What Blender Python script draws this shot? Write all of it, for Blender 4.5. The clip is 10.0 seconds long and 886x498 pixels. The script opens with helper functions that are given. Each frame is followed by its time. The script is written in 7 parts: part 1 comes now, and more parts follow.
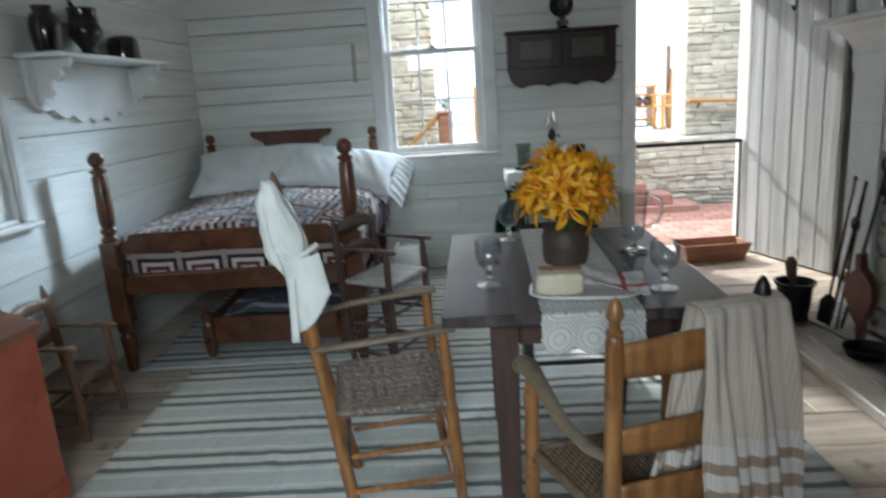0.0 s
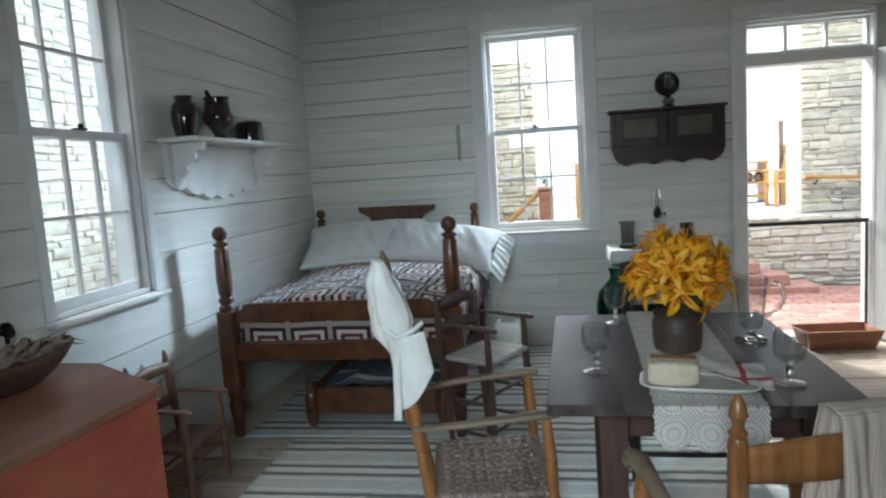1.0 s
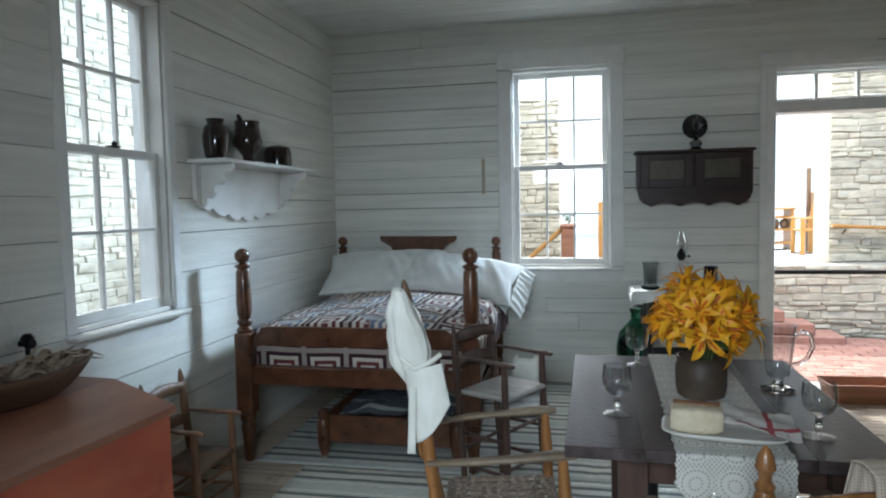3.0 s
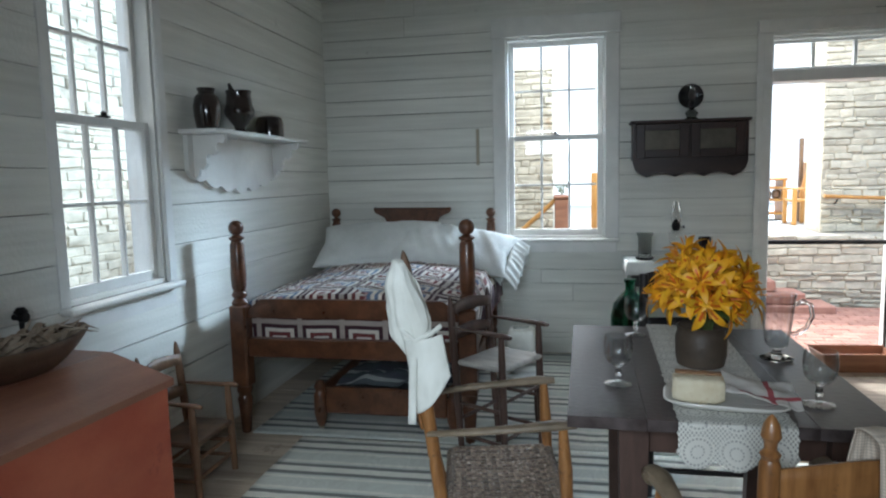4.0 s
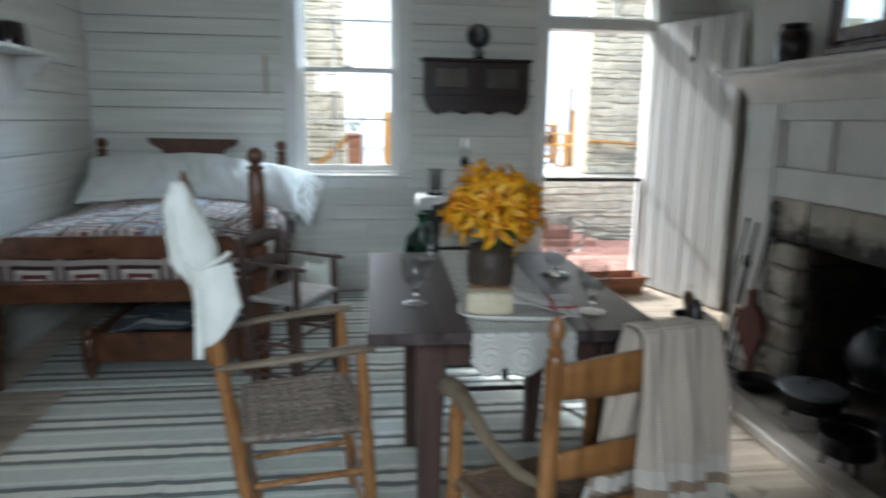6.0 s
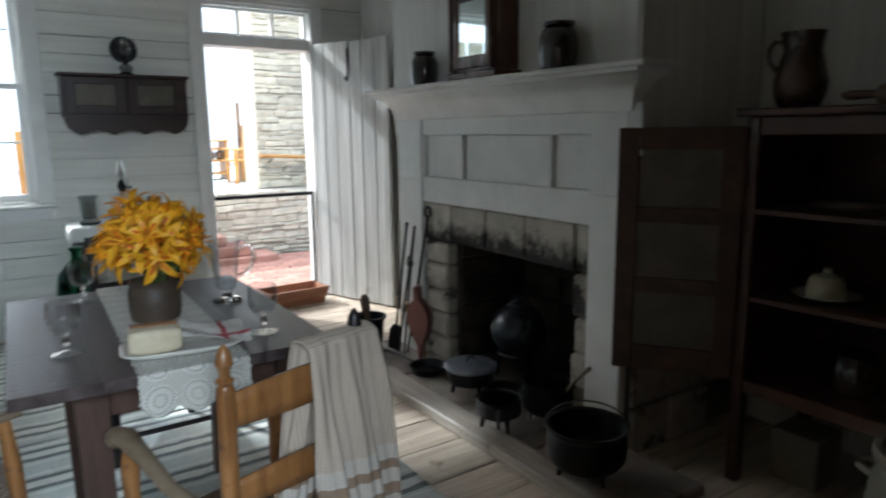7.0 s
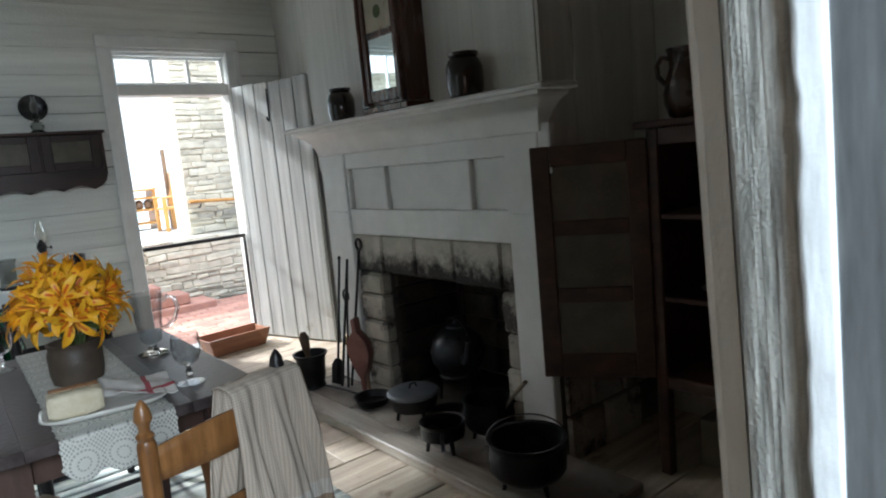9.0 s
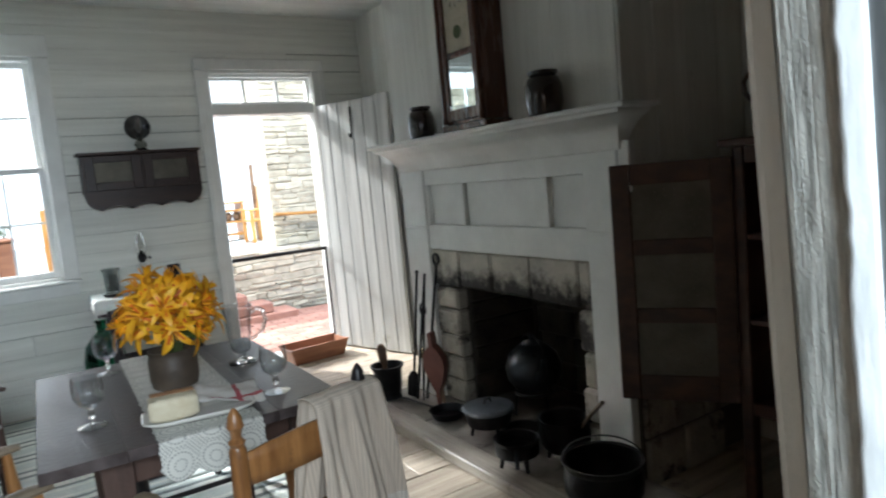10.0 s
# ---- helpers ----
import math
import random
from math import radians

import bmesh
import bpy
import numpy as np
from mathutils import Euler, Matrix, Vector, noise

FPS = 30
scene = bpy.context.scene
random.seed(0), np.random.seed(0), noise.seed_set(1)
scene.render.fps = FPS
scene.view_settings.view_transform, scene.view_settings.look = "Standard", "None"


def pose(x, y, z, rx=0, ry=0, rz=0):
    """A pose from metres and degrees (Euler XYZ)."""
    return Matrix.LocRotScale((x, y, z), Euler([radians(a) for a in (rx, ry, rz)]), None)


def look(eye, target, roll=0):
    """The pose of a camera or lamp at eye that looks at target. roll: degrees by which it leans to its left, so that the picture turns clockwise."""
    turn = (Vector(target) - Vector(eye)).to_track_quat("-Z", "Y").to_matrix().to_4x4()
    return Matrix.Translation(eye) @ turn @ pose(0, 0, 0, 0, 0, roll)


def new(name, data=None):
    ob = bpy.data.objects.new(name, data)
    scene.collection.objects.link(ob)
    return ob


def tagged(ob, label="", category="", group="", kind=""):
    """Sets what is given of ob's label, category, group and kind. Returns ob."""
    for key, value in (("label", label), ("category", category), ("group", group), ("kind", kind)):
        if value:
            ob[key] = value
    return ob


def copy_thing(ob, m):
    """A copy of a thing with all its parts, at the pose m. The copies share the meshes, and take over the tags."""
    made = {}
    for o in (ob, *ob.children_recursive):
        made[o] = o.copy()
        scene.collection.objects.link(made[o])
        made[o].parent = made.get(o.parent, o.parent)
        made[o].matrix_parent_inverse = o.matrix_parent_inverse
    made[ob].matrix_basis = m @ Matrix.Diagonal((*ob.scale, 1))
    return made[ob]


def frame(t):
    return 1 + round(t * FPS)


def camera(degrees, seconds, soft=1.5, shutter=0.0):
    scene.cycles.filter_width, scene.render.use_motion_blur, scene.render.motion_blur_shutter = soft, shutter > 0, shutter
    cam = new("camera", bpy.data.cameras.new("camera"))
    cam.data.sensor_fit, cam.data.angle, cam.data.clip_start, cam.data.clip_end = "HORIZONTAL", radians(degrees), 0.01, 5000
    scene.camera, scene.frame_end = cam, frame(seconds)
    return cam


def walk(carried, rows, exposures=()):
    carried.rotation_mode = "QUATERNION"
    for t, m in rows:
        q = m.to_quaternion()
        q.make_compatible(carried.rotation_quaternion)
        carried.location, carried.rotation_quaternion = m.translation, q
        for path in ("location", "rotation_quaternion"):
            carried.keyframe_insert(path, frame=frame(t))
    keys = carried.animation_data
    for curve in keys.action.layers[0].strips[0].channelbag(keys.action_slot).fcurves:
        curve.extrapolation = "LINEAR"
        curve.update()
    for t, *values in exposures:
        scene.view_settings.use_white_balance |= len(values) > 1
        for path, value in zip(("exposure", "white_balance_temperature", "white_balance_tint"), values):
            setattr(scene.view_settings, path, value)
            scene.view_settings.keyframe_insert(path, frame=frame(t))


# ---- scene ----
cam = camera(67.9, 10.0, soft=2.0, shutter=0.5)
PATH = [
    (0, (0.224, 0.466, 1.325), (0.149, 2.411, 0.864), -3.7),
    (0.5, (0.208, 0.461, 1.343), (-0.034, 2.421, 1.026), -4.0),
    (1, (0.201, 0.463, 1.351), (-0.154, 2.418, 1.124), -3.7),
    (1.5, (0.198, 0.468, 1.355), (-0.235, 2.413, 1.185), -2.9),
    (2, (0.2, 0.462, 1.354), (-0.242, 2.407, 1.218), -2.3),
    (2.5, (0.196, 0.464, 1.351), (-0.228, 2.415, 1.234), -1.5),
    (4, (0.161, 0.485, 1.344), (-0.223, 2.437, 1.131), -1.3),
    (4.5, (0.139, 0.478, 1.344), (-0.214, 2.426, 1.061), -1.3),
    (5, (0.133, 0.465, 1.342), (-0.192, 2.414, 1.03), -1.2),
    (5.5, (0.125, 0.495, 1.311), (-0.046, 2.458, 0.966), -0.8),
    (6, (0.147, 0.536, 1.276), (0.385, 2.485, 0.893), 0.8),
    (6.2, (0.154, 0.524, 1.285), (0.623, 2.428, 0.89), 0.8),
    (7.3, (0.196, 0.424, 1.315), (1.386, 1.997, 0.983), -1.8),
    (7.5, (0.21, 0.404, 1.307), (1.391, 1.984, 0.981), -3.6),
    (8, (0.221, 0.407, 1.305), (1.438, 1.96, 0.978), -4.9),
    (8.5, (0.216, 0.391, 1.319), (1.459, 1.925, 0.999), -5.5),
    (9, (0.21, 0.369, 1.329), (1.456, 1.909, 1.048), -5.3),
    (9.5, (0.2, 0.356, 1.336), (1.395, 1.94, 1.083), -5.2),
    (10, (0.19, 0.35, 1.35), (1.258, 2.027, 1.128), -5.3),
]
walk(cam, [(t, look(eye, target, roll)) for t, eye, target, roll in PATH], [(0, 2.01, 5960, 7), (6.2, 2.04, 5880, 7), (7.8, 2.22, 5800, 7), (9.2, 2.29, 5920, 7), (10, 2.40, 6000, 7)])

# ---- world, sun and large lights ----
world = bpy.data.worlds.new("world")
scene.world = world
world.use_nodes = True
wn = world.node_tree.nodes
sky = wn.new("ShaderNodeTexSky")
sky.sky_type, sky.sun_disc = "NISHITA", False
SUN_DIR = Vector((0.38, -0.74, -0.56)).normalized()
sky.sun_elevation = math.asin(-SUN_DIR.z)
sky.sun_rotation = math.atan2(-SUN_DIR.x, -SUN_DIR.y)
sky.air_density, sky.dust_density = 1.0, 3.0
wn["Background"].inputs["Strength"].default_value = 0.135
world.node_tree.links.new(sky.outputs[0], wn["Background"].inputs[0])
sun = new("sun", bpy.data.lights.new("sun", "SUN"))
sun.data.energy, sun.data.angle, sun.data.color = 1.4, radians(3), (1.0, 0.99, 0.97)
sun.matrix_world = look((1.5, 9, 6), Vector((1.5, 9, 6)) + SUN_DIR)


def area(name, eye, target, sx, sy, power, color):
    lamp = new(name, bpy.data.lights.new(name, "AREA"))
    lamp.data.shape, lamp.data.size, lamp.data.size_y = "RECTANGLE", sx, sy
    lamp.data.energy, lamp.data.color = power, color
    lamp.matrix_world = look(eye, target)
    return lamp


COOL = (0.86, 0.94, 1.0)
# Unseen lamp added outside the west window to lift the room's light.
area("outside_fill_lamp", (-3.0, 3.0, 4.0), (-0.6, 3.0, 0.4), 1.3, 1.3, 15, (1.0, 0.99, 0.94))
# Added out-of-view lamp; makes the cool patch on the west wall.
area("outside_fill_lamp", (6.0, 12.3, 5.7), (-1.0, 4.2, 0.4), 2.1, 1.7, 1000, (0.67, 0.84, 1.0))
# Unseen lamp added over the terrace to brighten the stone walls.
area("outside_fill_lamp", (1.2, 6.4, 4.6), (1.7, 8.4, 0.6), 2.4, 0.8, 75, (1.0, 0.97, 0.92))
# Fill lamp added behind the camera; brightens jamb, floor and towel.
area("doorway_fill_lamp", (-0.02, -1.0, 1.95), (-0.08, 0.8, 0.9), 1.35, 0.5, 23.0, COOL)

# ---- mesh tools ----
rng = random.Random(7)


class Geo:
    def __init__(self):
        self.v, self.f = [], []

    def add(self, verts, faces, m=None):
        k = len(self.v)
        self.v += [tuple(m @ Vector(p)) if m else tuple(p) for p in verts]
        self.f += [tuple(i + k for i in f) for f in faces]
        return self

    def box(self, x0, y0, z0, x1, y1, z1, ch=0.004, m=None):
        """A box with chamfered edges, between two corners."""
        x0, x1, y0, y1, z0, z1 = min(x0, x1), max(x0, x1), min(y0, y1), max(y0, y1), min(z0, z1), max(z0, z1)
        c = min(ch, (x1 - x0) * 0.3, (y1 - y0) * 0.3, (z1 - z0) * 0.3)
        verts, idx = [], {}
        for i, x in enumerate((x0, x1)):
            for j, y in enumerate((y0, y1)):
                for k, z in enumerate((z0, z1)):
                    sx, sy, sz = (1 - 2 * i) * c, (1 - 2 * j) * c, (1 - 2 * k) * c
                    for a, p in enumerate(((x, y + sy, z + sz), (x + sx, y, z + sz), (x + sx, y + sy, z))):
                        idx[i, j, k, a] = len(verts)
                        verts.append(p)
        g = lambda i, j, k, a: idx[i, j, k, a]
        faces = []
        for s in (0, 1):
            q = [g(s, 0, 0, 0), g(s, 0, 1, 0), g(s, 1, 1, 0), g(s, 1, 0, 0)]
            faces.append(q if s == 0 else q[::-1])
            q = [g(0, s, 0, 1), g(1, s, 0, 1), g(1, s, 1, 1), g(0, s, 1, 1)]
            faces.append(q if s == 0 else q[::-1])
            q = [g(0, 0, s, 2), g(0, 1, s, 2), g(1, 1, s, 2), g(1, 0, s, 2)]
            faces.append(q if s == 0 else q[::-1])
        for i in (0, 1):
            for j in (0, 1):
                q = [g(i, j, 0, 0), g(i, j, 0, 1), g(i, j, 1, 1), g(i, j, 1, 0)]
                faces.append(q if i != j else q[::-1])
                q = [g(i, 0, j, 0), g(i, 0, j, 2), g(i, 1, j, 2), g(i, 1, j, 0)]
                faces.append(q[::-1] if i != j else q)
                q = [g(0, i, j, 1), g(0, i, j, 2), g(1, i, j, 2), g(1, i, j, 1)]
                faces.append(q if i != j else q[::-1])
                for k in (0, 1):
                    q = [g(i, j, k, 0), g(i, j, k, 1), g(i, j, k, 2)]
                    faces.append(q if (i + j + k) % 2 else q[::-1])
        return self.add(verts, faces, m)

    def lathe(self, profile, seg=20, m=None):
        """Turns (radius, z) pairs about the z axis; closed at both ends."""
        verts, faces = [], []
        for r, z in profile:
            for s in range(seg):
                a = 2 * math.pi * s / seg
                verts.append((r * math.cos(a), r * math.sin(a), z))
        for i in range(len(profile) - 1):
            for s in range(seg):
                t = (s + 1) % seg
                faces.append((i * seg + s, i * seg + t, (i + 1) * seg + t, (i + 1) * seg + s))
        faces.append(tuple(range(seg))[::-1])
        faces.append(tuple((len(profile) - 1) * seg + s for s in range(seg)))
        return self.add(verts, faces, m)

    def rod(self, a, b, profile, seg=12):
        """A turned rod from a to b; profile gives (share of the length, radius)."""
        a, b = Vector(a), Vector(b)
        d = b - a
        m = Matrix.Translation(a) @ d.to_track_quat("Z", "Y").to_matrix().to_4x4()
        return self.lathe([(r, s * d.length) for s, r in profile], seg, m)

    def tube(self, pts, r, seg=8, flat=1.0):
        """A round or flattened bar along points; r is one radius or one for each point."""
        pts = [Vector(p) for p in pts]
        n = len(pts)
        rs = r if isinstance(r, (list, tuple)) else [r] * n
        verts, faces, side = [], [], None
        for i, p in enumerate(pts):
            d = (pts[min(i + 1, n - 1)] - pts[max(i - 1, 0)]).normalized()
            if side is None:
                side = d.cross(Vector((0, 0, 1)) if abs(d.z) < 0.9 else Vector((1, 0, 0))).normalized()
            side = (side - d * side.dot(d)).normalized()
            up = side.cross(d)
            for s in range(seg):
                a = 2 * math.pi * s / seg
                verts.append(p + side * (rs[i] * math.cos(a)) + up * (rs[i] * flat * math.sin(a)))
        for i in range(n - 1):
            for s in range(seg):
                t = (s + 1) % seg
                faces.append((i * seg + s, (i + 1) * seg + s, (i + 1) * seg + t, i * seg + t))
        faces.append(tuple(range(seg)))
        faces.append(tuple((n - 1) * seg + s for s in range(seg))[::-1])
        return self.add(verts, faces)

    def sheet(self, fn, nu, nv, m=None):
        """A grid of points fn(u, v), u and v from 0 to 1."""
        verts = [fn(i / nu, j / nv) for j in range(nv + 1) for i in range(nu + 1)]
        w = nu + 1
        faces = [(j * w + i, j * w + i + 1, (j + 1) * w + i + 1, (j + 1) * w + i) for j in range(nv) for i in range(nu)]
        return self.add(verts, faces, m)

    def plate(self, outline, z0, z1, m=None):
        """A flat board: an outline of (x, y), in order, from z0 to z1."""
        n = len(outline)
        verts = [(x, y, z0) for x, y in outline] + [(x, y, z1) for x, y in outline]
        faces = [tuple(range(n))[::-1], tuple(range(n, 2 * n))]
        faces += [(i, (i + 1) % n, n + (i + 1) % n, n + i) for i in range(n)]
        return self.add(verts, faces, m)


def mesh_of(name, geo, material, sharp=35):
    me = bpy.data.meshes.new(name)
    me.from_pydata(geo.v, [], geo.f)
    bm = bmesh.new()
    bm.from_mesh(me)
    bmesh.ops.recalc_face_normals(bm, faces=bm.faces)
    bm.to_mesh(me)
    bm.free()
    me.materials.append(material)
    me.polygons.foreach_set("use_smooth", [True] * len(me.polygons))
    me.set_sharp_from_angle(angle=radians(sharp))
    return me


def part(name, geo, material, parent, label="", thick=0.0, sharp=35):
    ob = new(name, mesh_of(name, geo, material, sharp))
    ob.parent = parent
    if label:
        ob["label"] = label
    if thick:
        mod = ob.modifiers.new("thickness", "SOLIDIFY")
        mod.thickness, mod.offset = thick, 0
    return ob


def thing(name, label, category, m=None, group="", kind=""):
    """An Empty at a thing's base, to which its parts belong."""
    ob = new(name)
    ob.empty_display_size = 0.1
    ob.matrix_world = m or Matrix()
    return tagged(ob, label, category, group, kind)


def whole(name, geo, material, label, category, m=None, group="", kind="", thick=0.0, sharp=35):
    """A thing that is one mesh."""
    ob = part(name, geo, material, None, "", thick, sharp)
    ob.matrix_world = m or Matrix()
    return tagged(ob, label, category, group, kind)


def wob(x, y, z, s=1.0):
    return noise.noise(Vector((x * s, y * s, z * s)))


# ---- materials ----
def mat(name, c1, c2, rough=0.6, scale=(8, 8, 8), detail=6, fine=60, metal=0.0, bump=0.15, spots=None, spot_scale=3, spot_cover=0.62, rand=0.0, coat=0.0, spec=0.5):
    """Base colour between c1 and c2 by a stretched grain, with stains of their own shape and a fine relief."""
    m = bpy.data.materials.new(name)
    m.use_nodes = True
    nt = m.node_tree
    nd, ln = nt.nodes, nt.links
    b = nd["Principled BSDF"]
    b.inputs["Roughness"].default_value, b.inputs["Metallic"].default_value = rough, metal
    b.inputs["Coat Weight"].default_value = coat
    b.inputs["Specular IOR Level"].default_value = spec
    tc = nd.new("ShaderNodeTexCoord")
    mp = nd.new("ShaderNodeMapping")
    mp.inputs["Scale"].default_value = scale
    oi = nd.new("ShaderNodeObjectInfo")
    add = nd.new("ShaderNodeVectorMath")
    add.operation = "MULTIPLY_ADD"
    add.inputs[1].default_value = (17, 31, 23)
    ln.new(oi.outputs["Random"], add.inputs[0])
    ln.new(tc.outputs["Object"], mp.inputs[0])
    ln.new(mp.outputs[0], add.inputs[2])
    n1 = nd.new("ShaderNodeTexNoise")
    n1.inputs["Scale"].default_value, n1.inputs["Detail"].default_value, n1.inputs["Roughness"].default_value = 1.0, detail, 0.6
    ln.new(add.outputs[0], n1.inputs["Vector"])
    ramp = nd.new("ShaderNodeValToRGB")
    ramp.color_ramp.elements[0].position, ramp.color_ramp.elements[1].position = 0.33, 0.68
    ramp.color_ramp.elements[0].color, ramp.color_ramp.elements[1].color = (*c1, 1), (*c2, 1)
    ln.new(n1.outputs["Fac"], ramp.inputs[0])
    col = ramp.outputs[0]
    if spots:
        n3 = nd.new("ShaderNodeTexNoise")
        n3.inputs["Scale"].default_value, n3.inputs["Detail"].default_value, n3.inputs["Roughness"].default_value = spot_scale, 8, 0.7
        ln.new(tc.outputs["Object"], n3.inputs["Vector"])
        r3 = nd.new("ShaderNodeValToRGB")
        r3.color_ramp.elements[0].position, r3.color_ramp.elements[1].position = spot_cover, spot_cover + 0.1
        ln.new(n3.outputs["Fac"], r3.inputs[0])
        mx = nd.new("ShaderNodeMix")
        mx.data_type = "RGBA"
        ln.new(r3.outputs[0], mx.inputs[0])
        ln.new(col, mx.inputs[6])
        mx.inputs[7].default_value = (*spots, 1)
        col = mx.outputs[2]
    if rand:
        hs = nd.new("ShaderNodeHueSaturation")
        mr = nd.new("ShaderNodeMapRange")
        mr.inputs["To Min"].default_value, mr.inputs["To Max"].default_value = 1 - rand, 1 + rand
        ln.new(oi.outputs["Random"], mr.inputs["Value"])
        ln.new(mr.outputs[0], hs.inputs["Value"])
        ln.new(col, hs.inputs["Color"])
        col = hs.outputs[0]
    ln.new(col, b.inputs["Base Color"])
    n2 = nd.new("ShaderNodeTexNoise")
    n2.inputs["Scale"].default_value, n2.inputs["Detail"].default_value = fine, 4
    ln.new(tc.outputs["Object"], n2.inputs["Vector"])
    mix = nd.new("ShaderNodeMath")
    mix.operation = "ADD"
    ln.new(n1.outputs["Fac"], mix.inputs[0])
    ln.new(n2.outputs["Fac"], mix.inputs[1])
    bp = nd.new("ShaderNodeBump")
    bp.inputs["Strength"].default_value, bp.inputs["Distance"].default_value = bump, 0.01
    ln.new(mix.outputs[0], bp.inputs["Height"])
    ln.new(bp.outputs[0], b.inputs["Normal"])
    rr = nd.new("ShaderNodeMapRange")
    rr.inputs["To Min"].default_value, rr.inputs["To Max"].default_value = max(0.02, rough - 0.1), min(1, rough + 0.12)
    ln.new(n1.outputs["Fac"], rr.inputs["Value"])
    ln.new(rr.outputs[0], b.inputs["Roughness"])
    return m


def glass(name, color=(1, 1, 1), rough=0.0, ior=1.45):
    m = bpy.data.materials.new(name)
    m.use_nodes = True
    b = m.node_tree.nodes["Principled BSDF"]
    b.inputs["Base Color"].default_value = (*color, 1)
    b.inputs["Transmission Weight"].default_value = 1.0
    b.inputs["Roughness"].default_value, b.inputs["IOR"].default_value = rough, ior
    return m


W1, W2 = (0.66, 0.66, 0.605), (0.80, 0.80, 0.745)
M_wall_x = mat("whitewashed_board", W1, W2, 0.6, (1.2, 14, 22), bump=0.25, spots=(0.42, 0.40, 0.36), spot_scale=2.6, spot_cover=0.66, rand=0.05)
M_wall_y = mat("whitewashed_board_side", W1, W2, 0.6, (14, 1.2, 22), bump=0.25, spots=(0.42, 0.40, 0.36), spot_scale=2.2, spot_cover=0.66, rand=0.05)
M_wall_z = mat("whitewashed_board_upright", W1, W2, 0.6, (18, 18, 1.2), bump=0.25, spots=(0.44, 0.42, 0.38), spot_scale=2.4, spot_cover=0.66, rand=0.05)
M_paint = mat("white_trim_paint", (0.70, 0.70, 0.67), (0.80, 0.80, 0.77), 0.45, (6, 6, 6), bump=0.1, spots=(0.5, 0.48, 0.43), spot_cover=0.7)
M_door = mat("worn_white_door", (0.38, 0.39, 0.38), (0.62, 0.63, 0.61), 0.55, (20, 20, 1.0), bump=0.3, spots=(0.36, 0.34, 0.30), spot_scale=3.0, spot_cover=0.63, rand=0.09)
M_ceil = mat("painted_ceiling", (0.60, 0.61, 0.58), (0.72, 0.73, 0.70), 0.7, (1.2, 10, 10), bump=0.2)
M_gap = mat("dark_gap", (0.09, 0.08, 0.07), (0.15, 0.14, 0.12), 0.9)
M_floor = mat("worn_floor_plank", (0.34, 0.275, 0.205), (0.58, 0.50, 0.40), 0.5, (1.2, 22, 22), bump=0.35, spots=(0.20, 0.14, 0.095), spot_scale=5, spot_cover=0.59, rand=0.2)
M_bed = mat("dark_red_brown_wood", (0.06, 0.024, 0.012), (0.16, 0.065, 0.03), 0.3, (12, 12, 12), bump=0.08, coat=0.2)
M_darkwood = mat("near_black_wood", (0.016, 0.008, 0.006), (0.042, 0.02, 0.014), 0.4, (3, 14, 14), bump=0.1)
M_peg = mat("pale_bare_wood", (0.36, 0.31, 0.23), (0.48, 0.43, 0.33), 0.7, (20, 20, 2), bump=0.1)
M_tarnish = mat("tarnished_metal", (0.03, 0.03, 0.032), (0.09, 0.09, 0.09), 0.3, (9, 9, 9), metal=0.8, bump=0.03)
M_oldwood = mat("old_brown_wood", (0.085, 0.05, 0.03), (0.20, 0.12, 0.07), 0.5, (14, 14, 6), bump=0.15)
M_kid = mat("mid_brown_chair_wood", (0.12, 0.062, 0.032), (0.26, 0.145, 0.078), 0.5, (14, 14, 4), bump=0.12)
M_honey = mat("honey_coloured_wood", (0.17, 0.072, 0.024), (0.40, 0.19, 0.064), 0.32, (34, 34, 5), bump=0.12, spots=(0.11, 0.058, 0.03), spot_scale=13, spot_cover=0.58, coat=0.15)
M_greywood = mat("greyed_arm_wood", (0.15, 0.115, 0.075), (0.28, 0.215, 0.145), 0.4, (10, 10, 10), bump=0.1)
M_table = mat("dark_table_top", (0.034, 0.025, 0.024), (0.092, 0.074, 0.071), 0.36, (18, 1.8, 18), bump=0.12, spots=(0.11, 0.096, 0.09), spot_scale=9, spot_cover=0.62, spec=0.32)
M_tableleg = mat("dark_brown_leg", (0.05, 0.028, 0.022), (0.105, 0.06, 0.045), 0.4, (20, 20, 2), bump=0.1)
M_black = mat("black_paint_and_shaded_wood", (0.012, 0.01, 0.011), (0.03, 0.025, 0.025), 0.35, (10, 10, 10), bump=0.08)
M_red = mat("barn_red_paint", (0.44, 0.088, 0.042), (0.56, 0.15, 0.075), 0.55, (3, 3, 5), bump=0.12, spots=(0.26, 0.045, 0.028), spot_scale=4, spot_cover=0.62)
M_redtop = mat("worn_red_lid", (0.25, 0.10, 0.062), (0.38, 0.175, 0.105), 0.42, (12, 2, 12), bump=0.12, spots=(0.11, 0.06, 0.045), spot_scale=6, spot_cover=0.6)
M_iron = mat("cast_iron", (0.008, 0.008, 0.009), (0.022, 0.021, 0.022), 0.42, (12, 12, 12), metal=0.6, bump=0.2)
M_enamel = mat("dark_blue_kettle_iron", (0.022, 0.026, 0.032), (0.055, 0.062, 0.075), 0.3, (6, 6, 6), metal=0.4, bump=0.08)
M_lid = mat("pale_blue_iron_lid", (0.09, 0.105, 0.12), (0.18, 0.20, 0.23), 0.35, (9, 9, 9), metal=0.3, bump=0.1)
M_glaze = mat("dark_brown_glaze", (0.010, 0.007, 0.006), (0.030, 0.018, 0.014), 0.18, (5, 5, 5), bump=0.05, coat=0.5)
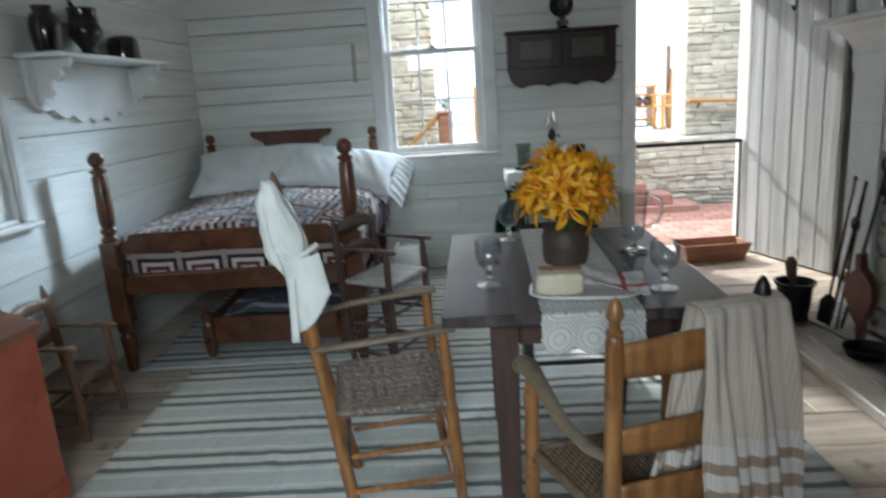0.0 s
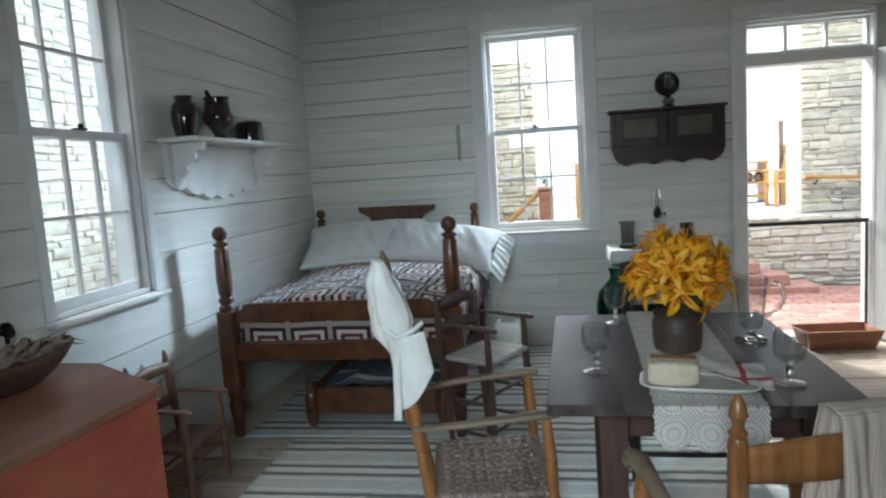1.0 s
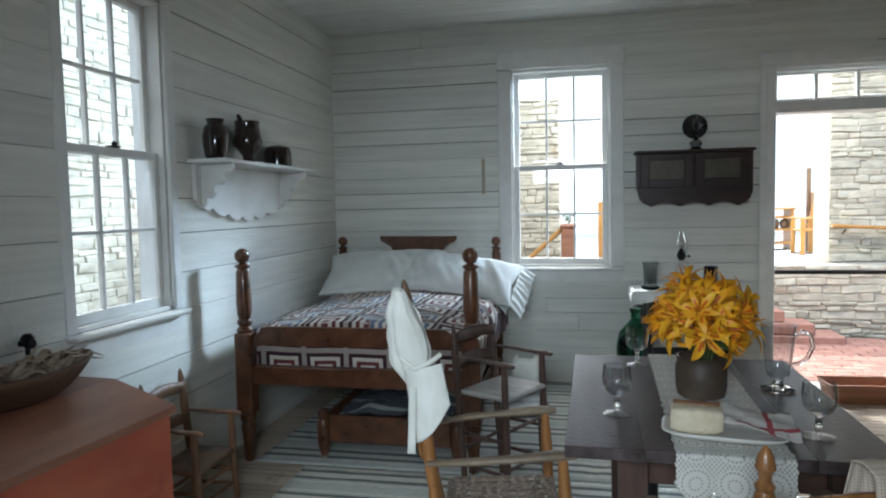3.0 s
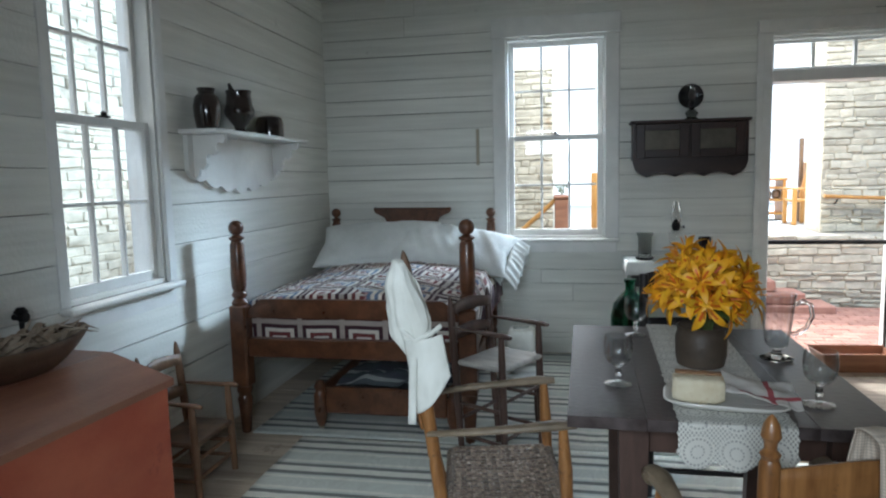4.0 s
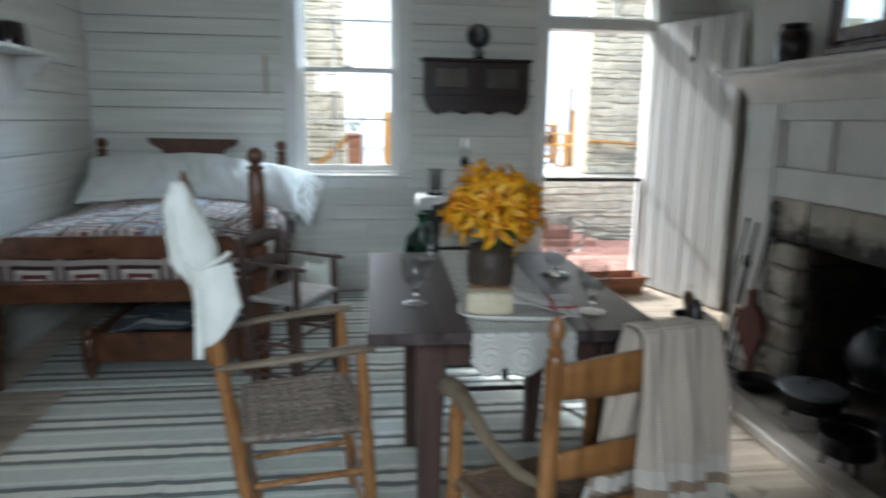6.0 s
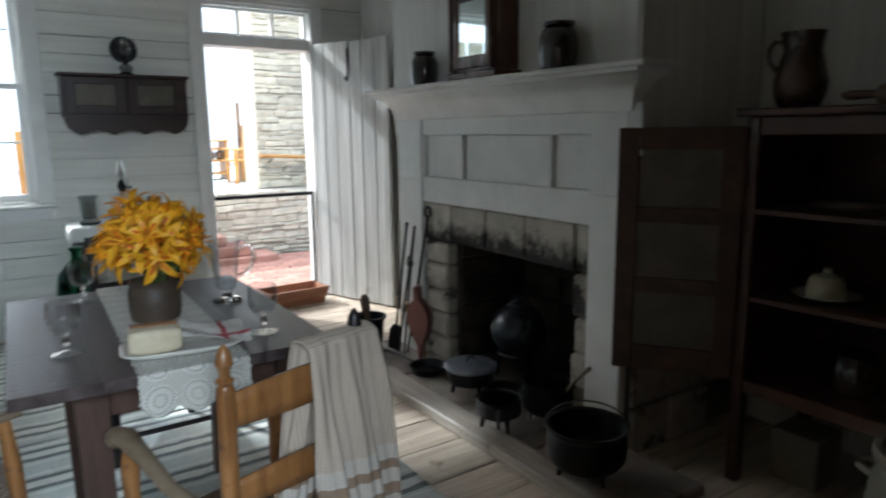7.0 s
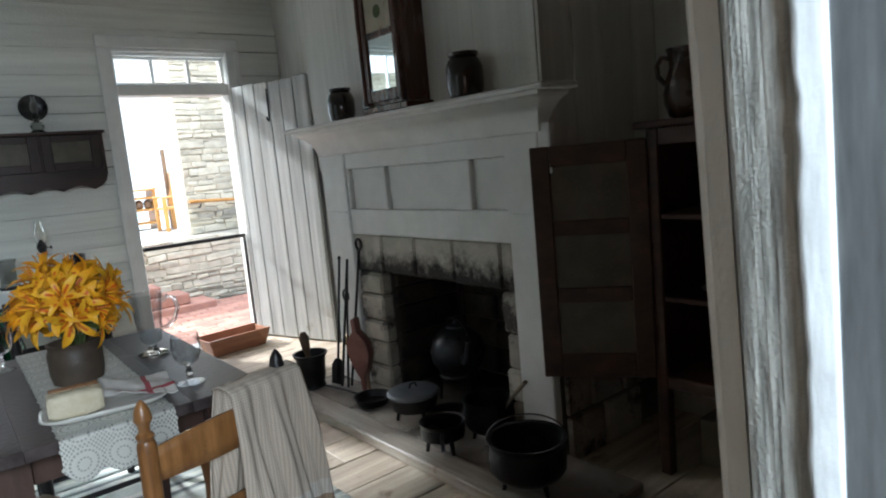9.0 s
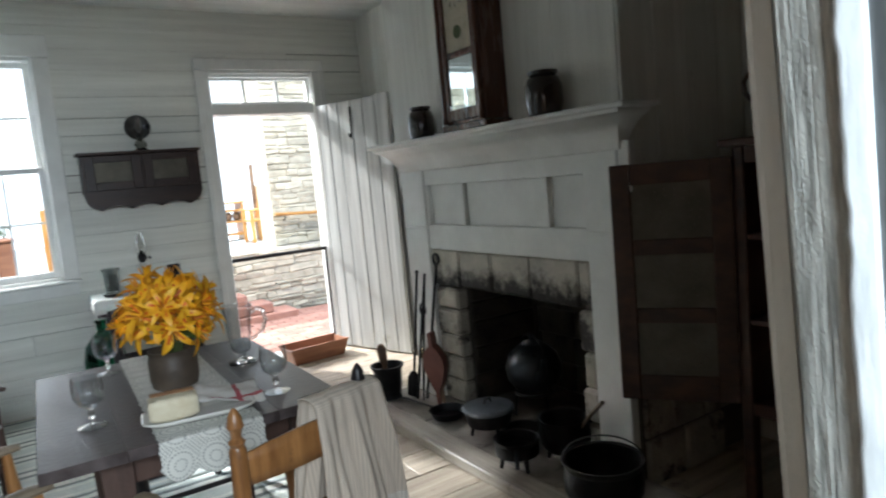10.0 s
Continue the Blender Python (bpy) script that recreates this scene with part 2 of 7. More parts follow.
M_jug = mat("brown_jug_glaze", (0.030, 0.017, 0.010), (0.075, 0.04, 0.022), 0.25, (5, 5, 5), bump=0.05, coat=0.4)
M_vase = mat("brown_stone_vase", (0.050, 0.036, 0.026), (0.105, 0.078, 0.055), 0.5, (6, 6, 9), bump=0.15)
M_stoneware = mat("grey_stoneware", (0.17, 0.155, 0.115), (0.26, 0.24, 0.18), 0.4, (5, 5, 5), bump=0.06)
M_linen = mat("white_linen", (0.74, 0.76, 0.74), (0.83, 0.85, 0.83), 0.9, (9, 9, 9), bump=0.2, fine=220)
M_bonnet = mat("cream_cotton", (0.72, 0.73, 0.66), (0.84, 0.85, 0.79), 0.9, (9, 9, 9), bump=0.2, fine=260)
M_bread = mat("pale_bread_crust", (0.62, 0.53, 0.36), (0.74, 0.68, 0.52), 0.7, (18, 18, 18), bump=0.3, spots=(0.5, 0.36, 0.2), spot_scale=10, spot_cover=0.6)
M_cut = mat("brown_crust", (0.22, 0.11, 0.05), (0.36, 0.2, 0.1), 0.8, (20, 20, 20), bump=0.2)
M_napedge = mat("dark_red_binding", (0.10, 0.03, 0.03), (0.18, 0.06, 0.055), 0.9, (30, 30, 30), bump=0.2)
M_plate = mat("glazed_white_ware", (0.62, 0.60, 0.54), (0.72, 0.70, 0.64), 0.2, (6, 6, 6), bump=0.03, coat=0.3)
M_butter = mat("cream_butter_ware", (0.36, 0.32, 0.21), (0.47, 0.43, 0.30), 0.25, (6, 6, 6), bump=0.03, coat=0.3)
M_rush = mat("woven_splint", (0.09, 0.06, 0.045), (0.36, 0.28, 0.21), 0.4, (70, 70, 70), bump=0.4, spots=(0.58, 0.53, 0.46), spot_scale=70, spot_cover=0.56, rand=0.4)
M_rushlight = mat("pale_woven_rush", (0.12, 0.08, 0.05), (0.25, 0.175, 0.11), 0.6, (40, 40, 40), bump=0.3, rand=0.12)
M_seatpaint = mat("worn_grey_seat", (0.30, 0.29, 0.27), (0.50, 0.49, 0.46), 0.32, (6, 18, 6), bump=0.1, spots=(0.18, 0.14, 0.11), spot_scale=7, spot_cover=0.62)
M_tin = mat("punched_tin", (0.075, 0.066, 0.05), (0.125, 0.11, 0.085), 0.45, (8, 8, 8), metal=0.5, bump=0.2)
M_safe = mat("dark_safe_wood", (0.030, 0.011, 0.006), (0.078, 0.031, 0.015), 0.45, (16, 3, 16), bump=0.12)
M_hearthstone = mat("pale_hearth_stone", (0.33, 0.30, 0.25), (0.52, 0.48, 0.41), 0.85, (7, 7, 7), bump=0.6, spots=(0.07, 0.062, 0.057), spot_scale=6, spot_cover=0.51, rand=0.16)
M_lintel = mat("sooty_lintel_stone", (0.36, 0.33, 0.28), (0.55, 0.51, 0.44), 0.85, (7, 7, 7), bump=0.6, rand=0.12)
nt = M_lintel.node_tree
soot_b = nt.nodes["Principled BSDF"]
soot_tc, soot_sep, soot_n = nt.nodes.new("ShaderNodeTexCoord"), nt.nodes.new("ShaderNodeSeparateXYZ"), nt.nodes.new("ShaderNodeTexNoise")
soot_n.inputs["Scale"].default_value, soot_n.inputs["Detail"].default_value, soot_n.inputs["Roughness"].default_value = 9, 8, 0.7
nt.links.new(soot_tc.outputs["Object"], soot_sep.inputs[0])
nt.links.new(soot_tc.outputs["Object"], soot_n.inputs["Vector"])
soot_w = nt.nodes.new("ShaderNodeMath")
soot_w.operation, soot_w.inputs[1].default_value = "MULTIPLY_ADD", 0.42
nt.links.new(soot_n.outputs["Fac"], soot_w.inputs[0])
nt.links.new(soot_sep.outputs[2], soot_w.inputs[2])
soot_r = nt.nodes.new("ShaderNodeMapRange")
soot_r.inputs["From Min"].default_value, soot_r.inputs["From Max"].default_value = 1.075, 0.965
nt.links.new(soot_w.outputs[0], soot_r.inputs["Value"])
soot_m = nt.nodes.new("ShaderNodeMix")
soot_m.data_type = "RGBA"
soot_old = soot_b.inputs["Base Color"].links[0].from_socket
nt.links.new(soot_r.outputs[0], soot_m.inputs[0])
nt.links.new(soot_old, soot_m.inputs[6])
soot_m.inputs[7].default_value = (0.022, 0.019, 0.017, 1)
nt.links.new(soot_m.outputs[2], soot_b.inputs["Base Color"])
M_far = mat("glowing_far_wall", (0.76, 0.75, 0.71), (0.82, 0.81, 0.77), 0.8, (0.6, 0.6, 0.6))
# Emission added in place of the daylight glare on this wall.
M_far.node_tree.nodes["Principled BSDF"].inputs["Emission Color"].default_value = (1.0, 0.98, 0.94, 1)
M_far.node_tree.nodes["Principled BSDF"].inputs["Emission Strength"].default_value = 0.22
M_border = mat("greyed_hearth_plank", (0.20, 0.17, 0.14), (0.40, 0.355, 0.30), 0.5, (26, 1.4, 26), bump=0.3, spots=(0.12, 0.095, 0.075), spot_scale=7, spot_cover=0.6)
M_soot = mat("sooty_stone", (0.016, 0.013, 0.011), (0.085, 0.07, 0.055), 0.95, (6, 6, 6), bump=0.6, rand=0.2)
M_slab = mat("hearth_slab", (0.17, 0.15, 0.13), (0.30, 0.27, 0.23), 0.75, (5, 5, 5), bump=0.35, spots=(0.06, 0.05, 0.045), spot_scale=5, spot_cover=0.6)
M_stone = mat("field_stone", (0.36, 0.32, 0.24), (0.54, 0.49, 0.38), 0.85, (7, 7, 12), bump=0.7, spots=(0.33, 0.22, 0.12), spot_scale=2.6, spot_cover=0.62, rand=0.17)
M_mortar = mat("grey_mortar", (0.34, 0.305, 0.235), (0.46, 0.415, 0.33), 0.95, (9, 9, 9), bump=0.4)
M_brick = mat("red_paving_brick", (0.36, 0.175, 0.125), (0.48, 0.26, 0.19), 0.75, (9, 9, 9), bump=0.3, rand=0.2)
M_ground = mat("pale_paving_ground", (0.30, 0.27, 0.23), (0.42, 0.38, 0.33), 0.9, (3, 3, 3), bump=0.2)
M_pine = mat("varnished_pine", (0.36, 0.16, 0.03), (0.50, 0.26, 0.07), 0.4, (12, 12, 3), bump=0.08)
M_tray = mat("reddish_tray_wood", (0.20, 0.08, 0.04), (0.33, 0.15, 0.08), 0.5, (3, 16, 16), bump=0.12)
M_grey_wood = mat("weathered_grey_timber", (0.20, 0.205, 0.185), (0.60, 0.61, 0.56), 0.5, (520, 520, 42), detail=10, fine=900, bump=0.30, spots=(0.66, 0.68, 0.64), spot_scale=120, spot_cover=0.64)
# Old dark plank; the shade on the post is mixed into this grey.
M_outer = mat("shaded_blue_grey_post", (0.11, 0.12, 0.122), (0.20, 0.215, 0.22), 0.6, (260, 260, 30), fine=900, bump=0.03, spots=(0.30, 0.32, 0.32), spot_scale=90, spot_cover=0.66)
M_flake = mat("flaking_white_paint", (0.60, 0.63, 0.63), (0.78, 0.81, 0.81), 0.35, (160, 160, 40), bump=0.12)
M_cream = mat("cream_jamb_paint", (0.48, 0.45, 0.39), (0.62, 0.59, 0.52), 0.55, (30, 30, 6), bump=0.3, spots=(0.35, 0.22, 0.13), spot_scale=14, spot_cover=0.66)
M_clock = mat("red_brown_clock_case", (0.05, 0.017, 0.010), (0.12, 0.045, 0.025), 0.25, (16, 16, 3), bump=0.05, coat=0.4)
M_petal = mat("yellow_lily_petal", (0.80, 0.34, 0.010), (0.92, 0.52, 0.022), 0.5, (22, 22, 22), bump=0.08, spots=(0.62, 0.17, 0.008), spot_scale=30, spot_cover=0.60)
M_throat = mat("orange_red_throat", (0.58, 0.10, 0.008), (0.72, 0.17, 0.012), 0.5, (22, 22, 22), bump=0.05)
M_leaf = mat("dull_green_leaf", (0.05, 0.08, 0.02), (0.09, 0.12, 0.03), 0.5, (9, 9, 9), bump=0.1)
M_stamen = mat("orange_stamen", (0.55, 0.20, 0.01), (0.7, 0.3, 0.02), 0.6)
M_husk = mat("dry_corn_husk", (0.26, 0.19, 0.13), (0.56, 0.47, 0.37), 0.8, (20, 20, 20), bump=0.3)
M_bowl = mat("dark_trough_wood", (0.07, 0.038, 0.022), (0.15, 0.085, 0.05), 0.5, (4, 16, 16), bump=0.15)
M_leather = mat("red_leather", (0.13, 0.045, 0.036), (0.20, 0.075, 0.055), 0.5, (8, 8, 8), bump=0.15)
M_brass = mat("polished_brass", (0.55, 0.40, 0.20), (0.70, 0.54, 0.30), 0.18, (5, 5, 5), metal=1.0, bump=0.02)
M_dial = mat("aged_paper_dial", (0.42, 0.37, 0.27), (0.56, 0.50, 0.38), 0.6, (18, 18, 18), bump=0.02, spots=(0.28, 0.22, 0.14), spot_scale=20, spot_cover=0.6)
M_barmetal = mat("dark_bar_metal", (0.03, 0.028, 0.028), (0.06, 0.055, 0.055), 0.35, (6, 6, 6), metal=0.6, bump=0.03)
M_green = glass("green_glass", (0.02, 0.22, 0.10), 0.05)
M_glass = glass("clear_glass", (1.0, 1.0, 1.0), 0.02, 1.45)
M_thin = bpy.data.materials.new("thin_clear_glass")
M_thin.use_nodes = True
nt = M_thin.node_tree
thin_t, thin_g, thin_m, thin_f = (nt.nodes.new(k) for k in ("ShaderNodeBsdfTransparent", "ShaderNodeBsdfGlossy", "ShaderNodeMixShader", "ShaderNodeLayerWeight"))
thin_t.inputs["Color"].default_value = (0.91, 0.92, 0.925, 1)
thin_g.inputs["Roughness"].default_value = 0.03
thin_p, thin_a = nt.nodes.new("ShaderNodeMath"), nt.nodes.new("ShaderNodeMath")
thin_p.operation, thin_p.inputs[1].default_value = "POWER", 2.6
thin_a.operation, thin_a.inputs[1].default_value, thin_a.inputs[2].default_value = "MULTIPLY_ADD", 0.75, 0.06
nt.links.new(thin_f.outputs["Facing"], thin_p.inputs[0])
nt.links.new(thin_p.outputs[0], thin_a.inputs[0])
nt.links.new(thin_a.outputs[0], thin_m.inputs[0])
nt.links.new(thin_t.outputs[0], thin_m.inputs[1])
nt.links.new(thin_g.outputs[0], thin_m.inputs[2])
nt.links.new(thin_m.outputs[0], nt.nodes["Material Output"].inputs["Surface"])
M_pane = glass("window_glass", (1, 1, 1), 0.0, 1.25)
M_smoke = glass("grey_tumbler_glass", (0.55, 0.58, 0.57), 0.08)
M_mirror = bpy.data.materials.new("mirror_glass")
M_mirror.use_nodes = True
M_mirror.node_tree.nodes["Principled BSDF"].inputs["Metallic"].default_value = 1.0
M_mirror.node_tree.nodes["Principled BSDF"].inputs["Roughness"].default_value = 0.03
M_mirror.node_tree.nodes["Principled BSDF"].inputs["Base Color"].default_value = (0.72, 0.78, 0.76, 1)


def mathnode(nt, op, a, b=None):
    n = nt.nodes.new("ShaderNodeMath")
    n.operation = op
    for i, s in enumerate((a, b)):
        if s is None:
            continue
        if isinstance(s, (int, float)):
            n.inputs[i].default_value = s
        else:
            nt.links.new(s, n.inputs[i])
    return n.outputs[0]


def cloth(name, build, rough=0.9, fine=200):
    """A woven cloth whose colour comes from build(node tree, x, y, z)."""
    m = bpy.data.materials.new(name)
    m.use_nodes = True
    nt = m.node_tree
    tc = nt.nodes.new("ShaderNodeTexCoord")
    sep = nt.nodes.new("ShaderNodeSeparateXYZ")
    nt.links.new(tc.outputs["Object"], sep.inputs[0])
    b = nt.nodes["Principled BSDF"]
    b.inputs["Roughness"].default_value = rough
    nt.links.new(build(nt, *sep.outputs), b.inputs["Base Color"])
    n = nt.nodes.new("ShaderNodeTexNoise")
    n.inputs["Scale"].default_value, n.inputs["Detail"].default_value = fine, 3
    nt.links.new(tc.outputs["Object"], n.inputs["Vector"])
    bp = nt.nodes.new("ShaderNodeBump")
    bp.inputs["Strength"].default_value, bp.inputs["Distance"].default_value = 0.35, 0.004
    nt.links.new(n.outputs["Fac"], bp.inputs["Height"])
    nt.links.new(bp.outputs[0], b.inputs["Normal"])
    return m


def steps(nt, fac, stops):
    r = nt.nodes.new("ShaderNodeValToRGB")
    r.color_ramp.interpolation = "CONSTANT"
    e = r.color_ramp.elements
    e[0].position, e[0].color = stops[0][0], (*stops[0][1], 1)
    e[1].position, e[1].color = stops[1][0], (*stops[1][1], 1)
    for p, c in stops[2:]:
        e.new(p).color = (*c, 1)
    nt.links.new(fac, r.inputs[0])
    return r.outputs[0]


def worn(nt, color, scale=9, low=0.82):
    """Fades a cloth's colour a little, unevenly."""
    n = nt.nodes.new("ShaderNodeTexNoise")
    n.inputs["Scale"].default_value, n.inputs["Detail"].default_value = scale, 6
    mr = nt.nodes.new("ShaderNodeMapRange")
    mr.inputs["To Min"].default_value, mr.inputs["To Max"].default_value = low, 2 - low
    nt.links.new(n.outputs["Fac"], mr.inputs["Value"])
    hs = nt.nodes.new("ShaderNodeHueSaturation")
    nt.links.new(mr.outputs[0], hs.inputs["Value"])
    nt.links.new(color, hs.inputs["Color"])
    return hs.outputs[0]


RUG_L, RUG_B, RUG_D = (0.66, 0.67, 0.61), (0.52, 0.555, 0.52), (0.17, 0.185, 0.18)


def rug_color(nt, x, y, z):
    n = nt.nodes.new("ShaderNodeTexNoise")
    n.inputs["Scale"].default_value = 3
    wav = mathnode(nt, "MULTIPLY", mathnode(nt, "SUBTRACT", n.outputs["Fac"], 0.5), 0.03)
    f = mathnode(nt, "FRACT", mathnode(nt, "DIVIDE", mathnode(nt, "ADD", mathnode(nt, "ADD", y, wav), 24.35), 0.27))
    return worn(nt, steps(nt, f, [(0.0, RUG_D), (0.11, RUG_L), (0.30, RUG_D), (0.41, RUG_B), (0.47, RUG_L), (0.55, RUG_B), (0.86, RUG_L), (0.93, RUG_B)]), 30, 0.75)


def quilt_color(nt, x, y, z):
    s = 1 / 0.235
    yz = mathnode(nt, "SUBTRACT", y, mathnode(nt, "MULTIPLY", z, 1.0))
    u0, v0 = mathnode(nt, "ADD", mathnode(nt, "MULTIPLY", x, s), 20.15), mathnode(nt, "ADD", mathnode(nt, "MULTIPLY", yz, s), 20.22)
    u = mathnode(nt, "ABSOLUTE", mathnode(nt, "SUBTRACT", mathnode(nt, "FRACT", u0), 0.5))
    v = mathnode(nt, "ABSOLUTE", mathnode(nt, "SUBTRACT", mathnode(nt, "FRACT", v0), 0.5))
    ring = mathnode(nt, "MULTIPLY", mathnode(nt, "MAXIMUM", u, v), 2.0)
    cell = nt.nodes.new("ShaderNodeCombineXYZ")
    nt.links.new(mathnode(nt, "FLOOR", u0), cell.inputs[0])
    nt.links.new(mathnode(nt, "FLOOR", v0), cell.inputs[1])
    wn_ = nt.nodes.new("ShaderNodeTexWhiteNoise")
    nt.links.new(cell.outputs[0], wn_.inputs["Vector"])
    dim = (0.40, 0.34, 0.30)
    cream, red, navy, blue, pink = (0.66, 0.60, 0.53), (0.15, 0.035, 0.035), (0.05, 0.018, 0.025), (0.12, 0.17, 0.26), (0.42, 0.24, 0.24)
    a = steps(nt, ring, [(0.0, red), (0.16, cream), (0.34, red), (0.52, cream), (0.70, navy), (0.88, dim)])
    b = steps(nt, ring, [(0.0, pink), (0.16, blue), (0.34, cream), (0.52, blue), (0.70, cream), (0.86, navy)])
    mx = nt.nodes.new("ShaderNodeMix")
    mx.data_type = "RGBA"
    half = mathnode(nt, "ADD", mathnode(nt, "FRACT", u0), mathnode(nt, "FRACT", v0))
    flip = mathnode(nt, "MULTIPLY", mathnode(nt, "GREATER_THAN", wn_.outputs["Value"], 0.35), mathnode(nt, "GREATER_THAN", half, 1.0))
    nt.links.new(mathnode(nt, "MULTIPLY", flip, mathnode(nt, "GREATER_THAN", z, 0.685)), mx.inputs[0])
    nt.links.new(a, mx.inputs[6])
    nt.links.new(b, mx.inputs[7])
    return worn(nt, mx.outputs[2], 25, 0.75)


def towel_color(nt, x, y, z):
    f = mathnode(nt, "MULTIPLY", mathnode(nt, "ADD", z, 0.62), 1 / 0.62)
    pale, mid, brown = (0.78, 0.73, 0.65), (0.72, 0.62, 0.51), (0.42, 0.31, 0.22)
    band = steps(nt, f, [(0.0, mid), (0.10, brown), (0.16, pale), (0.23, brown), (0.28, pale), (0.35, brown), (0.40, pale), (0.46, brown), (0.50, pale), (0.56, mid)])
    line = None
    for v, step in ((x, 0.0055), (z, 0.0055)):
        w = mathnode(nt, "GREATER_THAN", mathnode(nt, "FRACT", mathnode(nt, "DIVIDE", mathnode(nt, "ADD", v, 5.0), step)), 0.55)
        line = w if line is None else mathnode(nt, "ADD", line, w)
    dark = mathnode(nt, "SUBTRACT", 1.0, mathnode(nt, "MULTIPLY", line, 0.17))
    mx = nt.nodes.new("ShaderNodeMix")
    mx.data_type, mx.blend_type = "RGBA", "MULTIPLY"
    mx.inputs[0].default_value = 1.0
    nt.links.new(band, mx.inputs[6])
    cc = nt.nodes.new("ShaderNodeCombineColor")
    for k, tint in enumerate((1.0, 0.95, 0.89)):
        nt.links.new(mathnode(nt, "POWER", dark, 2 - tint), cc.inputs[k])
    nt.links.new(cc.outputs[0], mx.inputs[7])
    return worn(nt, mx.outputs[2], 12, 0.92)


def napkin_color(nt, x, y, z):
    a = mathnode(nt, "LESS_THAN", mathnode(nt, "ABSOLUTE", mathnode(nt, "SUBTRACT", y, -0.035)), 0.0065)
    b = mathnode(nt, "LESS_THAN", mathnode(nt, "ABSOLUTE", mathnode(nt, "SUBTRACT", x, 0.05)), 0.0065)
    return worn(nt, steps(nt, mathnode(nt, "MAXIMUM", a, b), [(0.0, (0.60, 0.57, 0.53)), (0.5, (0.36, 0.075, 0.085))]), 14, 0.9)


def blanket_color(nt, x, y, z):
    f = mathnode(nt, "FRACT", mathnode(nt, "MULTIPLY", y, 5.0))
    return worn(nt, steps(nt, f, [(0.0, (0.10, 0.12, 0.13)), (0.4, (0.42, 0.44, 0.42)), (0.6, (0.09, 0.10, 0.12))]), 10, 0.8)


M_rug = cloth("striped_rag_rug", rug_color, 0.95, 120)
M_quilt = cloth("log_cabin_quilt", quilt_color)
M_towel = cloth("checked_towel", towel_color)
M_napkin = cloth("red_striped_napkin", napkin_color)
M_blanket = cloth("folded_blanket", blanket_color)

# lace with real holes
M_lace = bpy.data.materials.new("crochet_lace")
M_lace.use_nodes = True
nt = M_lace.node_tree
nt.nodes["Principled BSDF"].inputs["Base Color"].default_value = (0.62, 0.61, 0.56, 1)
nt.nodes["Principled BSDF"].inputs["Roughness"].default_value = 0.9
tc = nt.nodes.new("ShaderNodeTexCoord")
sep = nt.nodes.new("ShaderNodeSeparateXYZ")
nt.links.new(tc.outputs["Object"], sep.inputs[0])
yz = mathnode(nt, "SUBTRACT", sep.outputs[1], sep.outputs[2])
fu = mathnode(nt, "SUBTRACT", mathnode(nt, "FRACT", mathnode(nt, "ADD", mathnode(nt, "MULTIPLY", sep.outputs[0], 12.5), 20.5)), 0.5)
fv = mathnode(nt, "SUBTRACT", mathnode(nt, "FRACT", mathnode(nt, "ADD", mathnode(nt, "MULTIPLY", yz, 12.5), 20.75)), 0.5)
rad = mathnode(nt, "SQRT", mathnode(nt, "ADD", mathnode(nt, "MULTIPLY", fu, fu), mathnode(nt, "MULTIPLY", fv, fv)))
turn = mathnode(nt, "ARCTAN2", fv, fu)


def hole_ring(r, w, n):
    inside = mathnode(nt, "LESS_THAN", mathnode(nt, "ABSOLUTE", mathnode(nt, "SUBTRACT", rad, r)), w)
    return mathnode(nt, "MULTIPLY", inside, mathnode(nt, "GREATER_THAN", mathnode(nt, "SINE", mathnode(nt, "MULTIPLY", turn, n)), -0.45))


net = mathnode(nt, "MULTIPLY", mathnode(nt, "SINE", mathnode(nt, "MULTIPLY", sep.outputs[0], 700.0)), mathnode(nt, "SINE", mathnode(nt, "MULTIPLY", yz, 520.0)))
outer = mathnode(nt, "MULTIPLY", mathnode(nt, "GREATER_THAN", rad, 0.44), mathnode(nt, "GREATER_THAN", net, 0.12))
hole = mathnode(nt, "MAXIMUM", outer, mathnode(nt, "MAXIMUM", hole_ring(0.36, 0.03, 22.0), hole_ring(0.17, 0.024, 12.0)))
nt.links.new(mathnode(nt, "SUBTRACT", 1.0, mathnode(nt, "MULTIPLY", hole, 0.5)), nt.nodes["Principled BSDF"].inputs["Alpha"])

# ---- large structure ----
XW, XE, XR, YN, YS, ZC = -1.75, 2.80, 2.98, 5.50, 0.47, 2.72
W_W = dict(y0=2.652, y1=3.322, z0=0.88, z1=2.34)      # west window hole
W_N = dict(x0=-0.328, x1=0.412, z0=0.88, z1=2.36)    # north window hole
D_N = dict(x0=1.52, x1=2.35, z1=2.27)               # north door hole, with transom


def wall_with_holes(name, label, along, plane0, plane1, a0, a1, holes, material):
    """A wall from plane0 to plane1, cut by holes (start, end, sill, head) along its length."""
    g = Geo()
    cuts = sorted({a0, a1, *(h[0] for h in holes), *(h[1] for h in holes)})
    for s, e in zip(cuts, cuts[1:]):
        spans = [(0.0, ZC)]
        for h in holes:
            if h[0] <= s and e <= h[1]:
                spans = [(0.0, h[2]), (h[3], ZC)]
        for z0, z1 in spans:
            if z1 - z0 > 0.001:
                if along == "x":
                    g.box(s, plane0, z0, e, plane1, z1, 0.0005)
                else:
                    g.box(plane0, s, z0, plane1, e, z1, 0.0005)
    return whole(name, g, material, label, "wall", kind="structure")


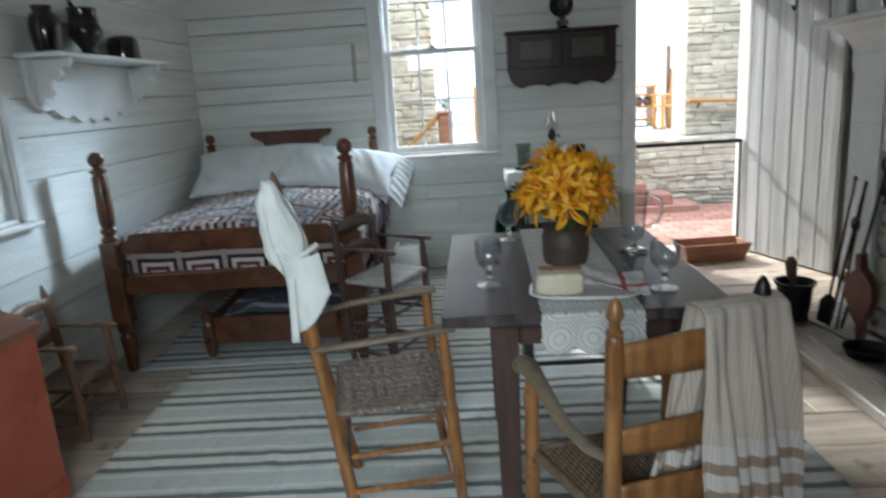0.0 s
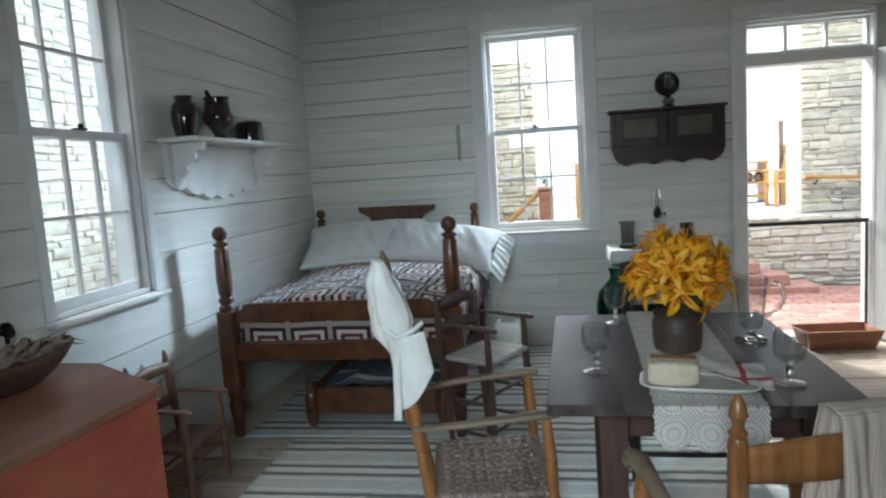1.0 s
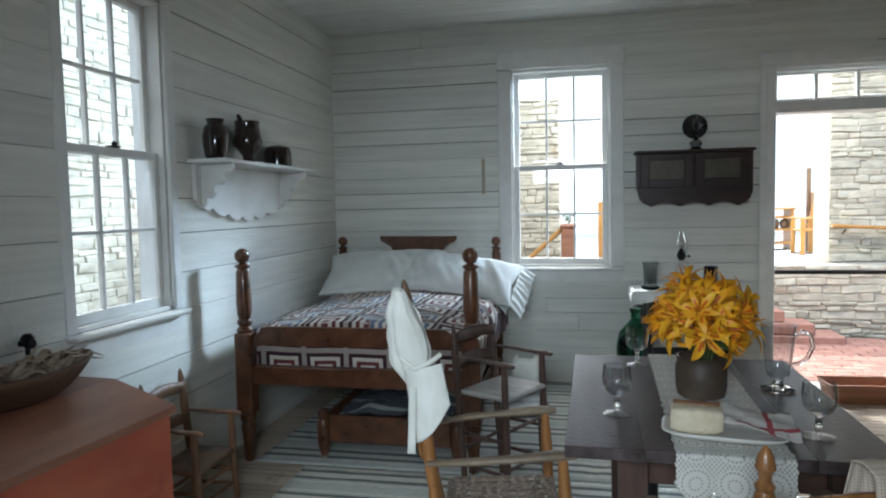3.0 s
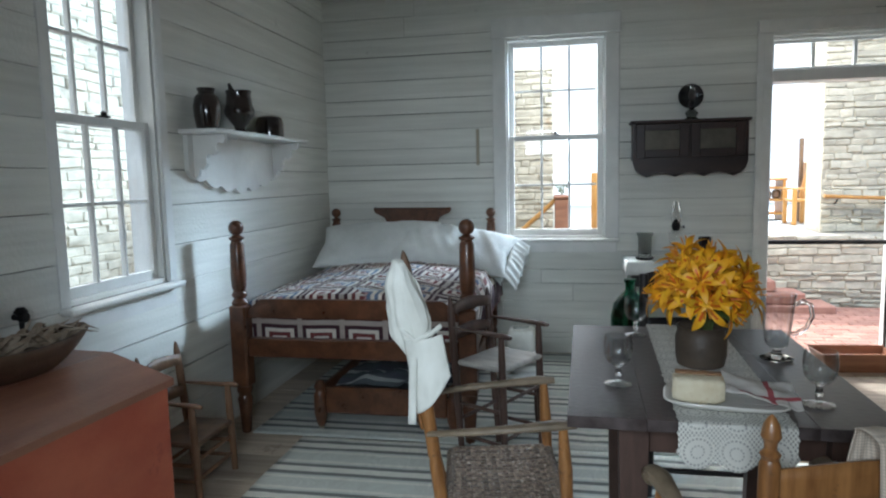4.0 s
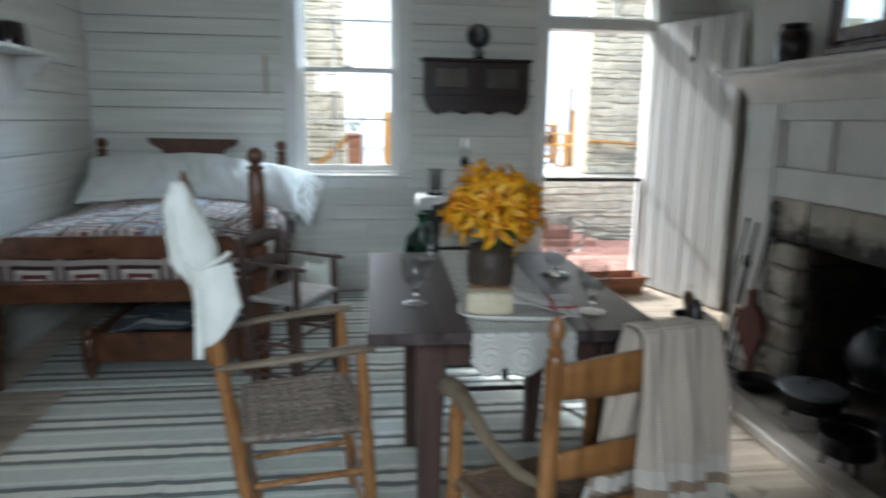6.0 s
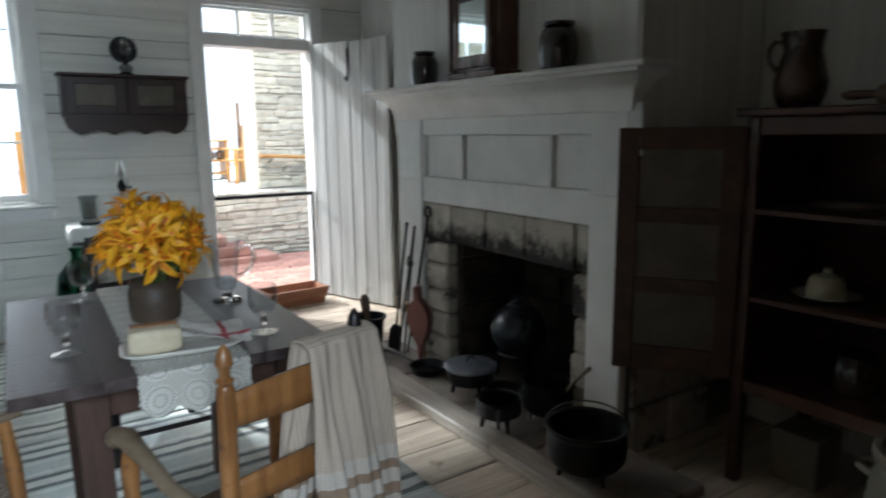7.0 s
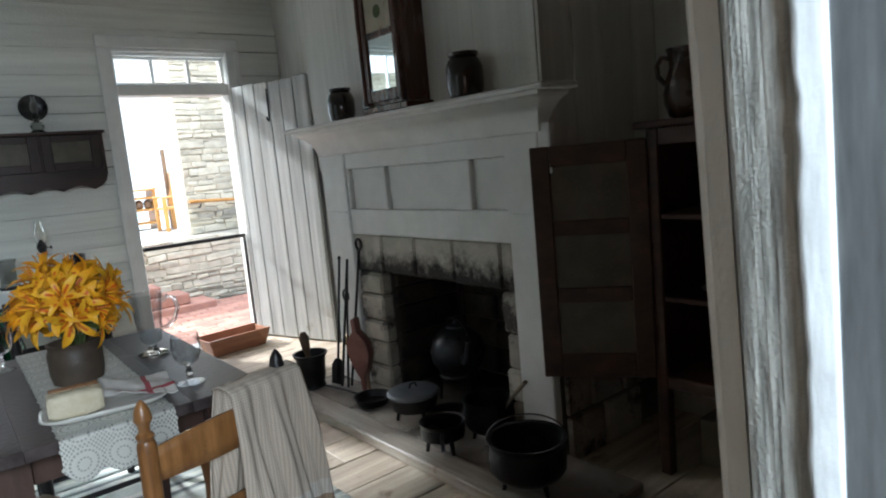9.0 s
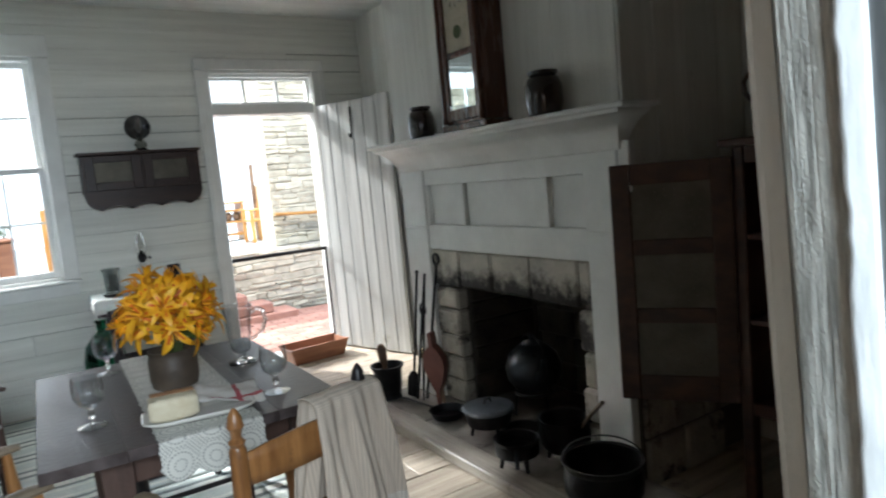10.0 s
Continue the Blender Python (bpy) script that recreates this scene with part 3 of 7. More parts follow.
wall_n = wall_with_holes("wall_north", "whitewashed plank wall with a window and a doorway", "x", YN, YN + 0.16, XW - 0.2, XR + 0.2,
                         [(W_N["x0"], W_N["x1"], W_N["z0"], W_N["z1"]), (D_N["x0"], D_N["x1"], 0.0, D_N["z1"])], M_gap)
wall_w = wall_with_holes("wall_west", "whitewashed plank wall with one tall window", "y", XW - 0.16, XW, 0.30, YN,
                         [(W_W["y0"], W_W["y1"], W_W["z0"], W_W["z1"])], M_gap)
wall_e = wall_with_holes("wall_east", "whitewashed wall of upright planks", "y", XE, XE + 0.16, 3.92, YN, [], M_gap)
recess = wall_with_holes("wall_recess", "shaded wall of upright planks behind the cupboard", "y", XR, XR + 0.16, 0.30, 2.13, [], M_gap)
DOOR_S = (-0.52, 0.47)
# Out of view; dark wood colour put here to dim the cupboard corner.
wall_s = wall_with_holes("wall_south", "unseen front wall with open doorway, dark brown to cut bounced light", "x", 0.30, YS - 0.01, XW, XR,
                         [(DOOR_S[0], DOOR_S[1], 0.0, 2.05)], M_oldwood)

# Unseen box, added to keep sky light out of the south doorway.
g = Geo()
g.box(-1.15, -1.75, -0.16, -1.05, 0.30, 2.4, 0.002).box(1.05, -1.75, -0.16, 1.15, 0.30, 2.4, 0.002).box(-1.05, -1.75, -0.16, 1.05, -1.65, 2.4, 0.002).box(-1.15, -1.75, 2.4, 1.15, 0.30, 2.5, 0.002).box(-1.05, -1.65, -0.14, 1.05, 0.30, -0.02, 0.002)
whole("wall_porch", g, M_oldwood, "unseen brown enclosure blocking daylight before the doorway", "porch", kind="structure")

# chimney breast: a block with the firebox left open
FX, B0, B1 = 2.20, 2.13, 3.92
OY0, OY1, OZ = 2.398, 3.374, 0.735
g = Geo()
g.box(FX, B0, 0, XR + 0.16, OY0, ZC, 0.001).box(FX, OY1, 0, XR + 0.16, B1, ZC, 0.001).box(FX, OY0, OZ, XR + 0.16, OY1, ZC, 0.001).box(FX + 0.55, OY0, 0, XR + 0.16, OY1, OZ, 0.001)
breast = whole("wall_chimney_breast", g, M_gap, "white chimney breast of upright planks round a fireplace", "chimney breast", kind="structure")

g = Geo()
g.box(XW - 0.2, 0.25, -0.12, XR + 0.2, YN + 0.16, -0.024, 0.001)
floor = whole("floor", g, M_gap, "floor of wide worn wooden planks", "floor", kind="structure")

g = Geo()
y = 0.3
while y < YN + 0.1:
    w = rng.uniform(0.19, 0.27)
    dz = rng.uniform(0, 0.004)
    g.box(XW - 0.1, y, ZC - dz, XR + 0.1, y + w - 0.004, ZC + 0.03, 0.003)
    y += w
g.box(XW - 0.2, 0.2, ZC + 0.03, XR + 0.2, YN + 0.2, ZC + 0.12, 0.001)
whole("ceiling", g, M_ceil, "greyish white painted board ceiling", "ceiling", kind="structure")

# ground outside, one sheet to the horizon
g = Geo()
g.add([(-400, -400, -0.16), (400, -400, -0.16), (400, 400, -0.16), (-400, 400, -0.16)], [(0, 1, 2, 3)])
ground = whole("ground", g, M_ground, "pale paved ground round the cabin", "ground", kind="structure")


# ---- windows ----
def sash_window(name, label, m, w, z0, z1, zm, sill_len, cas=0.112, st=0.038):
    """A hung window, six panes over six, in its own frame: x along the wall, y out of the room."""
    win = thing(name, label, "window", m, kind="structure")
    g = Geo()
    for s in (-1, 1):
        g.box(s * w / 2, -0.0, z0 - 0.02, s * (w / 2 + 0.03), 0.16, z1 + 0.02, 0.002)
    g.box(-w / 2 - 0.03, 0.0, z1, w / 2 + 0.03, 0.16, z1 + 0.03, 0.002)
    g.box(-w / 2 - 0.03, 0.0, z0 - 0.03, w / 2 + 0.03, 0.18, z0, 0.002)
    part("window_frame", g, M_paint, win)
    g = Geo()
    for s in (-1, 1):
        g.box(s * (w / 2 + 0.012), -0.022, z0 - 0.02, s * (w / 2 + cas), 0.0, z1 + 0.02, 0.006)
    g.box(-w / 2 - cas - 0.007, -0.026, z1 + 0.022, w / 2 + cas + 0.007, 0.0, z1 + 0.165, 0.006)
    part("casing", g, M_paint, win)
    g = Geo()
    g.box(-w / 2 - sill_len, -0.07, z0 - 0.045, w / 2 + sill_len, 0.0, z0 - 0.022, 0.008)
    g.box(-w / 2 - cas + 0.015, -0.02, z0 - 0.13, w / 2 + cas - 0.015, 0.0, z0 - 0.047, 0.004)
    part("window_sill", g, M_paint, win)
    for lo, hi, yo, nm in ((z0, zm + 0.018, 0.030, "lower_sash"), (zm - 0.018, z1, 0.072, "upper_sash")):
        g = Geo()
        for s in (-1, 1):
            g.box(s * w / 2, yo, lo, s * (w / 2 - st), yo + 0.035, hi, 0.003)
        g.box(-w / 2 + st, yo, lo, w / 2 - st, yo + 0.035, lo + (0.045 if nm == "lower_sash" else 0.036), 0.003)
        g.box(-w / 2 + st, yo, hi - 0.036, w / 2 - st, yo + 0.035, hi, 0.003)
        iw, b0, b1 = w - 2 * st, lo + 0.045, hi - 0.036
        for k in (1, 2):
            xm = -w / 2 + st + iw * k / 3
            g.box(xm - 0.008, yo + 0.004, b0 - 0.004, xm + 0.008, yo + 0.031, b1 + 0.004, 0.003)
        zmid = (b0 + b1) / 2
        for k in range(3):
            xa = -w / 2 + st + iw * k / 3 + 0.0085
            g.box(xa, yo + 0.004, zmid - 0.008, xa + iw / 3 - 0.017, yo + 0.031, zmid + 0.008, 0.003)
        sash = part(nm, g, M_paint, win)
        for k in range(3):
            for r in range(2):
                xa = -w / 2 + st + iw * k / 3
                za, zb = (b0, zmid) if r == 0 else (zmid, b1)
                p = part("pane", Geo().box(xa, yo + 0.016, za, xa + iw / 3, yo + 0.019, zb, 0.0005), M_pane, sash)
                p.visible_shadow = False
    g = Geo()
    g.box(-0.03, 0.012, zm + 0.018, 0.03, 0.05, zm + 0.026, 0.003).lathe([(0.011, 0), (0.013, 0.012), (0.004, 0.02)], 10, pose(0.0, 0.025, zm + 0.026))
    part("latch", g, M_iron, win, "small dark metal sash latch")
    return win


sash_window("window_1", "tall white sash window with twelve panes", pose(XW - 0.004, 2.987, 0, 0, 0, 90), 0.61, 0.90, 2.32, 1.615, 0.075, 0.075, 0.031)
sash_window("window_2", "white sash window with bright view outside", pose(0.042, YN - 0.004, 0), 0.69, 0.90, 2.34, 1.63, 0.12, 0.116)

# ---- north doorway, transom, safety bar and the open door ----
frame_n = thing("door_frame_1", "white door frame with a three pane transom", "door frame", pose(1.935, YN, 0), kind="structure")
g = Geo()
for s in (-1, 1):
    g.box(s * 0.405, 0.0, 0.0, s * 0.445, 0.16, 2.27, 0.003)
    g.box(s * 0.408, -0.026, 0.0, s * 0.51, -0.003, 2.285, 0.007)
    g.box(s * 0.47, -0.036, 0.0, s * 0.515, -0.026, 2.285, 0.004)
g.box(-0.405, 0.0, 2.24, 0.405, 0.16, 2.275, 0.003)
g.box(-0.515, -0.036, 2.286, 0.515, -0.003, 2.375, 0.008)
g.box(-0.407, -0.03, 2.262, 0.407, -0.002, 2.286, 0.004)
g.box(-0.405, 0.0, 1.955, 0.405, 0.15, 2.04, 0.006)
g.box(-0.405, -0.02, 0.0, 0.405, 0.17, 0.018, 0.004)
part("jamb", g, M_paint, frame_n)
g = Geo()
g.box(-0.405, 0.05, 2.04, 0.405, 0.085, 2.058, 0.003).box(-0.405, 0.05, 2.222, 0.405, 0.085, 2.24, 0.003)
for xm in (-0.395, -0.133, 0.133, 0.395):
    g.box(xm - 0.011, 0.052, 2.058, xm + 0.011, 0.083, 2.222, 0.003)
tr = part("transom_sash", g, M_paint, frame_n)
for k in range(3):
    p = part("pane", Geo().box(-0.384 + 0.262 * k, 0.066, 2.058, -0.384 + 0.262 * k + 0.245, 0.069, 2.222, 0.0005), M_pane, tr)
    p.visible_shadow = False

bar = thing("safety_barrier", "dark metal bar across the open doorway", "barrier", pose(1.935, YN + 0.02, 0))
part("rail", Geo().box(-0.40, 0, 0.822, 0.40, 0.03, 0.852, 0.006), M_barmetal, bar)
part("upright", Geo().box(0.380, 0.002, 0.02, 0.398, 0.026, 0.822, 0.004), M_barmetal, bar)

DA = math.degrees(math.atan2(4.70 - 5.462, 2.60 - 2.358))
leaf = thing("door_1", "open plank door with worn white paint", "door", pose(2.358, 5.462, 0.012, 0, 0, DA), kind="structure")
x = 0.0
for i, w in enumerate((0.125, 0.13, 0.15, 0.125, 0.135, 0.135)):
    dz = rng.uniform(-0.006, 0.006)
    part("plank", Geo().box(x + 0.002, -0.012 - rng.uniform(0, 0.004), 0.0, x + w - 0.003, 0.016, 1.985 + dz, 0.005), M_door, leaf)
    x += w
part("batten", Geo().box(0.05, 0.016, 0.30, 0.75, 0.04, 0.42, 0.006), M_door, leaf)
part("batten", Geo().box(0.05, 0.016, 1.45, 0.75, 0.04, 1.57, 0.006), M_door, leaf)
part("latch_hook", Geo().tube([(0.40, -0.022, 1.93), (0.40, -0.026, 1.72), (0.40, -0.034, 1.69), (0.40, -0.045, 1.70), (0.40, -0.05, 1.725)], 0.007, 8), M_iron, leaf, "black iron hanging hook")

# ---- doorway by the camera: weathered jamb ----
jamb = thing("door_frame_2", "peeling weathered grey timber door jamb", "door frame", pose(0.4455, 0, 0, 0, -4.2, 0), kind="structure")
part("inner_stop", Geo().sheet(lambda u, v: (0.002 + 0.006 * u + 0.0004 * wob(v * 40, u, 3), 0.441 + 0.0105 * u + 0.0004 * wob(v * 50, 2, 5) * u, 2.05 * v), 6, 160).box(0.0065, 0.446, 0.0, 0.10, 0.4512, 2.05, 0.001), M_cream, jamb, "cream painted strip with brown chips", sharp=60)
g = Geo()
g.sheet(lambda u, v: (0.0002 * wob(u * 9, v * 60, 3) + 0.00025 * wob(u * 26, v * 24, 1) + 0.003 * u ** 14, 0.4255 + 0.0155 * u + 0.0007 * wob(v * 60, 5, 2) * (1 - u), 2.05 * v), 60, 160)
part("grey_board", g, M_grey_wood, jamb, "grey wood with the paint worn off", sharp=70)
g = Geo()
g.sheet(lambda u, v: (-0.0004 - 0.0015 * u + 0.00012 * wob(v * 130, u * 3, 7), 0.4190 + 0.0062 * u + (0.0011 * wob(v * 90, 2, 8) + 0.0009 * wob(v * 330, 4, 8)) * u, 2.05 * v), 5, 420)
part("paint_edge", g, M_flake, jamb, "ragged edge of flaking white paint", thick=0.0006, sharp=70)
part("outer_post", Geo().box(-0.0002, 0.30, 0.0, 0.10, 0.4200, 2.05, 0.0005), M_outer, jamb)
part("outer_post", Geo().box(-1.0, 0.30, 0.0, -0.908, 0.46, 2.05, 0.003), M_grey_wood, jamb)
part("head", Geo().box(-0.907, 0.30, 2.03, -0.012, 0.46, 2.05, 0.003), M_grey_wood, jamb)

# ---- fireplace surround ----
mantel = thing("mantelpiece", "white painted wooden mantelpiece with three panels", "mantelpiece", pose(FX, 2.95, 0), kind="structure")


def at_wall(g, y0, y1, z0, z1, d, ch=0.005, d0=0.0):
    return g.box(-d, y0 - 2.95, z0, -d0, y1 - 2.95, z1, ch)


for a, b in ((2.135, 2.322), (3.587, 3.84)):
    g = Geo()
    at_wall(g, a, b, 0.0, 1.42, 0.045)
    part("pilaster", g, M_paint, mantel)
    g = Geo()
    at_wall(g, a + 0.02, b - 0.02, 1.05, 1.065, 0.053, 0.003, 0.0455)
    at_wall(g, a - 0.004, b + 0.004, 0.0, 0.14, 0.058, 0.005, 0.0455)
    part("moulding", g, M_paint, mantel)
g = Geo()
at_wall(g, 2.322, 3.587, 0.935, 1.075, 0.036)
part("lower_rail", g, M_paint, mantel)
g = Geo()
at_wall(g, 2.322, 3.587, 1.30, 1.42, 0.036)
part("upper_rail", g, M_paint, mantel)
for a, b in ((2.322, 2.345), (2.551, 2.683), (3.205, 3.25), (3.562, 3.587)):
    g = Geo()
    at_wall(g, a, b, 1.075, 1.30, 0.036)
    part("stile", g, M_paint, mantel)
for a, b in ((2.345, 2.551), (2.683, 3.205), (3.25, 3.562)):
    g = Geo()
    at_wall(g, a, b, 1.075, 1.30, 0.012)
    part("panel", g, M_paint, mantel)
g = Geo()
at_wall(g, 1.945, 3.93, 1.532, 1.553, 0.21, 0.006)
part("shelf", g, M_paint, mantel)
crown = [(0.046, 1.385), (0.052, 1.39), (0.054, 1.402), (0.062, 1.425), (0.080, 1.455), (0.108, 1.483), (0.142, 1.505), (0.172, 1.518), (0.176, 1.5315)]
g = Geo()
verts, faces = [], []
for d, z in crown:
    e = (d - 0.046) * 0.95
    verts += [(0.0, 2.118 - e - 2.95, z), (-d, 2.118 - e - 2.95, z), (-d, 3.845 + e * 0.6 - 2.95, z), (0.0, 3.845 + e * 0.6 - 2.95, z)]
for k in range(len(crown) - 1):
    for q in range(3):
        faces.append((4 * k + q, 4 * k + q + 1, 4 * k + q + 5, 4 * k + q + 4))
faces += [(0, 1, 2, 3), tuple(4 * (len(crown) - 1) + q for q in (3, 2, 1, 0))]
part("moulding", g.add(verts, faces), M_paint, mantel, "smooth cove under the shelf", sharp=50)
g = Geo()
at_wall(g, 2.075, 2.135, 1.22, 1.42, 0.04)
part("moulding", g, M_paint, mantel)

hearth = thing("hearth", "low stone hearth with a plank border", "hearth", pose(1.74, 1.75, 0), kind="structure")
part("border", Geo().box(0.0, 0.0, 0.0, 0.13, 2.17, 0.055, 0.006), M_border, hearth, "worn plank edging")
yy = 0.0
while yy < 2.15:
    w = min(rng.uniform(0.35, 0.6), 2.17 - yy)
    part("slab", Geo().box(0.134, yy, 0.0, 0.455, yy + w - 0.006, 0.045 + rng.uniform(0, 0.006), 0.008), M_slab, hearth)
    yy += w
part("firebox_floor", Geo().box(0.465, OY0 - 1.75, -0.02, 1.0, OY1 - 1.75, 0.04, 0.004), M_soot, hearth)

# ---- outside: terrace, stone walls, steps, furniture ----
def stone_face(parent, m, length, height, material, limit, rows=(0.035, 0.095), lens=(0.09, 0.38), keep=lambda x, z: True):
    """Coursed stones on the face y = 0 of parent, x along it; the first ones single, the rest joined."""
    z, rest, count = 0.0, Geo(), 0
    while z < height - 0.03:
        h = min(rng.uniform(*rows), height - z)
        x = -rng.uniform(0, 0.2)
        while x < length:
            w = rng.uniform(*lens)
            x0, x1 = max(x, 0), min(x + w, length)
            if x1 - x0 > 0.04 and keep((x0 + x1) / 2, z + h / 2):
                d = rng.uniform(0.006, 0.028)
                s = rng.uniform(-0.008, 0.008)
                block = Geo().box(x0 + 0.002, -d, z + 0.002 + s, x1 - 0.002, 0.02, z + h - 0.002 + s, 0.012)
                tilt = rng.uniform(-0.07, 0.07)
                block.v = [(p[0] + rng.uniform(-0.009, 0.009), p[1] + rng.uniform(-0.006, 0.006), p[2] + (p[0] - (x0 + x1) / 2) * tilt + rng.uniform(-0.005, 0.005)) for p in block.v]
                if count < limit:
                    ob = part("stone", block, material, parent)
                    count += 1
                else:
                    rest.add(block.v, block.f)
            x += w
        z += h
    if rest.v:
        ob = part("stones", rest, material, parent)
        ob["kind"] = "stuff"


def stone_wall(name, label, m, length, height, thick, limit, **kw):
    wall = thing(name, label, "stone wall", m, kind="structure")
    part("core", Geo().box(0, 0.0, 0, length, thick, height, 0.002), M_mortar, wall)
    stone_face(wall, m, length, height, M_stone, limit, **kw)
    return wall


terrace = thing("terrace", "red brick terrace outside the door", "terrace", pose(0.9, 5.72, -0.15), kind="structure")
part("bed", Geo().box(0, 0, -0.005, 3.2, 2.3, 0.02, 0.002), M_mortar, terrace)
pave = mesh_of("brick", Geo().box(0, 0, 0, 0.205, 0.098, 0.05, 0.006), M_brick)
for j in range(21):
    for i in range(-1, 15):
        bx = i * 0.215 + (0.107 if j % 2 else 0)
        if 0.25 < bx < 2.95:
            ob = new("brick", pave)
            ob.parent = terrace
            ob.location = (bx, j * 0.108 + 0.01, 0.0 + rng.uniform(-0.002, 0.002))

stone_wall("stone_wall_terrace", "low dry stone retaining wall behind the terrace", pose(0.55, 8.08, -0.15), 4.4, 0.80, 0.3, 170)
stone_wall("stone_pillar", "tall pale stone pillar beside a wooden handrail", pose(2.86, 8.42, 0.66), 1.3, 3.2, 0.5, 170)
stone_wall("stone_wall_north", "tall stone wall beyond the window", pose(-3.3, 8.45, -0.15), 3.25, 2.75, 0.4, 230)
# Extra height and length, out of view, added to block sun from window_1.
stone_wall("stone_wall_west", "sunlit stone wall close outside the west window", pose(-4.3, -0.5, -0.15, 0, 0, 90), 10.4, 6.4, 0.4, 300, rows=(0.05, 0.11), lens=(0.14, 0.45))
platform = whole("platform", Geo().box(-0.05, 8.40, -0.15, 6.5, 16, 0.655, 0.01), M_ground, "pale raised floor behind the retaining wall", "platform", kind="structure")

stairs = thing("steps", "red brick steps against the stone wall", "steps", pose(1.75, 7.62, -0.14), kind="structure")
for k in range(4):
    part("step", Geo().box(-0.4, 0.05 * k, 0.12 * k, 1.02 - 0.27 * k, 0.42, 0.12 * (k + 1) - 0.004, 0.012), M_brick, stairs)

rail = thing("handrail", "varnished wooden handrail on the stone pillar", "handrail", pose(2.84, 8.33, 1.0))
part("rail", Geo().tube([(0.02, 0, 0.06), (0.6, -0.02, 0.03), (1.25, -0.02, 0.0)], 0.03, 10, 0.7), M_pine, rail)
for xx in (0.15, 0.65, 1.15):
    part("bracket", Geo().tube([(xx, -0.015, 0.02), (xx, 0.05, -0.02), (xx, 0.095, -0.03)], 0.008, 8), M_iron, rail)


pc = thing("wooden_chair", "low yellow pine chair on the raised floor outside", "chair", pose(2.97, 9.70, 0.656))
for sy in (-0.19, 0.19):
    part("front_leg", Geo().box(-0.07, sy - 0.025, 0, -0.02, sy + 0.025, 0.44, 0.006), M_pine, pc)
    part("back_leg", Geo().box(0.14, sy - 0.025, 0, 0.19, sy + 0.025, 0.34, 0.006), M_pine, pc)
    part("arm", Geo().box(-0.08, sy - 0.035, 0.442, 0.16, sy + 0.035, 0.47, 0.006), M_pine, pc)
    part("back_post", Geo().tube([(0.14, sy, 0.342), (0.20, sy, 0.60), (0.28, sy, 0.86)], 0.024, 8), M_pine, pc)
part("seat", Geo().box(-0.06, -0.16, 0.29, 0.18, 0.16, 0.325, 0.008), M_pine, pc)
for k in range(5):
    part("slat", Geo().tube([(0.15, -0.13 + 0.065 * k, 0.34), (0.20, -0.13 + 0.065 * k, 0.60), (0.27, -0.13 + 0.065 * k, 0.84)], 0.022, 8, 0.4), M_pine, pc)
cab = thing("display_cabinet", "pine display cabinet with a slatted base outside", "cabinet", pose(3.37, 10.05, 0.656))
part("base", Geo().box(-0.14, -0.15, 0, 0.30, 0.25, 0.30, 0.008), M_tray, cab)
for k in range(6):
    part("slat", Geo().box(-0.13 + 0.072 * k, -0.168, 0.02, -0.085 + 0.072 * k, -0.152, 0.29, 0.003), M_pine, cab)
part("counter", Geo().box(-0.17, -0.20, 0.302, 0.33, 0.27, 0.33, 0.006), M_pine, cab)
part("niche_back", Geo().box(-0.10, 0.10, 0.332, 0.30, 0.14, 0.52, 0.004), M_oldwood, cab)
part("upper_box", Geo().box(-0.13, -0.12, 0.522, 0.30, 0.25, 0.80, 0.01), M_pine, cab)
part("post", Geo().box(-0.20, 0.10, 0, -0.15, 0.16, 1.12, 0.006), M_oldwood, cab, "dark upright post")
shu = thing("shelf_unit", "low pine shelves with dark goods outside", "shelf unit", pose(2.93, 10.60, 0.656))
for z in (0.08, 0.27, 0.44, 0.56):
    part("shelf", Geo().box(-0.55, -0.2, z, 0.18, 0.2, z + 0.03, 0.006), M_pine, shu)
for sx in (-0.52, 0.12):
    part("side", Geo().box(sx, -0.19, 0, sx + 0.04, 0.19, 0.60, 0.006), M_pine, shu)
for k in range(5):
    part("dark_bundle", Geo().lathe([(0.03, 0), (0.055, 0.02), (0.06, 0.08), (0.04, 0.12), (0.01, 0.13)], 12, pose(-0.42 + 0.12 * k, -0.08, 0.302)), M_oldwood, shu)
slope = thing("stair_rail", "slanting pine stair rail in front of stone", "handrail", pose(-0.50, 8.12, -0.15))
part("rail", Geo().tube([(-0.10, 0, 0.70), (0.50, 0, 1.24)], 0.035, 10, 0.8), M_pine, slope)
part("newel_post", Geo().box(0.47, -0.07, 0, 0.63, 0.09, 1.24, 0.012).box(0.455, -0.085, 1.24, 0.645, 0.105, 1.27, 0.008), M_tray, slope, "reddish brown newel post")
part("baluster", Geo().box(-0.05, -0.02, 0, -0.01, 0.02, 0.76, 0.004), M_pine, slope)
screen = thing("pine_panel", "tall pale pine board leaning outside", "board", pose(0.62, 8.9, 0.655))
part("panel", Geo().box(-0.22, 0, 0, 0.25, 0.04, 0.72, 0.01), M_pine, screen)
pot = thing("flower_pot", "small green potted plant on the wall", "plant", pose(0.03, 8.62, 1.10))
part("pot", Geo().lathe([(0.05, -0.44), (0.07, 0.0), (0.078, 0.0), (0.078, 0.02), (0.06, 0.02)], 14), M_tray, pot)
g = Geo()
for k in range(40):
    a, r, h = rng.uniform(0, 6.28), rng.uniform(0.0, 0.10), rng.uniform(0.02, 0.16)
    g.plate([(-0.03, 0), (0, 0.014), (0.03, 0), (0, -0.014)], 0, 0.002, pose(r * math.cos(a), r * math.sin(a), h, rng.uniform(-60, 60), rng.uniform(-60, 60), rng.uniform(0, 360)))
part("leaves", g, M_leaf, pot)

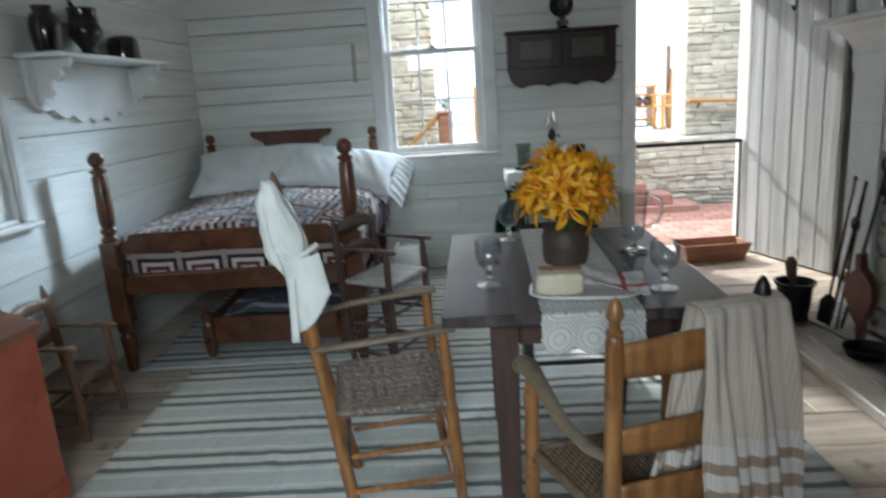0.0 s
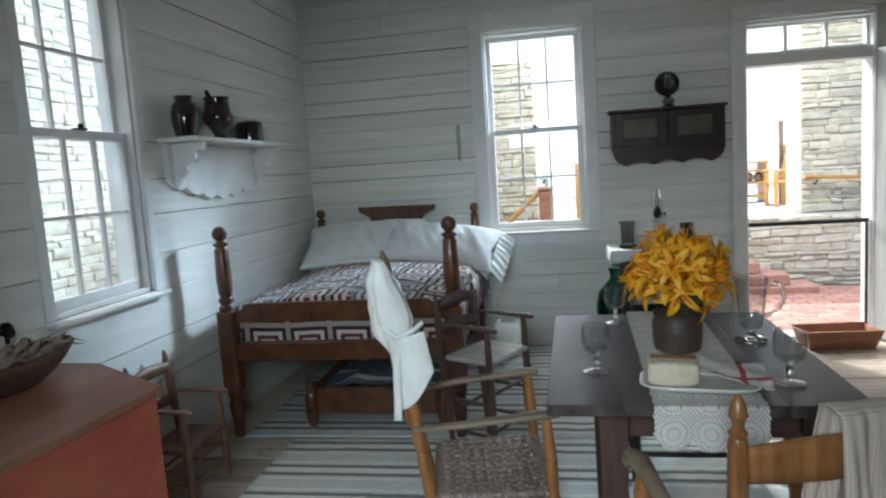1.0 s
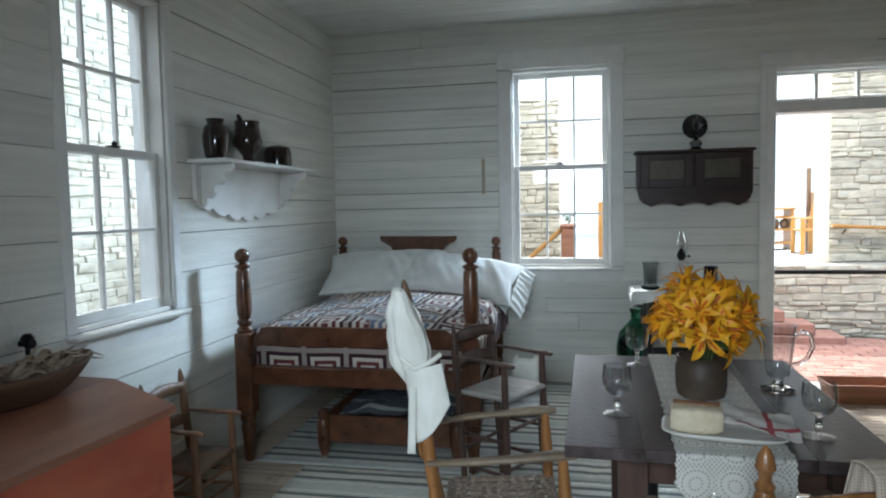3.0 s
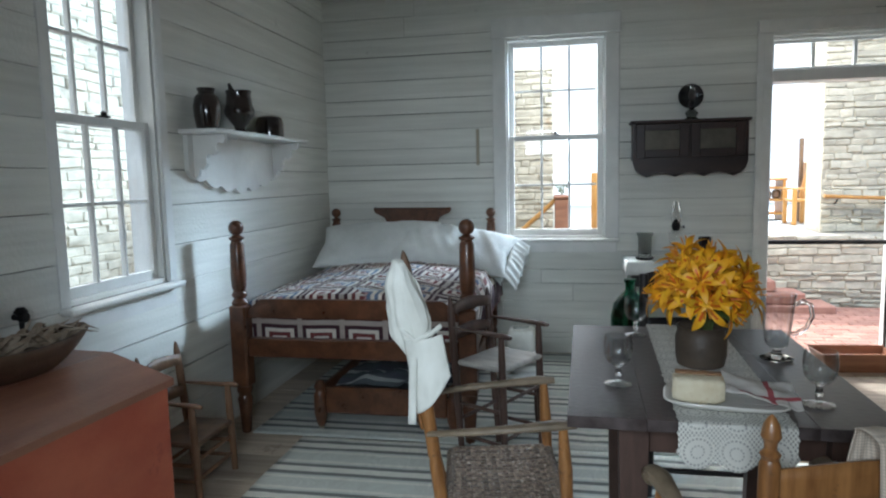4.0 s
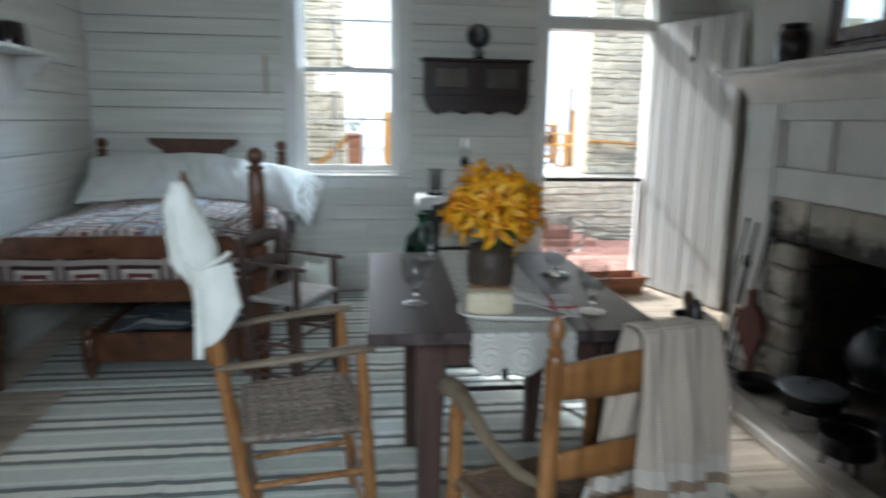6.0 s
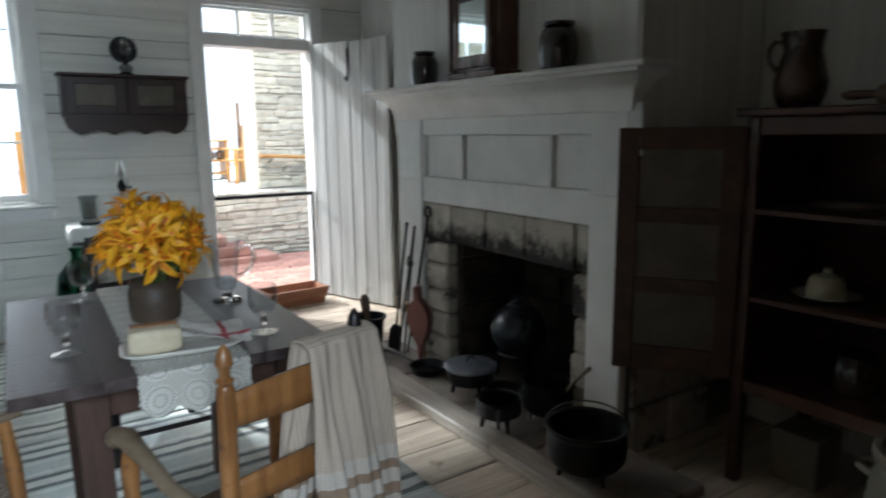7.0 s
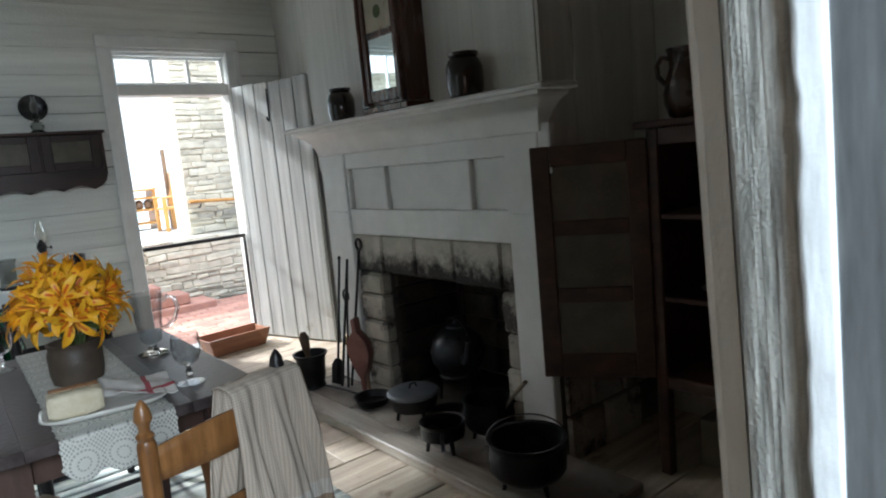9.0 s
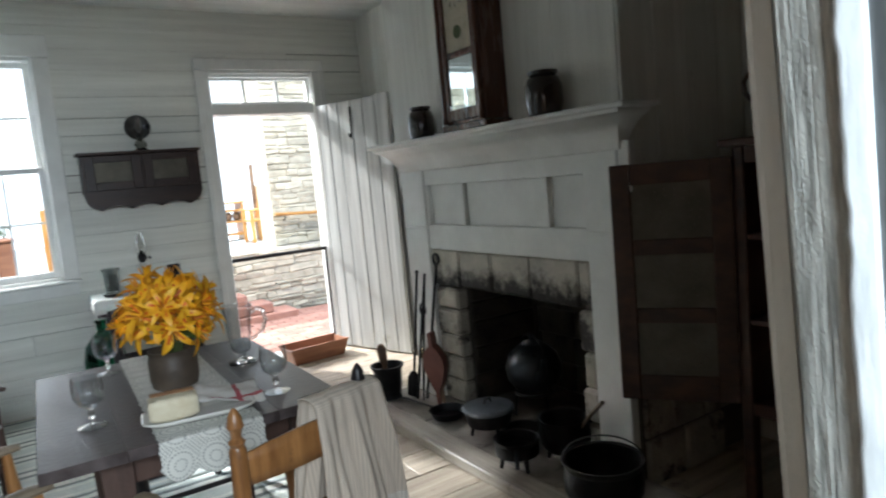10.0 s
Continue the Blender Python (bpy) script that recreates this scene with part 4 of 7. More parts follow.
# distant hall wall, its brightness put in by emission
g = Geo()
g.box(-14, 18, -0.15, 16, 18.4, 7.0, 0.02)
whole("backdrop", g, M_far, "far white courtyard wall with an added glow", "wall", kind="structure")

# ---- bed ----
bed = thing("bed", "dark red-brown wooden bed with turned ball posts", "bed", pose(-1.0, 4.55, 0))
POSTS = {"fl": (-1.572 + 1.0, 3.665 - 4.55, 1.15), "fr": (-0.345 + 1.0, 3.665 - 4.55, 1.145), "hl": (-1.655 + 1.0, 5.40 - 4.55, 1.13), "hr": (-0.435 + 1.0, 5.40 - 4.55, 1.12)}
for key, (px, py, h) in POSTS.items():
    k = 0.9 if key[0] == "h" else 1.0
    m = pose(px, py, 0)
    post = part("bedpost", Geo().box(-0.045 * k, -0.045 * k, 0.26, 0.045 * k, 0.045 * k, 0.70, 0.008, m), M_bed, bed)
    part("foot", Geo().lathe([(0.02, 0), (0.026, 0.01), (0.032, 0.12), (0.040, 0.19), (0.032, 0.21), (0.042, 0.235), (0.042, 0.262)], 18, m), M_bed, post)
    s = (h - 0.70)
    part("turned_shaft", Geo().lathe([(0.040 * k, 0.70), (0.044 * k, 0.715), (0.030 * k, 0.735), (0.040 * k, 0.75), (0.040 * k, 0.76), (0.031 * k, 0.775), (0.038 * k, 0.80), (0.041 * k, 0.86), (0.036 * k, 0.70 + s * 0.72), (0.028 * k, 0.70 + s * 0.76), (0.040 * k, 0.70 + s * 0.785), (0.040 * k, 0.70 + s * 0.80), (0.016 * k, 0.70 + s * 0.83), (0.018 * k, 0.70 + s * 0.845)], 20, m), M_bed, post)
    r = 0.040 * k
    zc = h - r
    part("ball", Geo().lathe([(max(0.002, r * math.sin(math.pi * t / 10)), zc - r * math.cos(math.pi * t / 10)) for t in range(11)], 20, m), M_bed, post)
y0 = POSTS["fl"][1]
xa, xb = POSTS["fl"][0] + 0.045, POSTS["fr"][0] - 0.045
out = [(xa, 0.635), (xb, 0.635), (xb, 0.66), (xb - 0.02, 0.69)]
out += [(xb - 0.04 - 0.05 * t, 0.70 + 0.035 * math.sin(t * math.pi / 2)) for t in (0.25, 0.5, 0.75, 1.0)]
out += [(xa + 0.04 + 0.05 * t, 0.70 + 0.035 * math.sin(t * math.pi / 2)) for t in (1.0, 0.75, 0.5, 0.25)]
out += [(xa + 0.02, 0.69), (xa, 0.66)]
part("footboard", Geo().plate(out, -0.014, 0.014, pose(0, y0, 0, 90)), M_bed, bed)
part("foot_rail", Geo().box(xa, y0 - 0.024, 0.425, xb, y0 + 0.024, 0.525, 0.006), M_bed, bed)
ha, hb, hy = POSTS["hl"][0] + 0.04, POSTS["hr"][0] - 0.04, POSTS["hl"][1]
cx = (-1.342 - 0.741) / 2 + 1.0
out = [(ha, 0.48), (hb, 0.48), (hb, 0.89), (cx + 0.44, 0.92), (cx + 0.37, 0.955), (cx + 0.31, 0.968), (cx + 0.255, 0.972), (cx + 0.215, 0.99), (cx + 0.202, 1.02), (cx + 0.215, 1.05), (cx + 0.25, 1.07), (cx + 0.29, 1.085), (cx + 0.30, 1.11), (cx - 0.30, 1.115), (cx - 0.29, 1.09), (cx - 0.25, 1.07), (cx - 0.215, 1.05), (cx - 0.202, 1.02), (cx - 0.215, 0.99), (cx - 0.255, 0.972), (cx - 0.31, 0.968), (cx - 0.37, 0.955), (cx - 0.44, 0.92), (ha, 0.89)]
part("headboard", Geo().plate(out, -0.013, 0.013, pose(0, hy, 0, 90)), M_bed, bed)
part("scroll", Geo().rod((cx - 0.305, hy, 1.118), (cx + 0.305, hy, 1.112), [(0, 0.006), (0.01, 0.015), (0.02, 0.017), (0.04, 0.013), (0.96, 0.013), (0.98, 0.017), (0.99, 0.015), (1, 0.006)], 12), M_bed, bed)
for s in ("l", "r"):
    f, h = POSTS["f" + s], POSTS["h" + s]
    d = Vector((h[0] - f[0], h[1] - f[1], 0))
    ang = math.degrees(math.atan2(d.y, d.x))
    part("side_rail", Geo().box(0.045, -0.02, 0.42, d.length - 0.04, 0.02, 0.525, 0.006, pose(f[0], f[1], 0, 0, 0, ang)), M_bed, bed)

mattress = whole("mattress", Geo().box(-0.555, -0.83, 0.43, 0.53, 0.80, 0.645, 0.06), M_blanket, "thick mattress with dark striped ticking", "mattress", pose(-0.985, 4.56, 0))


def quilt_fn(u, v):
    """Quilt: u across the bed, v from the foot to the head; hangs down at the foot and both sides."""
    s = (u - 0.5) * 1.62
    half = 0.585
    y = -0.86 + 1.62 * (v - 0.12) / 0.88
    x, z = s, 0.70 + 0.055 * (1 - (s / half) ** 2) + 0.02 * v
    if abs(s) > half:
        over = abs(s) - half
        x = math.copysign(half + 0.035 * math.sin(min(over, 0.1) * 16), s)
        z = 0.70 - over * 0.98 + 0.012 * wob(y * 7, over * 3, 2)
        x += math.copysign(0.025 * (0.5 + wob(y * 5, 3, s)) * min(1, over * 8), s)
    if v < 0.12:
        t = (0.12 - v) / 0.12
        y = -0.846 + 0.006 * wob(s * 6, t, 5) - 0.005 * math.sin(t * 3)
        z = min(z, 0.70 + 0.05 * (1 - (s / half) ** 2) - 0.24 * t)
    z += 0.016 * wob(x * 4, y * 4, 3) + 0.006 * wob(x * 13, y * 13, 1)
    return (x, y, z)


quilt = thing("quilt", "log cabin patchwork quilt in red, cream and navy", "quilt", pose(-0.985, 4.56, 0))
part("patchwork_cover", Geo().sheet(quilt_fn, 70, 70), M_quilt, quilt, thick=0.012, sharp=80)
part("binding", Geo().tube([quilt_fn(k / 60, 0.0) for k in range(61)], 0.008, 6), M_napedge, quilt, "dark bound hem")
for side in (0.0, 1.0):
    part("binding", Geo().tube([quilt_fn(side, k / 60) for k in range(61)], 0.008, 6), M_napedge, quilt, "dark bound hem")


def pillow(name, label, m, lx, ly, lz, ruffle):
    p = thing(name, label, "pillow", m, group="pillows on the bed")
    g = Geo()
    for sgn in (1, -1):
        def fn(u, v, sgn=sgn):
            a, b = 2 * u - 1, 2 * v - 1
            e = max(0.0, (1 - abs(a) ** 2.6) * (1 - abs(b) ** 2.6))
            pinch = 1 - 0.10 * (1 - abs(b)) * abs(a) ** 4
            x, y = a * lx / 2 * pinch, b * ly / 2 * (1 - 0.10 * (1 - abs(a)) * abs(b) ** 4)
            crease = 0.020 * wob(x * 7, y * 5, sgn) + 0.014 * wob(x * 17 + y * 9, y * 6, 4) + 0.012 * math.sin(a * 11 + b * 4 + 3 * wob(a, b, 1)) * abs(a) ** 1.5
            return (x, y, sgn * lz / 2 * e ** 0.45 + crease * e)
        g.sheet(fn, 64, 32)
    part("cover", g, M_linen, p, sharp=80)
    if ruffle:
        g = Geo()
        g.sheet(lambda u, v: (lx / 2 - 0.02 + 0.10 * v, (u - 0.5) * ly * (0.92 + 0.14 * v), -0.13 * v ** 1.4 * (0.7 + 0.5 * abs(wob(u * 8, 1, 3))) + 0.020 * v * math.sin(u * 38 + 2 * math.sin(u * 7)) + 0.012 * wob(u * 9, v, 2)), 110, 8)
        part("ruffle", g, M_linen, p, "white gathered frill", thick=0.003, sharp=80)
    return p


pillow("pillow", "plump white linen pillow against the headboard", pose(-1.235, 5.12, 0.875, 34, -2, 3), 0.90, 0.46, 0.20, False)
pillow("pillow", "white pillow with a frilled end hanging over", pose(-0.66, 5.06, 0.850, 30, 8, -5), 0.84, 0.46, 0.19, True)
pillow("pillow", "flat white pillow under the others", pose(-1.0, 5.10, 0.78, 14, 2, 0), 1.22, 0.42, 0.12, True)

# ---- trundle bed under the bed ----
tr = thing("trundle_bed", "low brown wooden trundle bed pushed under", "trundle bed", pose(-0.80, 3.735, 0))
for px in (-0.37, 0.36):
    for py in (0.0, 1.25):
        leg = part("leg", Geo().lathe([(0.018, 0.03), (0.026, 0.05), (0.036, 0.10), (0.036, 0.20), (0.026, 0.225), (0.034, 0.25), (0.022, 0.275), (0.006, 0.285)], 16, pose(px, py, 0)), M_bed, tr)
        part("caster", Geo().lathe([(0.010, -0.008), (0.016, -0.004), (0.016, 0.004), (0.010, 0.008)], 12, pose(px, py, 0.0165, 90)), M_stoneware, leg, "small white caster")
        part("caster_stem", Geo().lathe([(0.006, 0.012), (0.006, 0.034)], 8, pose(px, py, 0.006)), M_iron, leg)
part("front_board", Geo().box(-0.335, -0.015, 0.105, 0.325, 0.015, 0.25, 0.006), M_bed, tr)
part("back_board", Geo().box(-0.335, 1.235, 0.085, 0.325, 1.265, 0.26, 0.006), M_bed, tr)
for px in (-0.37, 0.36):
    part("side_board", Geo().box(px - 0.015, 0.04, 0.10, px + 0.015, 1.21, 0.24, 0.006), M_bed, tr)
part("bottom", Geo().box(-0.355, 0.02, 0.10, 0.345, 1.23, 0.12, 0.004), M_bed, tr)
g = Geo()
g.sheet(lambda u, v: (-0.32 + 0.62 * u, 0.04 + 1.1 * v, 0.235 + 0.05 * math.sin(math.pi * u) * (0.5 + wob(u * 5, v * 5, 2)) + 0.02 * wob(u * 9, v * 9, 6)), 24, 36)
g.sheet(lambda u, v: (-0.32 + 0.62 * u, 0.04 + 1.1 * v, 0.125), 2, 2)
whole("trundle_blanket", g, M_blanket, "dark grey striped blanket folded in the trundle", "blanket", pose(-0.80, 3.735, 0), sharp=80)

# ---- rag rugs ----
def rug(label, x0, x1, y0, y1, z, waves):
    g = Geo()
    def fn(u, v):
        x, y = x0 + (x1 - x0) * u, y0 + (y1 - y0) * v
        return (x + 0.008 * wob(y * 3, 1, x0), y + 0.006 * wob(x * 2, 2, y0), z + 0.003 * abs(wob(x * 4, y * 4, 1)) * waves)
    g.sheet(fn, 60, 80)
    return whole("rug", g, M_rug, label, "rug", group="striped rugs", thick=0.008, sharp=80)


rug("pale blue grey striped rag rug under the table", -1.225, 1.41, 0.95, 3.625, 0.009, 1)
rug("pale blue grey striped rag rug beneath the bed", -1.52, 1.05, 3.64, 5.40, 0.009, 1)

# ---- wall shelf on the west wall ----
sh = thing("wall_shelf", "white painted bracket shelf with a scalloped apron", "shelf", pose(XW + 0.012, 4.05, 1.30))
part("board", Geo().box(0.0, -0.60, 0.292, 0.21, 0.545, 0.314, 0.005), M_paint, sh)
out = [(-0.56, 0.29)]
n = 72
for k in range(n + 1):
    y = -0.56 + 1.06 * k / n
    lobe = abs(math.sin(k * math.pi * 7 / n)) ** 0.6
    out.append((y, 0.125 - 0.105 * math.cos((y + 0.03) / 0.53 * 1.45) - 0.030 * lobe))
out.append((0.50, 0.29))
part("apron", Geo().plate(out, 0.0, 0.024, Matrix(((0, 0, 1, 0.002), (1, 0, 0, 0), (0, 1, 0, 0), (0, 0, 0, 1)))), M_paint, sh)
for y in (-0.50, 0.40):
    o2 = [(0.0, 0.29), (0.175, 0.29), (0.178, 0.265), (0.165, 0.245), (0.140, 0.250), (0.125, 0.235), (0.128, 0.205), (0.105, 0.185), (0.085, 0.195), (0.070, 0.175), (0.072, 0.145), (0.050, 0.115), (0.028, 0.120), (0.018, 0.085), (0.0, 0.07)]
    part("bracket", Geo().plate(o2, -0.012, 0.012, pose(0.026, y, 0, 90)), M_paint, sh)
Z_SH = 1.6145


def turned(name, label, category, profile, m, material, seg=28, group=""):
    return whole(name, Geo().lathe(profile, seg), material, label, category, m, group=group)


turned("jar", "dark glazed tall stoneware jar on the shelf", "jar", [(0.055, 0), (0.066, 0.01), (0.078, 0.07), (0.080, 0.12), (0.068, 0.165), (0.048, 0.182), (0.047, 0.192), (0.053, 0.20), (0.053, 0.208), (0.040, 0.208), (0.040, 0.17), (0.03, 0.05)], pose(-1.645, 3.575, Z_SH) @ Matrix.Diagonal((0.84, 0.84, 1.0, 1)), M_glaze)
urn = thing("urn", "dark two handled pitcher on a narrow foot", "pitcher", pose(-1.645, 3.91, Z_SH))
part("body", Geo().lathe([(0.042, 0), (0.045, 0.012), (0.030, 0.025), (0.032, 0.04), (0.078, 0.10), (0.084, 0.125), (0.072, 0.16), (0.066, 0.21), (0.070, 0.235), (0.064, 0.235), (0.060, 0.20), (0.05, 0.12)], 28), M_glaze, urn)
part("handle", Geo().tube([(0, 0.068, 0.215), (0, 0.095, 0.245), (0, 0.118, 0.225), (0, 0.112, 0.18), (0, 0.082, 0.135)], 0.010, 8), M_glaze, urn)
part("spout", Geo().tube([(0, -0.058, 0.20), (0, -0.082, 0.238), (0, -0.10, 0.262)], [0.020, 0.015, 0.008], 8), M_glaze, urn)
turned("bowl", "dark upturned rounded crock on the shelf", "crock", [(0.083, 0), (0.084, 0.02), (0.082, 0.09), (0.072, 0.12), (0.045, 0.132), (0.01, 0.135)], pose(-1.645, 4.28, Z_SH), M_glaze)

# ---- red chest with bread trough ----
ch = thing("meal_bin", "barn red painted wooden bin with sloping lid", "chest", pose(-1.489, 2.172, 0, 0, 0, -4.3))
lay = pose(0, 0, 0, 90)
part("body", Geo().plate([(-0.205, 0.04), (0.20, 0.04), (0.20, 0.630), (-0.045, 0.706), (-0.205, 0.706)], -0.385, 0.37, lay), M_red, ch)
part("lid", Geo().plate([(0.218, 0.629), (0.218, 0.655), (-0.046, 0.737), (-0.046, 0.711)], -0.40, 0.385, lay), M_redtop, ch, "sloping lid worn brown")
part("top_board", Geo().plate([(-0.048, 0.711), (-0.048, 0.737), (-0.215, 0.737), (-0.215, 0.711)], -0.40, 0.385, lay), M_redtop, ch)
part("base_board", Geo().box(-0.21, -0.378, 0.0, 0.209, 0.393, 0.075, 0.006), M_red, ch)
tro = thing("dough_bowl", "long dark wooden dough bowl with husks", "bowl", pose(-1.600, 2.23, 0.741, 0, 0, 80))
g = Geo()
def bowl_fn(u, v, inner=0.0):
    a, r = 2 * math.pi * u, v
    lx, ly = 0.28 - inner, 0.115 - inner
    z = 0.10 * r ** 2.2 + inner * 0.8
    return (lx * math.cos(a) * (0.35 + 0.65 * r) * (1 if r > 0 else 0.0), ly * math.sin(a) * (0.35 + 0.65 * r) * (1 if r > 0 else 0.0), z + 0.02 * r * math.cos(a) ** 2)
g.sheet(lambda u, v: bowl_fn(u, v), 36, 10)
part("trough", g, M_bowl, tro, thick=0.012, sharp=80)
g = Geo()
r2 = random.Random(5)
for k in range(30):
    a = r2.uniform(-0.5, 0.5) + (math.pi if k % 5 == 0 else 0)
    x0, y0 = r2.uniform(-0.10, 0.16), r2.uniform(-0.05, 0.05)
    L = r2.uniform(0.10, 0.22)
    pts = [(x0 + L * t * math.cos(a), y0 + L * t * math.sin(a), 0.06 + 0.14 * t * r2.uniform(0.5, 1.0) - 0.06 * t * t + r2.uniform(-0.008, 0.008)) for t in (0, 0.25, 0.5, 0.75, 1)]
    g.tube(pts, [0.008, 0.020, 0.022, 0.013, 0.003], 6, 0.3)
whole("corn_husks", g, M_husk, "pale dry corn husks piled in the bowl", "husks", pose(-1.600, 2.25, 0.749, 0, 0, 80), kind="stuff")
sn = thing("wall_latch", "black iron peg latch on the plank wall", "latch", pose(XW + 0.014, 2.40, 0.90))
part("peg", Geo().rod((0, 0, 0), (0.05, 0, 0.0), [(0, 0.012), (0.6, 0.012), (0.65, 0.02), (1, 0.018)], 12), M_iron, sn)
part("knob", Geo().rod((0.03, 0, -0.045), (0.03, 0, 0.035), [(0, 0.008), (0.6, 0.010), (0.8, 0.024), (1, 0.012)], 12), M_iron, sn)


# ---- chairs ----
SPIN = [(0, 0.75), (0.08, 0.95), (0.5, 1.0), (0.92, 0.95), (1, 0.75)]


def spindle(g, a, b, r, seg=10):
    return g.rod(a, b, [(s, r * k) for s, k in SPIN], seg)


def post(g, a, b, r, finial=0.0, seg=14):
    """A turned chair post with rings and, if finial, a finial of that height."""
    a, b = Vector(a), Vector(b)
    L = (b - a).length
    prof = [(0, r * 0.8), (0.02, r), (0.22, r * 1.04), (0.235, r * 0.86), (0.25, r * 1.04), (0.5, r * 1.0), (0.515, r * 0.86), (0.53, r * 1.0), (0.8, r * 0.98)]
    if finial:
        f = 1 - finial / L
        prof += [(f - 0.02, r * 0.95), (f - 0.01, r * 0.75), (f, r * 0.95), (f + (1 - f) * 0.12, r * 0.55), (f + (1 - f) * 0.3, r * 0.6), (f + (1 - f) * 0.45, r * 0.92), (f + (1 - f) * 0.75, r * 0.72), (f + (1 - f) * 0.93, r * 0.35), (1, r * 0.08)]
    else:
        prof += [(0.98, r * 0.9), (1, r * 0.6)]
    return g.rod(a, b, prof, seg)


def woven_seat(parent, corners, z, material, n=11, thick=0.016):
    """A seat of splints, woven over and under between four corners (back left, back right, front right, front left)."""
    bl, br, fr, fl = (Vector((*c, 0)) for c in corners)
    mid = lambda u, v: (bl * (1 - u) + br * u) * (1 - v) + (fl * (1 - u) + fr * u) * v
    for way in (0, 1):
        for k in range(n):
            t = (k + 0.5) / n
            g = Geo()
            steps_ = n * 2
            def fn(u, v, t=t, k=k, way=way):
                w = (t + (v - 0.5) * 0.90 / n)
                p = mid(w, u) if way == 0 else mid(u, w)
                over = math.sin((u * n - 0.0) * math.pi) * (1 if (k + way) % 2 else -1)
                sag = -0.012 * math.sin(math.pi * u) * math.sin(math.pi * t)
                return (p.x, p.y, z + sag + 0.0032 * over)
            g.sheet(fn, steps_, 1)
            part("splint", g, material, parent, thick=0.003, sharp=80)
    g = Geo()
    for a, b in ((bl, br), (br, fr), (fr, fl), (fl, bl)):
        g.rod((a.x, a.y, z - 0.006), (b.x, b.y, z - 0.006), [(0, 0.010), (0.05, 0.014), (0.95, 0.014), (1, 0.010)], 10)
    part("seat_rail", g, material, parent)


# nearest armchair, facing east, a bonnet on its back post
c1 = thing("armchair", "honey coloured armchair with dark woven splint seat", "chair", pose(-0.05, 2.455, 0, 0, 0, 10))
FEET = {"nb": (-0.155, -0.195), "fb": (-0.155, 0.195), "nf": (0.165, -0.205), "ff": (0.165, 0.205)}
for key in ("nb", "fb"):
    x, y = FEET[key]
    foot = Vector((x + 0.02, y, 0.0))
    tip = Vector((x - (0.133 if key == "nb" else 0.20), y + (0.108 if key == "nb" else 0.03), 1.14 if key == "nb" else 1.04))
    neck = foot.lerp(tip, 0.915)
    bp_ = part("back_post", post(Geo(), foot, neck, 0.0195), M_honey, c1)
    part("finial", Geo().rod(neck, tip, [(0, 0.010), (0.15, 0.011), (0.3, 0.018), (0.6, 0.015), (0.9, 0.007), (1, 0.002)], 14), M_oldwood, bp_, "dark worn finial")
for key in ("nf", "ff"):
    x, y = FEET[key]
    g = Geo().rod((x + 0.022, y, 0.0), (x - 0.012, y, 0.655), [(0, 0.015), (0.3, 0.018), (0.62, 0.020), (0.64, 0.016), (0.8, 0.020), (0.9, 0.016), (1, 0.012)], 14)
    part("front_post", g, M_honey, c1)
for s, kb, kf in ((-1, "nb", "nf"), (1, "fb", "ff")):
    y = FEET[kf][1]
    pts = [(-0.225, y + (0.05 if s < 0 else 0.0), 0.615), (-0.10, y + (0.01 if s < 0 else 0.0), 0.635), (0.05, y, 0.648), (0.135, y, 0.655), (0.19, y, 0.655)]
    part("arm", Geo().tube(pts, [0.014, 0.019, 0.021, 0.027, 0.018], 10, 0.55), M_greywood, c1)
    for z in (0.16, 0.28):
        part("side_stretcher", spindle(Geo(), (-0.145, y * 0.96, z), (0.165, y, z + 0.01), 0.010), M_honey, c1)
for z in (0.15, 0.27):
    part("front_stretcher", spindle(Geo(), (0.165, -0.20, z), (0.165, 0.20, z), 0.010), M_honey, c1)
part("back_stretcher", spindle(Geo(), (-0.155, -0.19, 0.22), (-0.155, 0.19, 0.22), 0.010), M_oldwood, c1)
for z, dx in ((0.62, 0.085), (0.82, 0.11), (1.01, 0.135)):
    g = Geo()
    g.sheet(lambda u, v, z=z, dx=dx: (-0.155 - dx - 0.03 * math.sin(math.pi * u) * 1.0 - v * 0.012, -0.185 + 0.38 * u + 0.095 * (z / 1.1) * (1 - u), z + v * (0.06 + 0.02 * math.sin(math.pi * u))), 14, 3)
    part("slat", g, M_honey, c1, thick=0.009)
woven_seat(c1, ((-0.165, -0.185), (-0.165, 0.185), (0.165, 0.20), (0.165, -0.20)), 0.425, M_rush, 20)

bn = thing("bonnet", "cream cotton sunbonnet hanging on the chair post", "bonnet", pose(-0.306, 2.305, 0.965, 0, 0, 4) @ Matrix.Diagonal((0.76, 0.80, 0.96, 1)))
def crown_fn(u, v):
    a = 2 * math.pi * u
    r = math.sin(math.pi * min(1, 0.04 + 0.96 * v)) ** 0.55
    z = 0.155 - 0.30 * v
    x = 0.085 * r * math.cos(a) * (0.62 + 0.5 * v) + 0.065 * v - 0.035
    y = 0.06 * r * math.sin(a)
    f = 0.007 * math.sin(a * 11) * (0.2 + v) + 0.012 * wob(u * 6, v * 6, 2)
    return (x + f, y + f * 0.6, z)
g = Geo()
g.sheet(crown_fn, 60, 22)
part("crown", g, M_bonnet, bn, thick=0.003, sharp=80)
